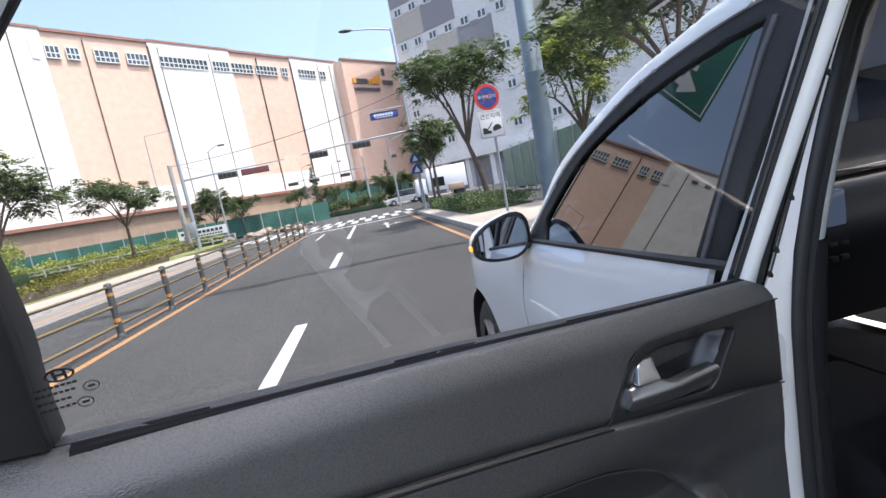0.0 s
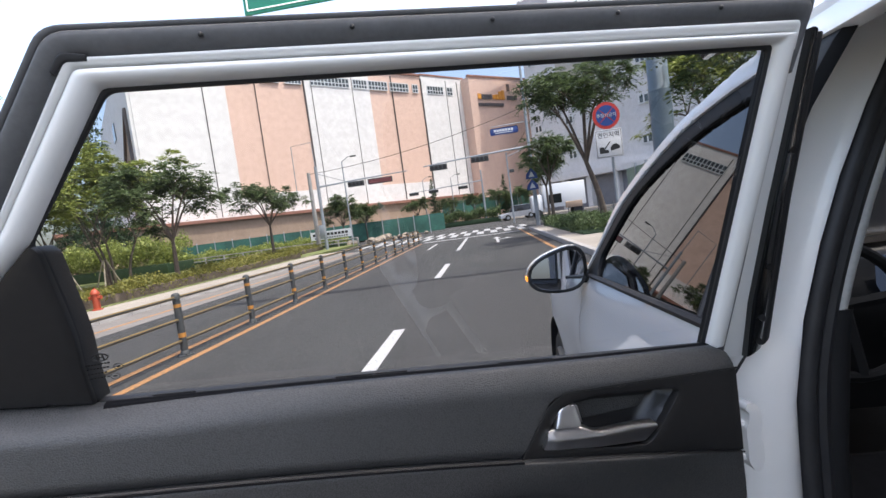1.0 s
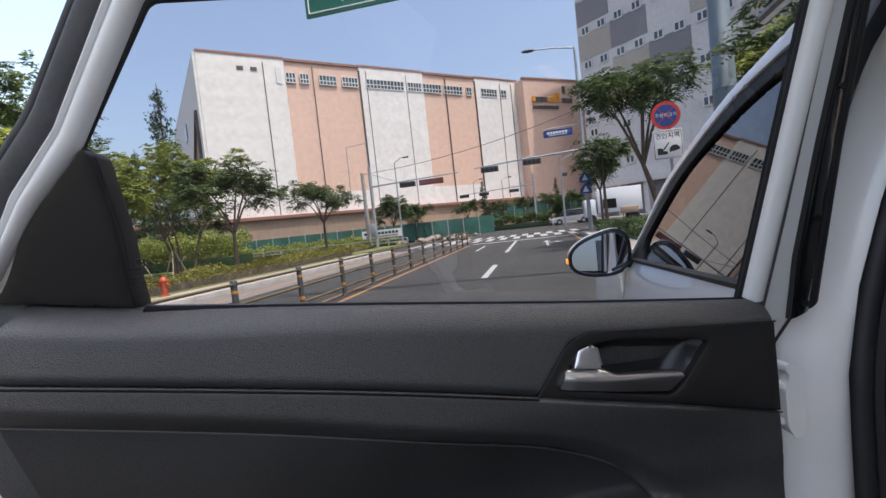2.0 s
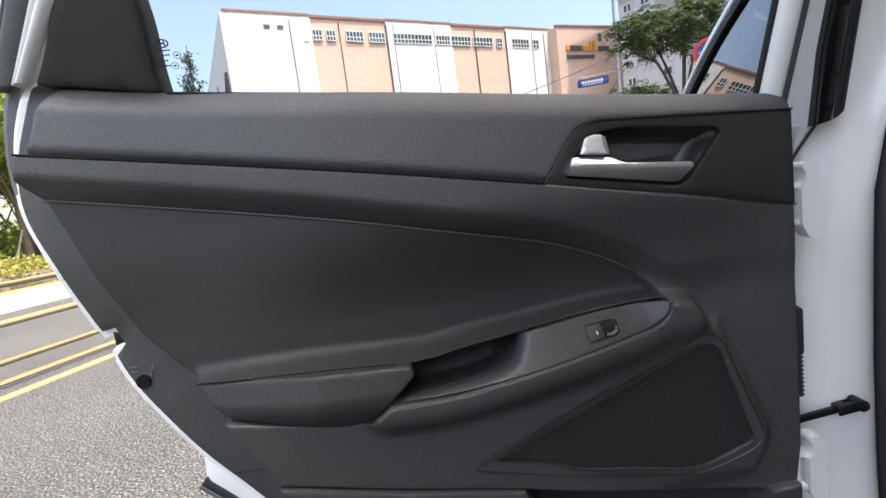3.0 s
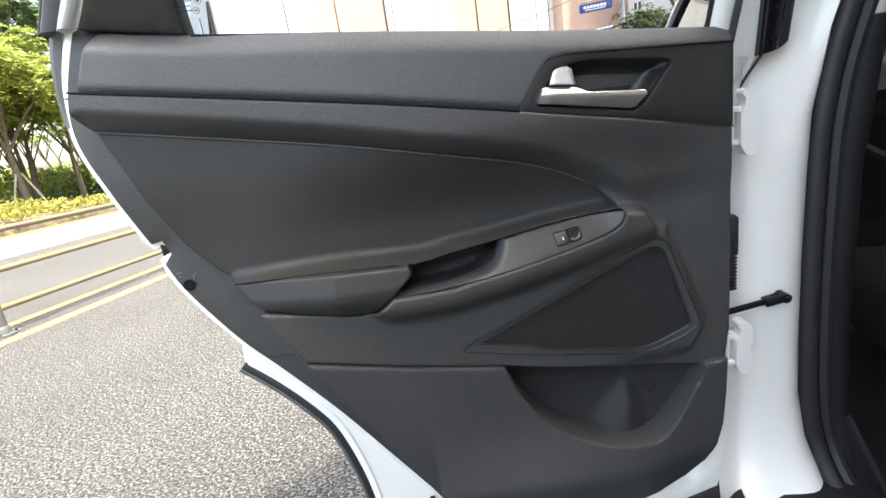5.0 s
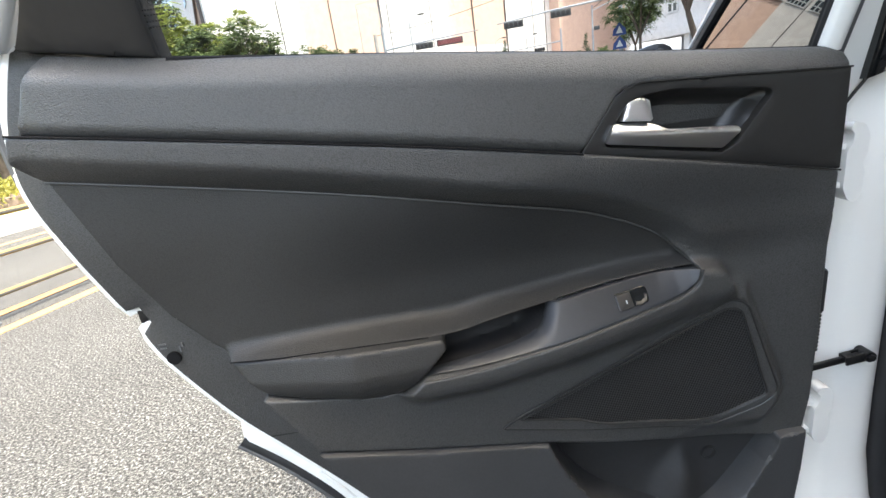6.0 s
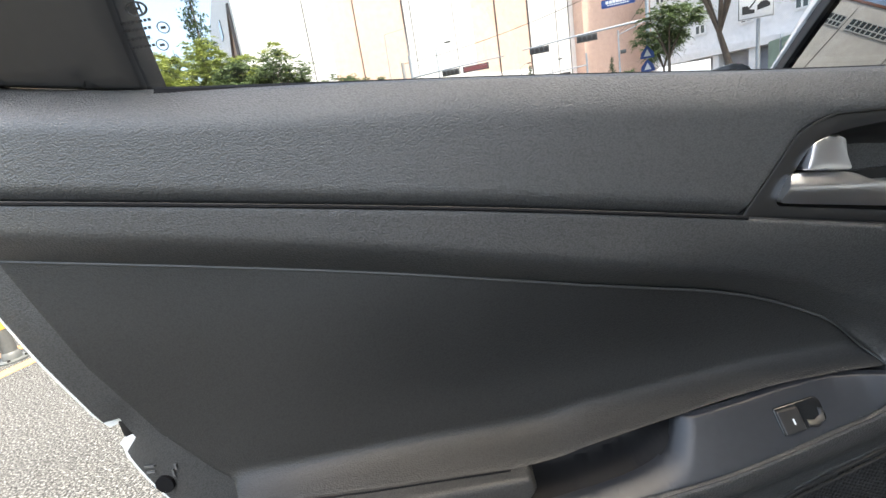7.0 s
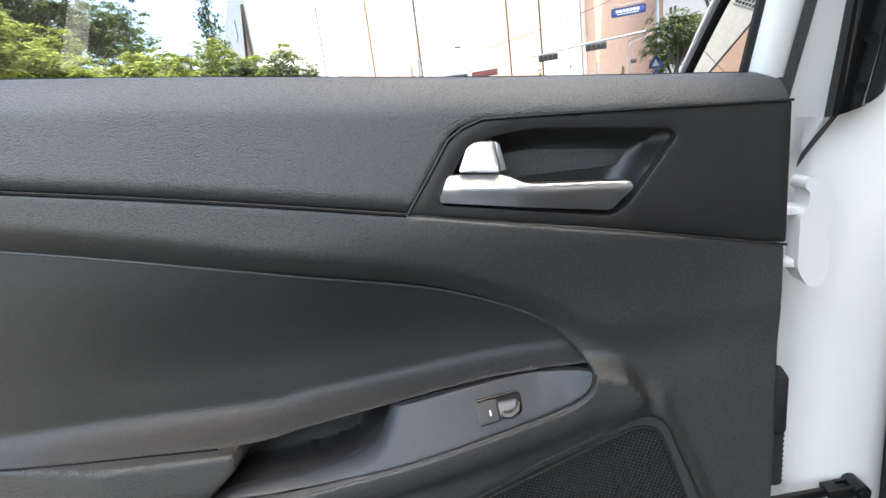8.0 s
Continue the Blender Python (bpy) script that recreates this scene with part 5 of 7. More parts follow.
tagged(part("gutter", gut, Mat("worn_gutter_concrete", (0.17, 0.155, 0.145), 0.9).varied((0.17, 0.155, 0.145), 0.15, 0.8, 12).m, None, smooth=False), "pale concrete strip along the far kerb", "road", kind="structure")
paint("stop_line", [(-4.2, 1.5, 26.9, 27.4)], LINE, "white stop line")
for k in range(13):
    paint("crossing_bar", [(-9.2 + k * 0.9, -8.75 + k * 0.9, 29.6, 33.2)], LINE, "white crossing bar")
    paint("crossing_bar", [(-8.75 + k * 0.9, -8.3 + k * 0.9, 33.4, 37.0)], LINE, "white crossing bar")
arrow = bmesh.new()
for pts in (((-0.06, 19.6), (0.06, 19.6), (0.06, 22.6), (-0.06, 22.6)), ((-0.2, 22.6), (0.2, 22.6), (0.0, 23.9)), ((0.06, 21.2), (0.45, 21.9), (0.45, 22.1), (0.06, 21.5)), ((0.40, 21.6), (0.75, 22.0), (0.40, 22.5))):
    arrow.faces.new([arrow.verts.new((x + 0.05, y, 0.004)) for x, y in pts])
tagged(part("road_arrow", arrow, LINE, None, smooth=False), "white straight and right turn arrow", "road marking", kind="structure")

# ---- centre fence ----
fence = empty("centre_fence", None, label="dark post and rail fence along the yellow centre lines", category="fence")
prof = [(0.105, 0.0), (0.105, 0.012), (0.060, 0.016), (0.056, 0.06), (0.047, 0.07), (0.047, 0.76), (0.054, 0.765), (0.054, 0.82), (0.040, 0.842), (0.012, 0.852)]
ring_rows = [[(r * math.cos(a), r * math.sin(a), z) for a in np.linspace(0, 2 * math.pi, 17)[:-1]] for r, z in prof]
ys = [1.50 + 1.832 * k for k in range(-4, 15)]
first = None
for y in ys:
    if first is None:
        first = part("post", loft(ring_rows, True), POSTM, fence, "dark grey plastic post with orange bands")
        part("reflector_band", loft([[(0.0485 * math.cos(a), 0.0485 * math.sin(a), z) for a in np.linspace(0, 2 * math.pi, 17)[:-1]] for z in (0.25, 0.31)], True), ORANGE, first)
        part("reflector_band", loft([[(0.0485 * math.cos(a), 0.0485 * math.sin(a), z) for a in np.linspace(0, 2 * math.pi, 17)[:-1]] for z in (0.655, 0.70)], True), ORANGE, first)
        for a in range(4):
            bb = bmesh.new()
            bmesh.ops.create_cone(bb, cap_ends=True, segments=8, radius1=0.012, radius2=0.009, depth=0.02,
                                  matrix=Matrix.Translation((0.082 * math.cos(a * 1.571 + 0.785), 0.082 * math.sin(a * 1.571 + 0.785), 0.018)))
            part("anchor_bolt", bb, STEEL, first)
        first.location = (-4.53, y, 0)
    else:
        c = new("post", first.data)
        c.parent, c.location = fence, (-4.53, y, 0)
        c["label"] = first["label"]
        for ch in first.children:
            k = new(ch.name.split(".")[0], ch.data)
            k.parent = c
for z in (0.20, 0.485, 0.785):
    for a, b in zip(ys, ys[1:]):
        r = part("rail", tube([(-4.53, a + 0.04, z), (-4.53, b - 0.04, z)], 0.022, 10), RAILY, fence)
        part("rail_stripe", box(-4.512, -4.505, a + 0.05, b - 0.05, z - 0.007, z + 0.007), POSTM, r, smooth=False)


# ---- warehouse ----
def frame_on(p0, p1):
    a, b = Vector((*p0, 0)), Vector((*p1, 0))
    d = (b - a).normalized()
    return Matrix(((d.x, -d.y, 0, a.x), (d.y, d.x, 0, a.y), (0, 0, 1, 0), (0, 0, 0, 1))), (b - a).length


mart = empty("warehouse", None, label="huge cream and peach warehouse with a strip of high windows", category="building")
MM, ML = frame_on((-35.6, 46.0), (-1.54, 78.8))     # local x along the seen wall, y into the building
H = 23.4
# bays of the facade: (from, to, peach?) as shares of its length, from the joints between them
bays = ((0.0, 0.204, False), (0.204, 0.409, True), (0.409, 0.617, False), (0.617, 0.813, True), (0.813, 1.0, False))
for a, b, peach in bays:
    part("wall_bay", box(a * ML, b * ML - 0.05, 0.0 if peach else -0.12, 12, 4.6, H if peach else H + 0.15), PEACH if peach else CREAM, mart, smooth=False, m=MM)
    if peach:
        part("wall_foot", box(a * ML, b * ML - 0.05, -0.06, 12, 4.6, 7.2), CREAM, mart, smooth=False, m=MM)
part("end_wall", box(-0.3, 12, 0.02, 42, 4.6, H + 0.1), CREAM, mart, smooth=False, m=MM)
part("base_wall", box(-8, ML + 22, -0.8, 30, 0, 4.3), BROWN, mart, "brown base wall", smooth=False, m=MM)
part("base_ledge", box(-8.2, ML + 22, -1.2, 30, 4.3, 4.65), ROOFED, mart, smooth=False, m=MM)
for a, b, peach in bays:
    part("roof_edge", box(a * ML, b * ML, -0.2, 0.4, H + (0.0 if peach else 0.15), H + (0.3 if peach else 0.4)), ROOFED, mart, smooth=False, m=MM)
for s, wdt in ((0.150, 0.20), (0.276, 0.05), (0.409, 0.36), (0.430, 0.10), (0.557, 0.05), (0.697, 0.18), (0.813, 0.32), (0.917, 0.05), (0.967, 0.16)):
    part("wall_joint", box(s * ML - wdt * 0.2, s * ML + wdt * 0.2, -0.22, 0.1, 4.8, H - 0.4), SEAMM, mart, smooth=False, m=MM)


def strip_window(s0, s1, z0, z1, panes):
    w = part("window", box(s0, s1, -0.16, 0.05, z0, z1), DARKG, mart, smooth=False, m=MM)
    fb = bmesh.new()
    for k in range(panes + 1):
        x = s0 + (s1 - s0) * k / panes
        add_box(fb, x - 0.045, x + 0.045, -0.22, -0.1, z0, z1)
    for z in (z0, (z0 + z1) / 2 - 0.1, z1):
        add_box(fb, s0, s1, -0.215, -0.1, z - 0.05, z + 0.05)
    part("window_frame", fb, FRAMEW, w, smooth=False)


for a, b, n in ((0.205, 0.229, 3), (0.241, 0.264, 3), (0.293, 0.340, 5), (0.357, 0.402, 5), (0.428, 0.548, 11), (0.562, 0.608, 5), (0.614, 0.680, 6), (0.690, 0.760, 6), (0.777, 0.797, 2), (0.836, 0.903, 6), (0.921, 0.944, 2)):
    strip_window(a * ML, b * ML, H - 2.6, H - 1.4, n)
for a in (0.088, 0.120):
    part("vent", box(a * ML, a * ML + 0.7, -0.2, 0, H - 1.5, H - 1.1), SEAMM, mart, smooth=False, m=MM)
part("vent", box(0.180 * ML, 0.193 * ML, -0.2, 0, H - 2.8, H - 0.9), FRAMEW, mart, smooth=False, m=MM)
# the corner block with its raised sign
BM_, BL_ = frame_on((-0.55, 76.6), (14.0, 88.0))
part("corner_block", box(0, BL_, 0, 16, 0.0, 23.3), PEACH, mart, "peach corner block", smooth=False, m=BM_)
part("roof_edge", box(-0.1, BL_, -0.12, 0.4, 23.3, 23.6), ROOFED, mart, smooth=False, m=BM_)
signm = BM_ @ Matrix.Translation((0, -0.25, 0))
logo = bmesh.new()
ORNG = Mat("orange_sign_letters", (0.75, 0.33, 0.05), 0.5).m
DKS = Mat("dark_sign_letters", (0.10, 0.09, 0.09), 0.5).m
for k in range(4):
    add_box(logo, 2.25 + k * 0.56, 2.70 + k * 0.56, 0, 0.2, 19.75, 20.5)
part("sign_block", logo, DKS, mart, smooth=False, m=signm)
logo = bmesh.new()
for k, h in enumerate((0.7, 0.8, 1.3, 1.5)):
    add_box(logo, 4.65 + k * 0.66, 5.15 + k * 0.66, 0, 0.2, 19.75, 19.75 + h)
add_box(logo, 1.5, 2.1, 0, 0.2, 19.75, 20.6)
part("sign_block", logo, ORNG, mart, smooth=False, m=signm)
logo = bmesh.new()
for k in range(4):
    add_box(logo, 7.7 + k * 0.56, 8.15 + k * 0.56, 0, 0.2, 19.7, 20.4)
for k in range(12):
    add_box(logo, 1.5 + k * 0.45, 1.82 + k * 0.45, 0, 0.2, 18.6, 19.1)
part("sign_block", logo, DKS, mart, smooth=False, m=signm)
part("vent", box(7.9, 8.5, -0.1, 0.1, 21.2, 22.4), SEAMM, mart, smooth=False, m=BM_)
# the gabled recess on the shaded end
gable = bmesh.new()
for pts, y in ((((0, 4), (7.5, 4), (7.5, 12.6), (0, 17.2)), 0),):
    f = gable.faces.new([gable.verts.new((-0.34, 2.2 + a, z)) for a, z in pts])
part("end_gable", gable, BROWN, mart, smooth=False, m=MM)
part("gable_rim", tube([(-0.4, 2.0, 4.6), (-0.4, 2.0, 17.4), (-0.4, 10.2, 12.2)], 0.25, 6), SEAMM, mart, m=MM)
part("end_window", box(-0.42, -0.2, 16, 19, 17.2, 19.4), DARKG, mart, smooth=False, m=MM)

# ---- grey tower ----
tower = empty("grey_tower", None, label="tall grey and beige panelled block with small paired windows", category="building")
TM, TL = frame_on((8.3, 74.5), (80.0, 1.5))
TG = Mat("pale_grey_render", (0.68, 0.68, 0.68), 0.8).varied((0.68, 0.68, 0.68), 0.05, 0.1, 2).m
TB = Mat("beige_render", (0.46, 0.43, 0.38), 0.8).varied((0.46, 0.43, 0.38), 0.05, 0.1, 2).m
TD = Mat("mid_grey_render", (0.25, 0.25, 0.27), 0.8).varied((0.25, 0.25, 0.27), 0.05, 0.1, 2).m
part("wall", box(0, TL, 0, 30, 0, 42), TG, tower, smooth=False, m=TM)
part("end_wall", box(-0.15, 0.0, 0, 30, 0, 42), TG, tower, smooth=False, m=TM)
for row in range(7):
    z0 = 8.6 + row * 5.0
    for k, c in enumerate((TB, TD, TG, TB, TD, TG)):
        if (k + row) % 3 == 0:
            c2 = TB
        elif (k + row) % 3 == 1:
            c2 = TD
        else:
            continue
        if row < 2 or k > 4:
            continue
        part("panel", box(k * 5.6 + 0.05, k * 5.6 + 5.55, -0.08, 0.02, z0 + 0.1, z0 + 3.8), c2, tower, smooth=False, m=TM)
for row in range(7):
    z0 = 7.3 + row * 5.0
    for k in range(24):
        x = 0.8 + k * 2.8
        if row < 3 and k % 2:
            continue
        w = part("window", box(x, x + 1.3, -0.12, 0.02, z0, z0 + 1.05), DARKG, tower, smooth=False, m=TM)
        fb = bmesh.new()
        for q in (0.0, 0.65, 1.3):
            add_box(fb, x + q - 0.09, x + q + 0.09, -0.16, -0.05, z0, z0 + 1.05)
        for zq in (z0, z0 + 1.05):
            add_box(fb, x - 0.08, x + 1.38, -0.16, -0.05, zq - 0.09, zq + 0.09)
        part("window_frame", fb, FRAMEW, w, smooth=False)
for k in range(14):
    part("column", box(1 + k * 4.2, 1.7 + k * 4.2, -1.2, 0.2, 0, 4.4), TG, tower, smooth=False, m=TM)
part("ground_floor", box(0.2, TL, -0.15, 0.05, 0.0, 4.3), TD, tower, smooth=False, m=TM)
part("canopy", box(0, TL, -1.6, 0.2, 4.4, 5.2), TG, tower, smooth=False, m=TM)


# ---- trees ----
def leaf_cloud(blobs, count, size, rng, droop=0.3, long=2.2):
    """Leaves as small bent diamonds in clumps inside blobs (centre, radii). More leaves near the skin of each blob."""
    n = count
    C = np.array([b[0] for b in blobs], float)
    R = np.array([b[1] for b in blobs], float)
    vol = R.prod(axis=1) ** (2 / 3)
    pick = rng.choice(len(blobs), size=max(1, n // 9), p=vol / vol.sum())
    d = rng.normal(size=(len(pick), 3))
    d /= np.linalg.norm(d, axis=1)[:, None]
    rad = rng.random(len(pick)) ** 0.45
    tw = C[pick] + d * R[pick] * (rad * (0.82 + 0.36 * rng.random(len(pick))))[:, None]
    idx = rng.integers(0, len(tw), n)
    P = tw[idx] + rng.normal(size=(n, 3)) * size * np.array([1.3, 1.3, 0.7])
    out = d[idx] * 0.8 + rng.normal(size=(n, 3)) * 0.7
    out[:, 2] -= droop
    out /= np.linalg.norm(out, axis=1)[:, None]
    up = rng.normal(size=(n, 3)) * 0.5 + np.array([0, 0, 1.0])
    side_ = np.cross(out, up)
    side_ /= np.maximum(np.linalg.norm(side_, axis=1), 1e-6)[:, None]
    s = size * (0.6 + 0.8 * rng.random(n))[:, None]
    tip, mid = P + out * s * long * 0.5, P
    base_ = P - out * s * long * 0.5
    nrm = np.cross(side_, out)
    V = np.stack([base_, mid + side_ * s * 0.42 + nrm * s * 0.12, tip, mid - side_ * s * 0.42 + nrm * s * 0.12], axis=1).reshape(-1, 3)
    F = np.arange(4 * n).reshape(n, 4)
    return V, F


def frond_cloud(blobs, count, size, rng, reach=0.42, pairs=7):
    """Drooping fronds in clumps inside blobs (centre, radii), each a row of paired narrow leaflets that shrink to its tip."""
    n = count // (2 * pairs)
    C = np.array([b[0] for b in blobs], float)
    R = np.array([b[1] for b in blobs], float)
    vol = R.prod(axis=1) ** (2 / 3)
    m = max(1, n // 5)
    pick = rng.choice(len(blobs), size=m, p=vol / vol.sum())
    d = rng.normal(size=(m, 3))
    d /= np.linalg.norm(d, axis=1)[:, None]
    knot = C[pick] + d * R[pick] * (rng.random(m) ** 0.5 * (0.70 + 0.35 * rng.random(m)))[:, None]
    idx = rng.integers(0, m, n)
    start = knot[idx] + rng.normal(size=(n, 3)) * 0.05
    ang = rng.random(n) * 2 * math.pi
    go = np.stack([np.cos(ang), np.sin(ang), 0.25 * rng.normal(size=n)], axis=1) + 0.55 * d[idx]
    go /= np.linalg.norm(go, axis=1)[:, None]
    long = reach * (0.6 + 0.7 * rng.random(n))
    flat_side = np.cross(go, np.array([0, 0, 1.0]))
    flat_side /= np.maximum(np.linalg.norm(flat_side, axis=1), 1e-6)[:, None]
    quads = []
    for k in range(pairs):
        t = (k + 0.6) / pairs
        P = start + go * (long * t)[:, None]
        P[:, 2] += long * (0.10 * t - 0.55 * t * t)
        for s in (1, -1):
            out = flat_side * s + go * 0.55 + rng.normal(size=(n, 3)) * 0.22
            out[:, 2] -= 0.18
            out /= np.linalg.norm(out, axis=1)[:, None]
            wide = np.cross(out, rng.normal(size=(n, 3)) * 0.35 + np.array([0, 0, 1.0]))
            wide /= np.maximum(np.linalg.norm(wide, axis=1), 1e-6)[:, None]
            ln = (size * 1.9 * (1.05 - 0.55 * t) * (0.8 + 0.4 * rng.random(n)))[:, None]
            quads.append(np.stack([P, P + out * ln * 0.45 + wide * ln * 0.20, P + out * ln, P + out * ln * 0.45 - wide * ln * 0.20], axis=1))
    V = np.concatenate(quads).reshape(-1, 3)
    return V, np.arange(len(V)).reshape(-1, 4)


def mesh_part(name, V, F, material, parent, label=""):
    me = bpy.data.meshes.new(name)
    me.from_pydata(V.tolist(), [], F.tolist())
    me.materials.append(material)
    ob = new(name, me)
    ob.parent = parent
    if label:
        tagged(ob, label)
    return ob


def tree(seed, height, spread, fork, count, size, material, label, lean_=0.0, stems=1, name="tree", low=0.0, group="street trees", fronds=True):
    """A street tree at the origin: a tapered trunk that forks into limbs, and a crown of leaf clumps at their ends."""
    rng = np.random.default_rng(seed)
    top = empty(name, None, label=label, category="tree", group=group)
    bm = bmesh.new()
    blobs = []
    for st in range(stems):
        off = Vector((rng.normal() * 0.25, rng.normal() * 0.25, 0)) if stems > 1 else Vector((0, 0, 0))
        r0 = 0.019 * height * (0.5 if stems > 1 else 1)
        crotch = Vector((lean_, 0.05, fork)) + off * 2
        add_tube(bm, smooth_line([off, off * 1.2 + Vector((lean_ * 0.3, 0.03, fork * 0.5)), crotch], 4), [r0 * (1.25 - 0.6 * k / 8) for k in range(9)], 9)
        limbs = 6 if stems == 1 else 3
        for k in range(limbs):
            a = 2 * math.pi * (k + rng.random() * 0.6) / limbs
            reach = spread * (0.55 + 0.5 * rng.random())
            end = crotch + Vector((math.cos(a) * reach, math.sin(a) * reach, (height - fork) * (0.30 + 0.55 * rng.random()) + low))
            midp = crotch.lerp(end, 0.5) + Vector((0, 0, 0.15 * (height - fork)))
            add_tube(bm, smooth_line([crotch, midp, end], 4), [r0 * (0.55 - 0.48 * j / 8) for j in range(9)], 6)
            blobs.append((tuple(end), (spread * 0.42, spread * 0.42, (height - fork) * 0.24)))
            for j in range(2):
                e2 = midp + Vector((rng.normal() * spread * 0.4, rng.normal() * spread * 0.4, (height - fork) * (0.15 + 0.2 * rng.random())))
                add_tube(bm, [midp, midp.lerp(e2, 0.5) + Vector((0, 0, 0.05)), e2], [r0 * 0.22, r0 * 0.14, r0 * 0.05], 5)
                blobs.append((tuple(e2), (spread * 0.30, spread * 0.30, (height - fork) * 0.17)))
        blobs.append(((crotch.x, crotch.y, height - (height - fork) * 0.22), (spread * 0.45, spread * 0.45, (height - fork) * 0.22)))
    part("trunk", bm, BARK, top, "bare grey-brown trunk and limbs")
    V, F = (frond_cloud if fronds else leaf_cloud)(blobs, count, size, rng)
    mesh_part("crown", V, F, material, top)
    return top


def plant(first, x, y, z=0.0, turn=0, k=1.0):
    return copy_thing(first, pose(x, y, z, 0, 0, turn) @ Matrix.Diagonal((k, k, k, 1)))


t1 = tree(3, 4.7, 1.9, 1.7, 15000, 0.105, LEAF, "round street tree with dark feathery leaves beside the far kerb")
t1.location = (-12.2, 16.0, 0.15)
t2 = tree(8, 4.7, 1.65, 2.1, 12000, 0.105, LEAF, "flat-topped street tree with feathery drooping leaves")
t2.location = (-12.7, 25.2, 0.15)
plant(t1, -13.0, 40.0, 0.15, 70, 0.95), plant(t2, -12.4, 45.5, 0.15, 120, 0.8)
plant(t2, -9.0, 58.5, 0.1, 200, 0.9), plant(t1, -5.0, 61.0, 0.1, 10, 0.8), plant(t2, -1.8, 62.0, 0.1, 80, 0.85), plant(t1, -16.0, 56.0, 0.1, 150, 0.9)
plant(t2, 1.6, 63.5, 0.1, 20, 0.9), plant(t1, 4.6, 64.5, 0.1, 260, 0.9)
big = tree(15, 6.9, 2.6, 2.2, 22000, 0.125, LEAFB, "tall many-stemmed park tree with light green leaves", stems=4, group="park trees")
big.location = (-18.6, 20.6, 0.15)
plant(big, -23.5, 22.0, 0.15, 60, 1.0), plant(big, -22.5, 14.0, 0.15, 140, 0.85), plant(big, -19.0, 9.4, 0.15, 30, 0.92), plant(big, -24.5, 6.0, 0.15, 250, 1.0)
plant(big, -33, 10, 0.15, 10, 1.2), plant(big, -36, 2, 0.15, 90, 1.2), plant(big, -29, -3, 0.15, 170, 1.1), plant(big, -42, 18, 0.15, 240, 1.3), plant(big, -26.5, 1, 0.15, 300, 1.0), plant(big, -38, 27, 0.15, 30, 1.2)
plant(big, -27.5, 11.5, 0.15, 200, 1.05), plant(big, -19.5, 4.2, 0.15, 320, 0.8), plant(big, -30.0, 24.0, 0.15, 80, 1.0)
park = tree(21, 5.4, 1.9, 1.9, 14000, 0.12, LEAFB, "sunlit park tree with a slim trunk", group="park trees")
park.location = (-15.6, 6.9, 0.15)
plant(park, -16.6, 9.8, 0.15, 100, 1.05), plant(park, -14.6, 12.2, 0.15, 200, 0.9), plant(park, -18.5, 13.0, 0.15, 20, 1.0)

tall = tree(41, 9.2, 2.9, 2.6, 30000, 0.11, LEAF, "tall park tree with fine dark leaves behind the park rail", stems=3, group="park trees")
tall.location = (-20.6, 12.6, 0.15)
plant(tall, -22.4, 16.9, 0.15, 100, 0.97), plant(tall, -24.0, 10.6, 0.15, 210, 0.95)

# conifers in the distance
def conifer(seed, h, r):
    rng = np.random.default_rng(seed)
    top = empty("conifer", None, label="slim dark conifer standing behind the park trees", category="tree", group="conifers")
    part("trunk", tube([(0, 0, 0), (0, 0, h)], [0.22, 0.03], 8), BARK, top)
    blobs = []
    for k in range(26):
        z = h * (0.12 + 0.86 * k / 26)
        rr = r * (1 - k / 27) ** 0.8
        for j in range(3):
            a = rng.random() * 6.28
            blobs.append(((math.cos(a) * rr * 0.5, math.sin(a) * rr * 0.5, z), (rr * 0.6 + 0.1, rr * 0.6 + 0.1, h * 0.022)))
    V, F = leaf_cloud(blobs, 9000, 0.13, rng, 0.1)
    mesh_part("crown", V, F, NEEDLE, top)
    return top


c1 = conifer(5, 16.0, 2.4)
c1.location = (-31.0, 34.5, 0.1)
plant(c1, -36.5, 37.0, 0.1, 50, 0.72), plant(c1, -39.0, 33.0, 0.1, 120, 0.8)
plant(c1, -6.9, 60.2, 0.1, 10, 0.42), plant(c1, 2.6, 66.0, 0.1, 10, 0.4)

# trees on the near side
rt = tree(31, 6.5, 1.9, 2.6, 20000, 0.095, LEAF, "street tree leaning over the no-parking sign", lean_=-0.5)
rt.location = (4.3, 18.2, 0.15)
rt2 = tree(33, 5.0, 1.5, 2.5, 11000, 0.10, LEAF, "small street tree in the trimmed hedge bed")
rt2.location = (3.4, 26.0, 0.15)
plant(rt2, 3.9, 31.5, 0.1, 150, 0.95)
rt3 = tree(35, 6.2, 2.2, 2.2, 20000, 0.095, LEAFB, "street tree with light green leaves behind the gantry pole")
rt3.location = (7.4, 15.4, 0.1)
near = tree(37, 5.7, 2.0, 2.3, 24000, 0.085, LEAF, "street tree with low leafy branches beside the pavement", low=-0.3)
near.location = (5.5, 7.6, 0.15)
# unseen trees on the next two lines, added behind to darken the door mirror
plant(near, 4.2, -10.5, 0.15, 40, 1.1), plant(near, 4.0, -17.0, 0.15, 130, 1.2), plant(near, 4.3, -24.0, 0.15, 220, 1.2)
plant(t1, -12.1, -4.5, 0.15, 100, 1.1), plant(t1, -12.3, -12.0, 0.15, 30, 1.2)
# added out of view: its crown keeps the sun off the door trim
over = tree(39, 6.2, 1.25, 3.3, 60000, 0.085, LEAF, "unseen dense street tree, added to shade the open car door", lean_=-1.6, fronds=False)
over.location = (2.98, -2.53, 0.15)


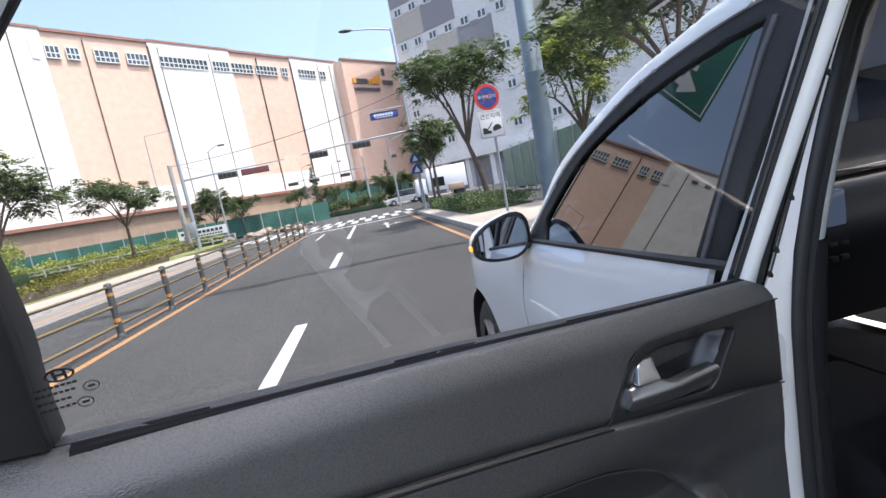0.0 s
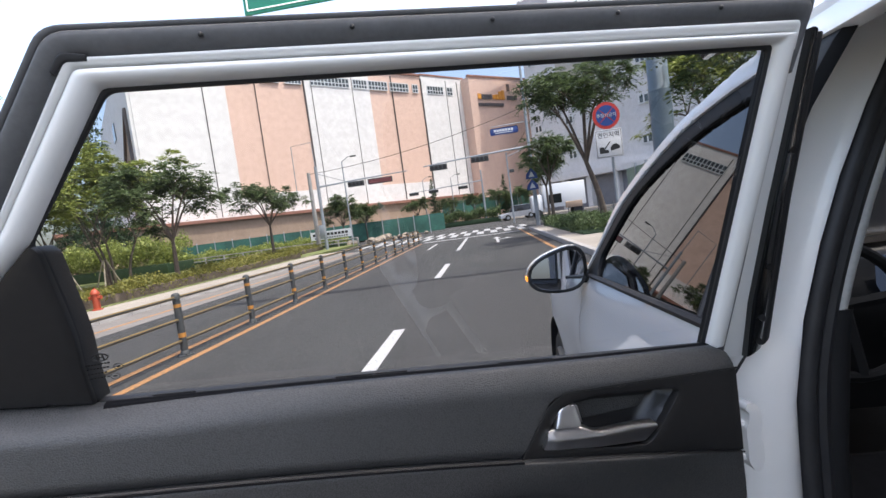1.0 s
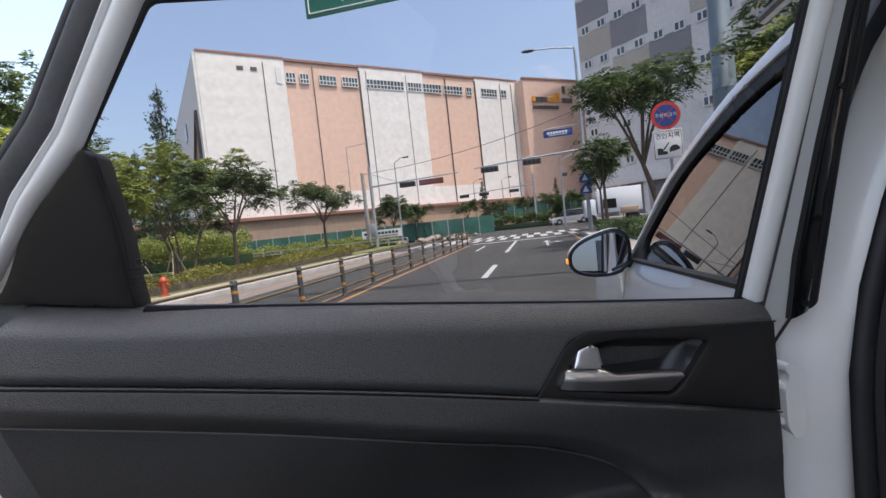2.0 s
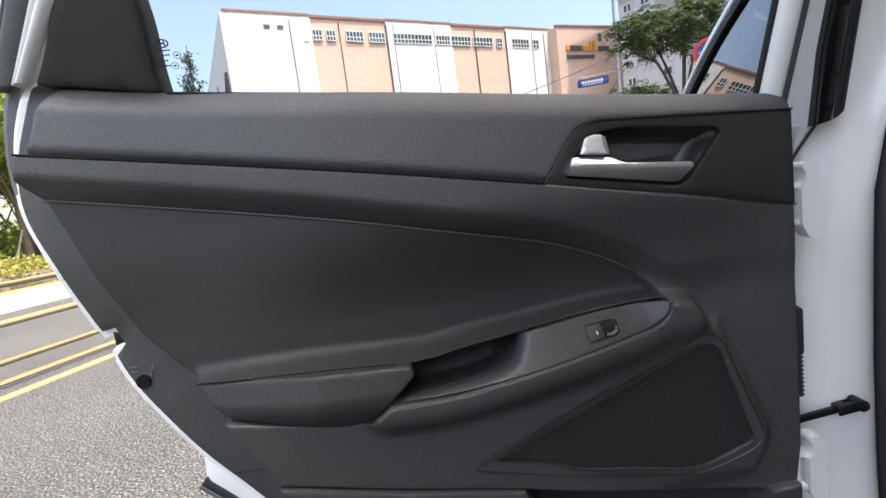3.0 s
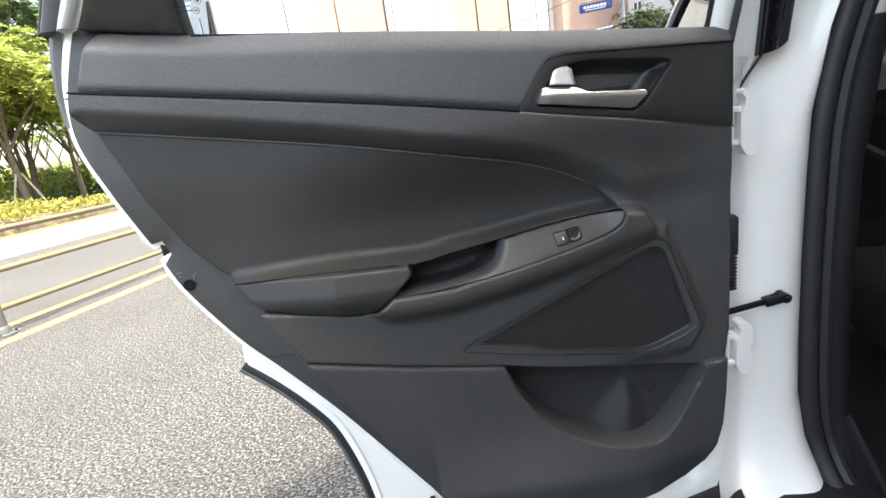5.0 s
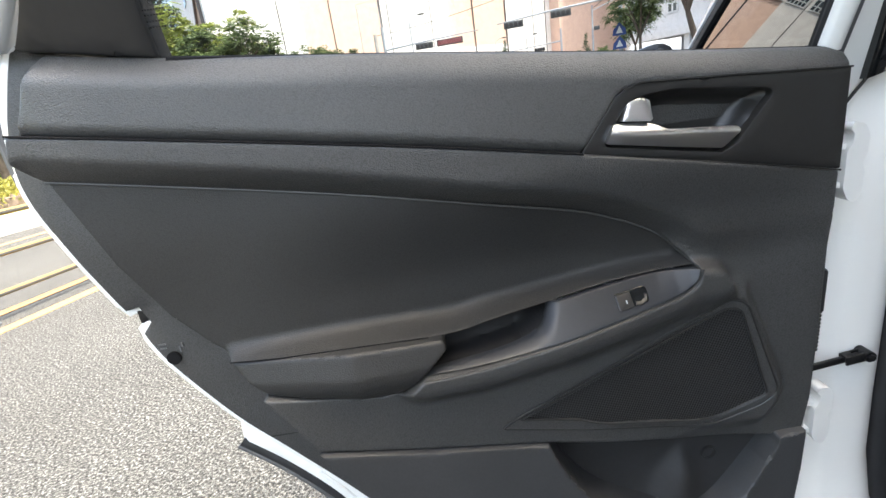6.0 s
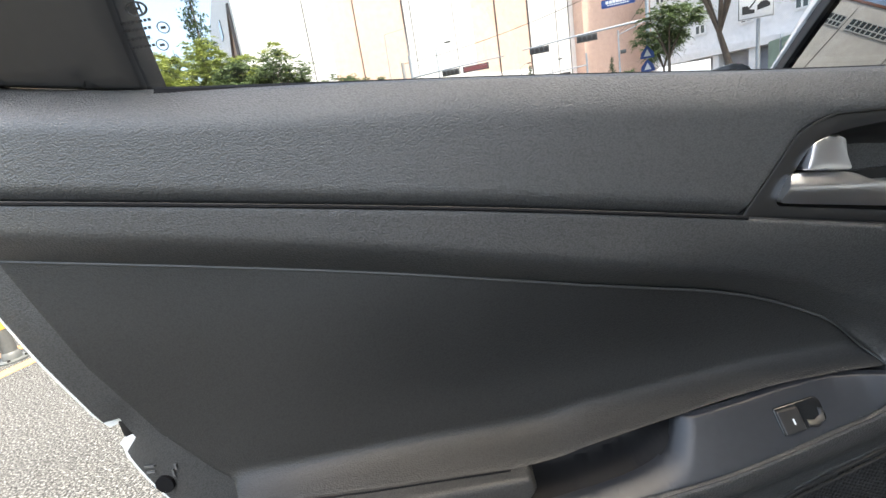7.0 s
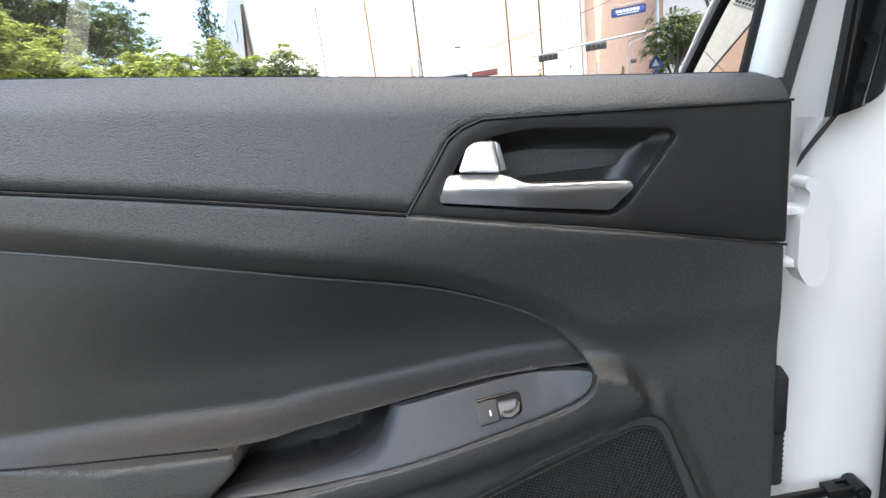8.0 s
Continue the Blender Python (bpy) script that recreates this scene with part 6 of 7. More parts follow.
def hedge(name, x0, x1, y0, y1, h, count, size, material, label, seed):
    rng = np.random.default_rng(seed)
    n = count
    P = np.stack([rng.uniform(x0, x1, n), rng.uniform(y0, y1, n), h * (0.25 + 0.75 * rng.random(n) ** 0.4)], axis=1)
    P[:, 2] *= 0.85 + 0.22 * np.sin(P[:, 1] * 1.7) * np.sin(P[:, 0] * 2.3 + 1) + 0.08 * rng.normal(size=n)
    o = rng.normal(size=(n, 3))
    o /= np.linalg.norm(o, axis=1)[:, None]
    sd = np.cross(o, rng.normal(size=(n, 3)))
    sd /= np.linalg.norm(sd, axis=1)[:, None]
    s = size * (0.6 + 0.8 * rng.random(n))[:, None]
    V = np.stack([P - o * s, P + sd * s * 0.5, P + o * s, P - sd * s * 0.5], axis=1).reshape(-1, 3)
    top = empty(name, None, label=label, category="hedge")
    mesh_part("leaves", V, np.arange(4 * n).reshape(n, 4), material, top)
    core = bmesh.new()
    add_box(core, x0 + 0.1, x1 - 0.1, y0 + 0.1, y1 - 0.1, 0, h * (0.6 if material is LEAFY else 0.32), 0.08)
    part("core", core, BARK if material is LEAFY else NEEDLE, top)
    return top


hedge("hedge", -12.5, -11.3, -2, 26, 0.75, 30000, 0.045, LEAFY, "yellow-green clipped hedge beside the far pavement", 41)
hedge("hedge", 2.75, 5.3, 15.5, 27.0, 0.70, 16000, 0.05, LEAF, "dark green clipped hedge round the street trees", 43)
hedge("shrubs", -15.5, -12.8, 22, 34, 0.7, 9000, 0.06, LEAFY, "low yellow-green shrubs in the park", 44)
hedge("shrubs", -34, -21, 27.5, 30.5, 2.6, 16000, 0.10, LEAFB, "tall loose shrubs between the park trees", 47)
hedge("shrubs", -30, -19.5, 15.5, 18, 1.7, 9000, 0.09, LEAFB, "loose green shrubs behind the park trees", 48)
hedge("shrubs", -24.5, -21.5, -4, 13, 2.0, 14000, 0.10, LEAFB, "loose bright shrubs behind the young park trees", 52)
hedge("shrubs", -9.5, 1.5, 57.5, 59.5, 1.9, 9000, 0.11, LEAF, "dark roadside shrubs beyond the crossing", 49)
hedge("shrubs", -20, -13, 45.5, 47, 1.5, 7000, 0.10, LEAFB, "loose shrubs beside the site fence", 50)
hedge("shrubs", -46, -43, -12, 34, 2.6, 9000, 0.16, LEAFB, "deep green thicket at the back of the park", 46)
hedge("shrubs", -30, -12, 36.5, 38, 1.2, 9000, 0.09, LEAFB, "loose green shrubs along the park edge", 45)
gr = np.random.default_rng(50)
ng = 30000
P = np.stack([-12.6 - 9 * gr.random(ng) ** 1.4, -1 + 27 * gr.random(ng), np.full(ng, 0.17)], axis=1)
tipv = np.stack([gr.normal(size=ng) * 0.05, gr.normal(size=ng) * 0.05, 0.06 + 0.1 * gr.random(ng)], axis=1)
sv = np.stack([0.006 + 0 * P[:, 0], 0.010 * gr.normal(size=ng), 0 * P[:, 0]], axis=1)
V = np.stack([P - sv, P + sv, P + tipv], axis=1).reshape(-1, 3)
tagged(mesh_part("grass", V, np.arange(3 * ng).reshape(ng, 3), LEAFY, None), "dry yellow-green grass tufts in the park", "grass", kind="stuff")
# ---- poles, signs and signals ----
def bars(rows, cell=0.03, depth=0.004):
    """Lettering that cannot be read: rows of (x, z, width, height) in a sign's own plane."""
    bm = bmesh.new()
    for x, z, w, h in rows:
        add_box(bm, x - w / 2, x + w / 2, -depth, 0.001, z - h / 2, z + h / 2)
    return bm


def letters(name, text, size, m, material, parent):
    """A word in the built-in font, set upright, facing -y."""
    cu = bpy.data.curves.new(name, "FONT")
    cu.body, cu.size, cu.align_x, cu.align_y, cu.extrude = text, size, "CENTER", "CENTER", 0.002
    tmp = bpy.data.objects.new(name, cu)
    scene.collection.objects.link(tmp)
    bpy.context.view_layer.update()
    me = bpy.data.meshes.new_from_object(tmp.evaluated_get(bpy.context.evaluated_depsgraph_get()))
    bpy.data.objects.remove(tmp)
    me.materials.clear()
    me.materials.append(material)
    ob = new(name, me)
    ob.matrix_world = m @ Euler((radians(90), 0, 0)).to_matrix().to_4x4()
    ob.parent = parent
    return ob


BLUEGREY = Mat("blue_grey_paint", (0.15, 0.20, 0.24), 0.45).varied((0.15, 0.20, 0.24), 0.15, 3, 40).m
gantry = empty("sign_gantry", None, label="grey tapered pole carrying a green sign over the road", category="sign gantry")
GX, GY = 3.22, 8.75
part("pole", tube([(GX, GY, 0.0), (GX, GY, 3.2), (GX, GY, 3.21), (GX, GY, 7.6)], [0.215, 0.198, 0.190, 0.140], 20), BLUEGREY, gantry, "blue-grey painted tapered pole")
part("base_plate", box(GX - 0.4, GX + 0.4, GY - 0.4, GY + 0.4, 0.10, 0.19, 0.01), GALV, gantry)
for z in (6.3, 7.25):
    part("arm", tube([(GX, GY, z), (-0.5, GY, z + 0.1), (-4.4, GY, z + 0.12)], [0.09, 0.075, 0.06], 10), GALV, gantry)
gs = part("green_sign", box(-4.55, -0.75, GY - 0.16, GY - 0.10, 5.86, 8.05, 0.02), GREENSIGN, gantry, "large green direction sign with white lettering")
part("sign_border", tube([(-4.47, GY - 0.165, 5.94), (-0.83, GY - 0.165, 5.94), (-0.83, GY - 0.165, 7.97), (-4.47, GY - 0.165, 7.97), (-4.47, GY - 0.165, 5.94)], 0.016, 4), SIGNW, gs)
gm_ = Matrix.Translation((0, GY - 0.162, 0))
arw = bmesh.new()
for pts in (((-3.7, 6.22), (-2.6, 6.22), (-2.6, 6.42), (-3.7, 6.42)), ((-4.1, 6.32), (-3.7, 6.05), (-3.7, 6.60))):
    f = arw.faces.new([arw.verts.new((x, -0.002, z)) for x, z in pts])
part("sign_arrow", arw, SIGNW, gs, smooth=False, m=gm_)
part("sign_lettering", bars([(-3.75 + k * 0.42, 7.1, 0.34, 0.40) for k in range(4)] + [(-1.9 + k * 0.42, 7.1, 0.34, 0.40) for k in range(3)] + [(-3.8 + k * 0.22, 6.72, 0.16, 0.14) for k in range(8)] + [(-1.6, 6.32, 0.5, 0.4)]), SIGNW, gs, smooth=False, m=gm_)

nop = empty("no_parking_sign", None, label="round red and blue no-parking sign over a white towing plate", category="road sign")
SX, SY = 2.60, 10.25
part("pole", tube([(SX + 0.06, SY + 0.05, 0.1), (SX + 0.06, SY + 0.05, 3.42)], 0.032, 10), GALV, nop)
disc = bmesh.new()
bmesh.ops.create_cone(disc, cap_ends=True, segments=40, radius1=0.295, radius2=0.295, depth=0.02, matrix=pose(SX, SY, 3.125, 90, 0, 0))
dsc = part("round_plate", disc, SIGNR, nop, "round plate with a red rim and a red cross", smooth=False)
blue = bmesh.new()
for s in range(4):
    pts = [(0.228 * math.cos(a), 0.228 * math.sin(a)) for a in (radians(90 * s - 43.5 + 87 * k / 8) for k in range(9))]
    pts.append((0.020 * math.cos(radians(90 * s)), 0.020 * math.sin(radians(90 * s))))
    blue.faces.new([blue.verts.new((SX + x, SY - 0.014, 3.125 + z)) for x, z in pts])
part("blue_field", blue, BLUE, dsc, smooth=False)
letters("lettering", "주정차금지", 0.095, Matrix.Translation((SX, SY - 0.018, 3.125)), SIGNW, dsc)
plate = part("towing_plate", box(SX - 0.295, SX + 0.295, SY - 0.012, SY + 0.008, 2.20, 2.82, 0.004), SIGNW, nop, "white towing plate with black lettering")
part("plate_border", tube([(SX - 0.275, SY - 0.013, 2.22), (SX + 0.275, SY - 0.013, 2.22), (SX + 0.275, SY - 0.013, 2.80), (SX - 0.275, SY - 0.013, 2.80), (SX - 0.275, SY - 0.013, 2.22)], 0.006, 4), BLACK, plate)
letters("lettering", "견인지역", 0.135, Matrix.Translation((SX, SY - 0.014, 2.69)), BLACK, plate)
tow = bmesh.new()
for pts in (((-0.22, 2.30), (-0.02, 2.30), (-0.02, 2.36), (-0.10, 2.38), (-0.13, 2.44), (-0.22, 2.44)), ((-0.12, 2.40), (0.02, 2.56), (0.03, 2.54), (-0.09, 2.39)), ((0.02, 2.34), (0.23, 2.38), (0.22, 2.44), (0.16, 2.49), (0.08, 2.48), (0.02, 2.42))):
    tow.faces.new([tow.verts.new((SX + x, SY - 0.015, z)) for x, z in pts])
part("towing_pictogram", tow, BLACK, plate, smooth=False)

lamp = empty("street_lamp", None, label="tall grey street lamp with signal arm and blue street sign", category="street lamp")
LX, LY = 3.1, 31.6
part("pole", tube([(LX, LY, 0), (LX, LY, 11.6), (LX - 0.05, LY, 12.0)], [0.13, 0.08, 0.07], 12), GALV, lamp)
part("lamp_arm", tube([(LX, LY, 11.9), (LX - 1.2, LY, 12.1), (LX - 2.6, LY, 12.2)], [0.06, 0.05, 0.04], 8), GALV, lamp)
lh = bmesh.new()
bmesh.ops.create_uvsphere(lh, u_segments=14, v_segments=8, radius=1, matrix=Matrix.LocRotScale((LX - 2.95, LY, 12.2), None, (0.45, 0.16, 0.11)))
part("lamp_head", lh, POSTM, lamp, "dark lamp head")
part("signal_arm", tube([(LX, LY, 5.35), (-1.0, LY, 5.2), (-4.2, LY, 5.0)], [0.07, 0.055, 0.04], 8), GALV, lamp)
part("sign_arm", tube([(LX, LY, 7.0), (0.7, LY, 6.95)], 0.03, 6), GALV, lamp)
bs = part("street_sign", box(0.62, 2.50, LY - 0.03, LY + 0.03, 6.38, 6.84, 0.08), BLUE, lamp, "blue street name sign")
part("sign_lettering", bars([(0.95 + k * 0.19, 6.66, 0.15, 0.15) for k in range(7)] + [(1.0 + k * 0.12, 6.50, 0.09, 0.06) for k in range(10)]), SIGNW, bs, smooth=False, m=Matrix.Translation((0, LY - 0.032, 0)))

AMB = Mat("lit_amber_lens", (0.9, 0.5, 0.05), 0.3)
AMB.set("Emission Color", (1, 0.6, 0.1, 1)), AMB.set("Emission Strength", 1.6)
LENS = Mat("dark_lens", (0.03, 0.025, 0.025), 0.2).m


def signal(x, y, z, lit=False):
    top = empty("traffic_signal", None, label="dark horizontal traffic signal with four lenses", category="traffic light", group="traffic signals")
    b = part("housing", box(x - 0.60, x + 0.60, y - 0.12, y + 0.12, z - 0.19, z + 0.19, 0.03), POSTM, top)
    for k in range(4):
        c = bmesh.new()
        bmesh.ops.create_cone(c, cap_ends=True, segments=16, radius1=0.12, radius2=0.12, depth=0.05, matrix=pose(x - 0.42 + k * 0.28, y - 0.13, z, 90, 0, 0))
        part("lens", c, AMB.m if (lit and k == 1) else LENS, b)
    part("bracket", tube([(x, y, z + 0.15), (x, y + 0.02, z + 0.34)], 0.03, 6), GALV, top)


signal(-3.15, 31.45, 4.80), signal(-0.30, 31.45, 4.95)
lp = empty("signal_mast", None, label="grey signal mast with arm beside a concrete pole", category="signal mast")
part("mast", tube([(-12.3, 33, 0), (-12.3, 33, 6.3)], [0.13, 0.10], 12), GALV, lp)
part("mast_arm", tube([(-12.3, 33, 4.8), (-9, 33, 4.95), (-5.6, 33, 5.05)], [0.07, 0.05, 0.035], 8), GALV, lp)
part("stay", tube([(-12.3, 33, 5.8), (-10.2, 33, 4.95)], 0.02, 6), GALV, lp)
part("upper_bracket", tube([(-12.3, 33, 6.3), (-12.35, 33, 8.1), (-13.9, 33, 8.0), (-13.95, 33, 4.0)], 0.03, 6), GALV, lp)
signal(-9.4, 32.9, 4.65)
part("controller", box(-12.6, -12.2, 32.7, 33.0, 1.0, 2.0, 0.03), GALV, lp)
lb = empty("led_board", None, label="long dark message board on the signal arm", category="sign board")
part("housing", box(-8.5, -6.7, 32.8, 33.0, 4.45, 4.85, 0.02), POSTM, lb)
part("face", box(-8.42, -6.78, 32.78, 32.81, 4.51, 4.79), Mat("dull_red_display", (0.18, 0.05, 0.05), 0.4).m, lb, smooth=False)
cp = empty("concrete_pole", None, label="plain grey concrete utility pole", category="utility pole")
part("shaft", tube([(-13.1, 33.6, 0), (-13.1, 33.6, 6.0)], [0.17, 0.13], 12), KERB, cp)
fm = empty("signal_mast", None, label="grey signal mast on the far side of the crossing", category="signal mast")
part("mast", tube([(-0.4, 58, 0), (-0.4, 58, 6.6)], [0.14, 0.10], 10), GALV, fm)
part("mast_arm", tube([(-0.4, 58, 5.3), (-9.6, 58, 4.9)], [0.07, 0.04], 8), GALV, fm)
for x in (-9.0, -6.5, -2.8):
    signal(x, 57.9, 4.75)
cam2 = empty("camera_pole", None, label="slim pole with a traffic camera", category="pole")
part("pole", tube([(2.2, 44, 0), (2.2, 44, 6.6)], [0.09, 0.06], 10), GALV, cam2)
part("camera_box", box(2.3, 2.75, 43.85, 44.1, 4.7, 5.0, 0.05), POSTM, cam2)
part("arm", tube([(2.2, 44, 6.2), (4.8, 44, 7.0)], 0.035, 6), GALV, cam2)
ps = empty("crossing_sign", None, label="blue pedestrian crossing signs on a slim pole", category="road sign")
part("pole", tube([(2.55, 27.2, 0.1), (2.55, 27.2, 3.5)], 0.035, 8), GALV, ps)
for z in (3.2, 2.55):
    tri = bmesh.new()
    f = tri.faces.new([tri.verts.new((2.55 + x, 27.15, z + q)) for x, q in ((-0.34, -0.28), (0.34, -0.28), (0.30, 0.0), (0.0, 0.34), (-0.30, 0.0))])
    got = bmesh.ops.extrude_face_region(tri, geom=[f])["geom"]
    for v in got:
        if isinstance(v, bmesh.types.BMVert):
            v.co.y -= 0.02
    pl = part("plate", tri, BLUE, ps, smooth=False)
    w = bmesh.new()
    w.faces.new([w.verts.new((2.55 + x, 27.125, z + q)) for x, q in ((-0.17, -0.18), (0.17, -0.18), (0.0, 0.16))])
    part("white_field", w, SIGNW, pl, smooth=False)
for x, y, h in ((-11.9, 38.5, 7.2), (-8.0, 60, 6.5), (-4.4, 61, 6.4)):
    q = empty("street_lamp", None, label="slim grey street lamp with a short arm", category="street lamp", group="small street lamps")
    part("pole", tube([(x, y, 0), (x, y, h)], [0.08, 0.05], 8), GALV, q)
    part("lamp_arm", tube([(x, y, h), (x + 0.6, y, h + 0.35), (x + 0.9, y, h + 0.35)], 0.03, 6), GALV, q)
    part("lamp_head", box(x + 0.8, x + 1.3, y - 0.08, y + 0.08, h + 0.28, h + 0.40, 0.03), POSTM, q)
wires = empty("overhead_cables", None, label="thin dark cables strung across the crossing", category="cable")
for a, b, s in (((-13.1, 33.6, 5.9), (3.1, 31.6, 8.0), 0.5), ((2.2, 44, 6.4), (3.1, 31.6, 6.6), 0.3)):
    A_, B_ = Vector(a), Vector(b)
    part("cable", tube([A_.lerp(B_, k / 10) - Vector((0, 0, s * 4 * (k / 10) * (1 - k / 10))) for k in range(11)], 0.018, 4), BLACK, wires)

# ---- hoarding, banner, vehicles, clutter by the crossing ----
HOARD = Mat("green_site_fence", (0.035, 0.13, 0.10), 0.7).varied((0.035, 0.13, 0.10), 0.35, 0.5, 4).m
ho = empty("site_fence", None, label="green site fence panels on pale posts", category="fence")
for k in range(17):
    x = -31 + k * 1.55
    y = 40.5 + k * 0.42
    part("panel", box(0.03, 1.55, -0.02, 0.02, 0.15, 1.9, 0, pose(x, y, 0, 0, 0, 15)), HOARD, ho, smooth=False)
    part("fence_post", box(-0.04, 0.04, -0.06, 0.02, 0.0, 2.05, 0, pose(x, y, 0, 0, 0, 15)), GALV, ho, smooth=False)
for k in range(8):
    part("panel", box(0.03, 1.5, -0.02, 0.02, 1.4, 3.4, 0, pose(-6.5 + k * 1.55, 66.5, 0, 0, 0, 4)), HOARD, ho, smooth=False)
    part("fence_post", box(-0.04, 0.04, -0.02, 0.06, 0.0, 3.4, 0, pose(-6.5 + k * 1.55, 66.5, 0, 0, 0, 4)), GALV, ho, smooth=False)
ban = empty("banner", None, label="long white cloth banner with dark lettering between two posts", category="banner")
part("cloth", box(-14.6, -11.2, 36.0, 36.03, 0.9, 1.55), SIGNW, ban, smooth=False)
part("lettering", bars([(-14.3 + k * 0.3, 1.3, 0.22, 0.2) for k in range(10)] + [(-14.2 + k * 0.2, 1.03, 0.13, 0.1) for k in range(14)]), BLACK, ban, smooth=False, m=Matrix.Translation((0, 35.99, 0)))
for x in (-14.6, -11.2):
    part("post", tube([(x, 36.05, 0), (x, 36.05, 1.8)], 0.03, 6), GALV, ban)
rl = empty("park_rail", None, label="low pale two-rail fence along the park edge", category="fence")
for k in range(10):
    part("post", box(-25.0 + k * 1.6, -24.9 + k * 1.6, 35.2, 35.3, 0.1, 0.75, 0.01), KERB, rl)
for z in (0.42, 0.68):
    part("rail", box(-25.0, -10.5, 35.22, 35.28, z, z + 0.07, 0.01), KERB, rl)
STAKE = Mat("bleached_stake_wood", (0.36, 0.31, 0.25), 0.8).varied((0.36, 0.31, 0.25), 0.2, 3, 40).m
for x, y in ((-18.9, 18.0), (-18.3, 19.6), (-15.6, 6.9), (-16.6, 9.8), (-14.6, 12.2)):
    st = empty("tree_stakes", pose(x, y, 0.15), label="tripod of pale wooden stakes round a young tree", category="stake", group="tree stakes")
    for k in range(3):
        a = 2.094 * k + 0.5 + x
        part("stake", tube([(0.62 * math.cos(a), 0.62 * math.sin(a), 0.0), (0.08 * math.cos(a), 0.08 * math.sin(a), 1.35)], 0.03, 7), STAKE, st)
ROCK = Mat("weathered_rock", (0.24, 0.20, 0.16), 0.9).varied((0.25, 0.21, 0.17), 0.3, 2, 20).m
rub = np.random.default_rng(9)
for k in range(60):
    x, y = -25 + rub.random() * 19, 37.2 + rub.random() * 7
    bm = bmesh.new()
    bmesh.ops.create_icosphere(bm, subdivisions=2, radius=0.20 + 0.45 * rub.random() ** 2)
    for v in bm.verts:
        v.co *= 0.75 + 0.5 * noise.noise(v.co * 2.3 + Vector((k * 3.1, 0, 0)))
        v.co.z *= 0.7
    ob = part("boulder", bm, ROCK, None, smooth=False)
    ob.location = (x, y, 0.2)
    tagged(ob, "grey-brown rough landscaping boulder by the site fence", "rock", "boulders")


def vehicle(name, m, L, W, Hh, paint_, label, cabin=(0.22, 0.80), glass_=GLOSSB):
    """A parked car: lower body, cabin with glass, four wheels."""
    top = empty(name, m, label=label, category="car")
    prof = [(0.0, 0.35), (0.02, 0.62), (0.06, 0.78), (0.24, 0.90), (0.30, 0.93), (0.86, 0.98), (0.97, 0.92), (1.0, 0.60), (0.99, 0.35)]
    rows = []
    for y, s in ((-W / 2, 0.94), (-W / 2 + 0.08, 1.0), (W / 2 - 0.08, 1.0), (W / 2, 0.94)):
        rows.append([(-L / 2 + L * (0.5 + (u - 0.5) * s), y, z * (1 if s == 1.0 else 0.97)) for u, z in prof])
    bm = loft(rows)
    for r in (0, -1):
        bm.faces.new([bm.verts.new(p) for p in rows[r]])
    part("body", bm, paint_, top)
    a, b = cabin
    gl = []
    for y, s in ((-W / 2 + 0.06, 0.0), (-W / 2 + 0.16, 1.0), (W / 2 - 0.16, 1.0), (W / 2 - 0.06, 0.0)):
        gl.append([(-L / 2 + L * u, y, z if s else 0.93) for u, z in ((a, 0.93), (a + 0.13, Hh - 0.06), (a + 0.20, Hh), (b, Hh - 0.02), (b + 0.12, 0.95))])
    part("cabin_glass", loft(gl), glass_, top)
    part("roof", box(-L / 2 + L * (a + 0.15), -L / 2 + L * b, -W / 2 + 0.15, W / 2 - 0.15, Hh - 0.03, Hh + 0.015, 0.02), paint_, top)
    for x in (0.19, 0.80):
        for s in (-1, 1):
            wb = bmesh.new()
            bmesh.ops.create_cone(wb, cap_ends=True, segments=20, radius1=0.34, radius2=0.34, depth=0.22, matrix=pose(-L / 2 + L * x, s * (W / 2 - 0.1), 0.34, 90, 0, 0))
            wo = part("wheel", wb, RUBBER, top)
            hb = bmesh.new()
            bmesh.ops.create_cone(hb, cap_ends=True, segments=14, radius1=0.21, radius2=0.17, depth=0.24, matrix=pose(-L / 2 + L * x, s * (W / 2 - 0.1), 0.34, 90, 0, 0))
            part("rim", hb, GALV, wo)
    for s in (-1, 1):
        part("headlight", box(-L / 2 + 0.02, -L / 2 + 0.22, s * (W / 2 - 0.32) - 0.16, s * (W / 2 - 0.32) + 0.16, 0.66, 0.77, 0.03), FRAMEW, top)
    return top


SILVER = Mat("silver_paint", (0.5, 0.52, 0.55), 0.3, 0.5, coat=0.6).m
PALE = Mat("white_paint", (0.75, 0.76, 0.77), 0.35, coat=0.6).m
vehicle("car", pose(3.3, 54.5, 0, 0, 0, 8), 4.4, 1.85, 1.65, SILVER, "silver SUV turning through the far crossing")
vehicle("car", pose(-18.5, 47.5, 0, 0, 0, 100), 4.3, 1.8, 1.5, PALE, "white car parked by the green site fence")
vehicle("car", pose(12.4, 36, 0, 0, 0, 90), 4.4, 1.8, 1.5, SILVER, "silver car parked beside the grey tower")
tr = empty("box_truck", None, label="white box truck with a brown tail panel", category="truck")
part("cargo_box", box(5.4, 9.4, 46, 48.2, 0.9, 3.2, 0.06), PALE, tr)
part("cab", box(4.2, 5.3, 46.1, 48.1, 0.6, 2.3, 0.15), PALE, tr)
part("tail_panel", box(7.4, 9.0, 45.9, 46.0, 0.7, 1.3, 0.02), BROWN, tr)
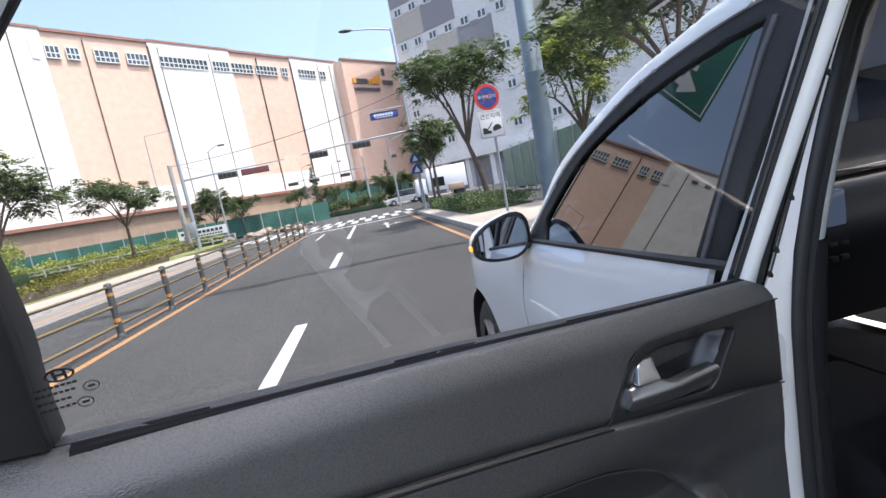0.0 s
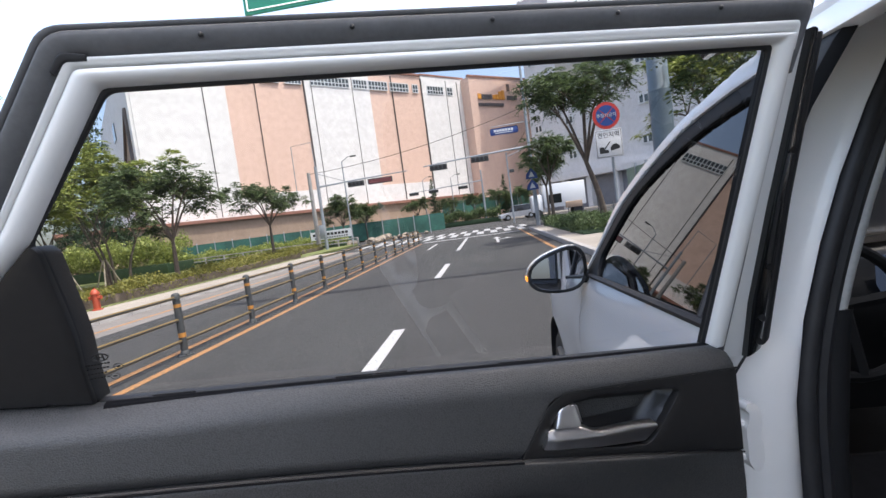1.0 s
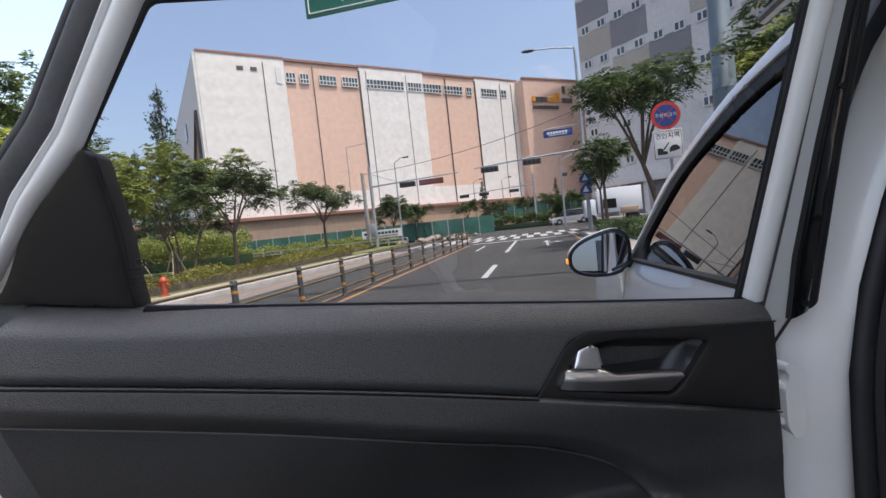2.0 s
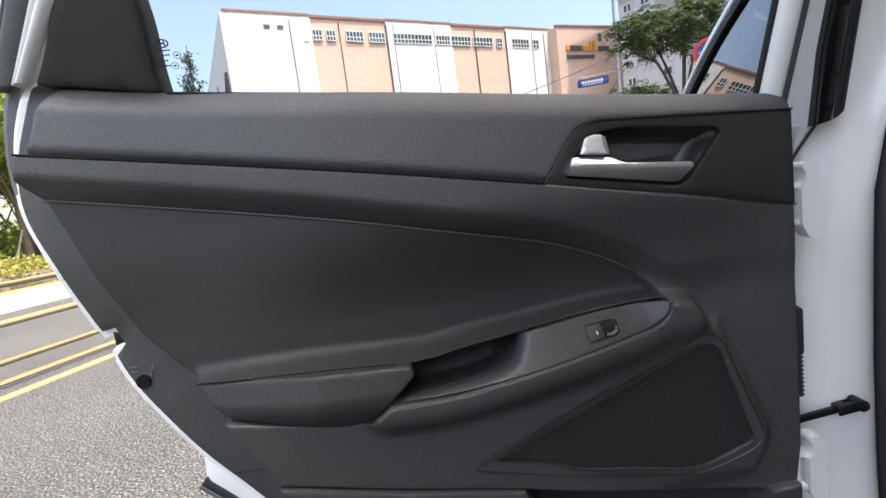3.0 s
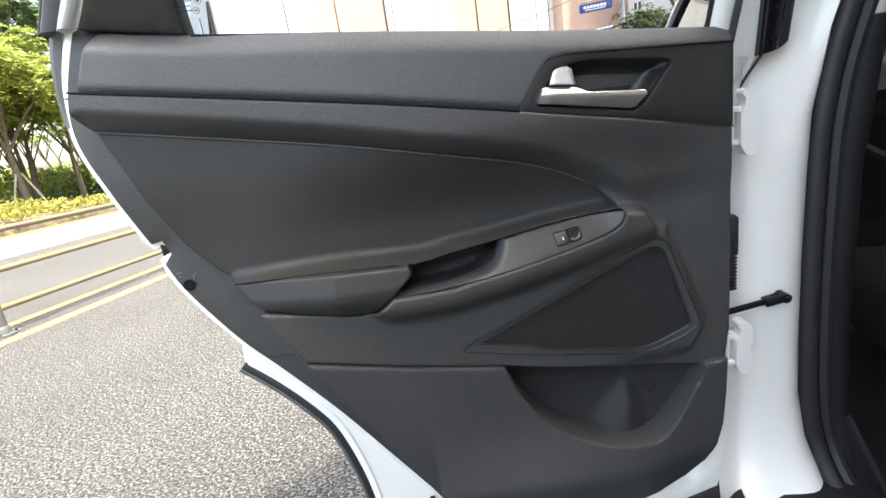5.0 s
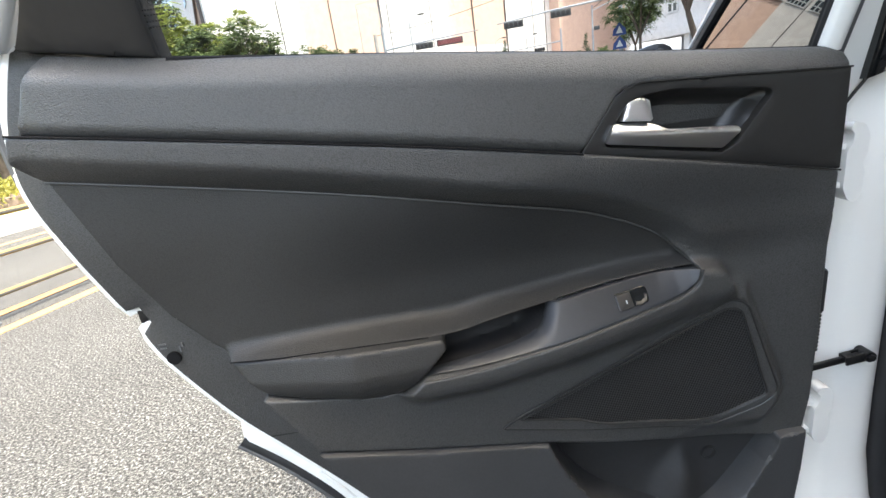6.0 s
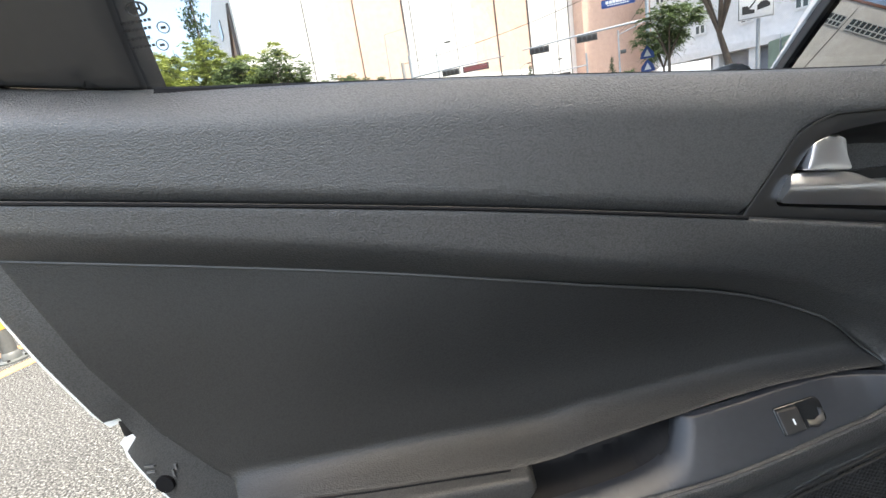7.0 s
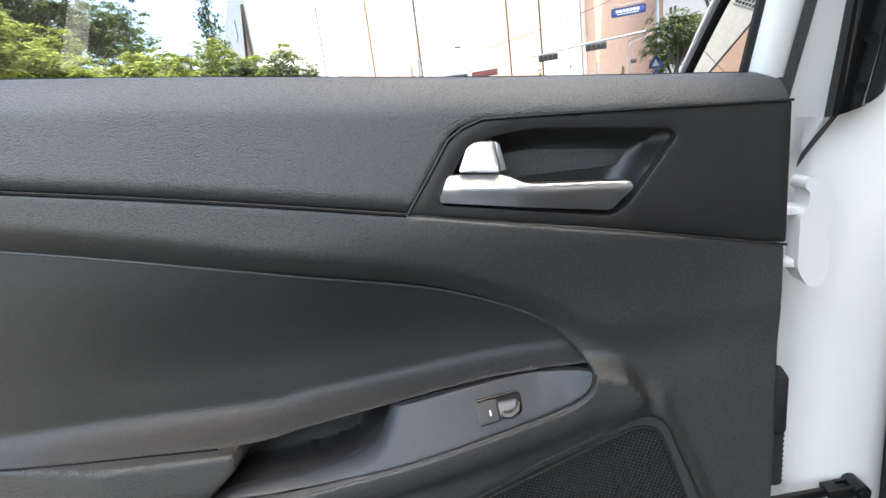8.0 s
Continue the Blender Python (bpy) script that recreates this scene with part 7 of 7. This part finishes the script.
part("window", box(5.9, 7.1, 45.97, 46.02, 1.3, 2.2), GLOSSB, tr, smooth=False)
for x in (4.8, 8.6):
    for y in (46.15, 48.05):
        wb = bmesh.new()
        bmesh.ops.create_cone(wb, cap_ends=True, segments=20, radius1=0.42, radius2=0.42, depth=0.25, matrix=pose(x, y, 0.42, 90, 0, 0))
        part("wheel", wb, RUBBER, tr)
MESHG = Mat("green_mesh", (0.16, 0.26, 0.20), 0.5).varied((0.16, 0.26, 0.20), 0.15, 1.5, 12).m
nf = empty("screen_fence", None, label="tall translucent green screen fence on steel posts", category="fence")
for k in range(9):
    y = 15 + k * 2.0
    part("panel", box(9.6, 9.64, y + 0.05, y + 1.95, 0.3, 3.0), MESHG, nf, smooth=False)
    part("post", box(9.55, 9.69, y - 0.05, y + 0.05, 0.06, 3.2), GALV, nf, smooth=False)
for k in range(9):
    ob = part("bollard", tube([(0, 0, 0.1), (0, 0, 0.85), (0, 0, 0.9)], [0.05, 0.05, 0.02], 10), POSTM, None)
    ob.location = (4.4 + k * 1.3, 42.2, -0.1)
    tagged(ob, "dark slim pavement bollard by the crossing", "bollard", "bollards")
hyd = empty("fire_hydrant", pose(-11.0, 10.9, 0.14), label="small red fire hydrant beside the hedge", category="hydrant")
REDP = Mat("weathered_red_paint", (0.42, 0.07, 0.03), 0.5).varied((0.42, 0.07, 0.03), 0.15, 6, 60).m
part("barrel", loft([[(r * math.cos(a), r * math.sin(a), z) for a in np.linspace(0, 2 * math.pi, 17)[:-1]] for r, z in
                     ((0.13, 0.0), (0.13, 0.03), (0.085, 0.04), (0.085, 0.42), (0.115, 0.43), (0.115, 0.46), (0.095, 0.50), (0.06, 0.555), (0.025, 0.57), (0.025, 0.60), (0.001, 0.605))], True), REDP, hyd)
for s_ in (-1, 1):
    part("outlet", tube([(s_ * 0.07, 0, 0.34), (s_ * 0.13, 0, 0.34), (s_ * 0.13, 0, 0.34), (s_ * 0.165, 0, 0.34)], [0.045, 0.045, 0.058, 0.055], 12), REDP, hyd)
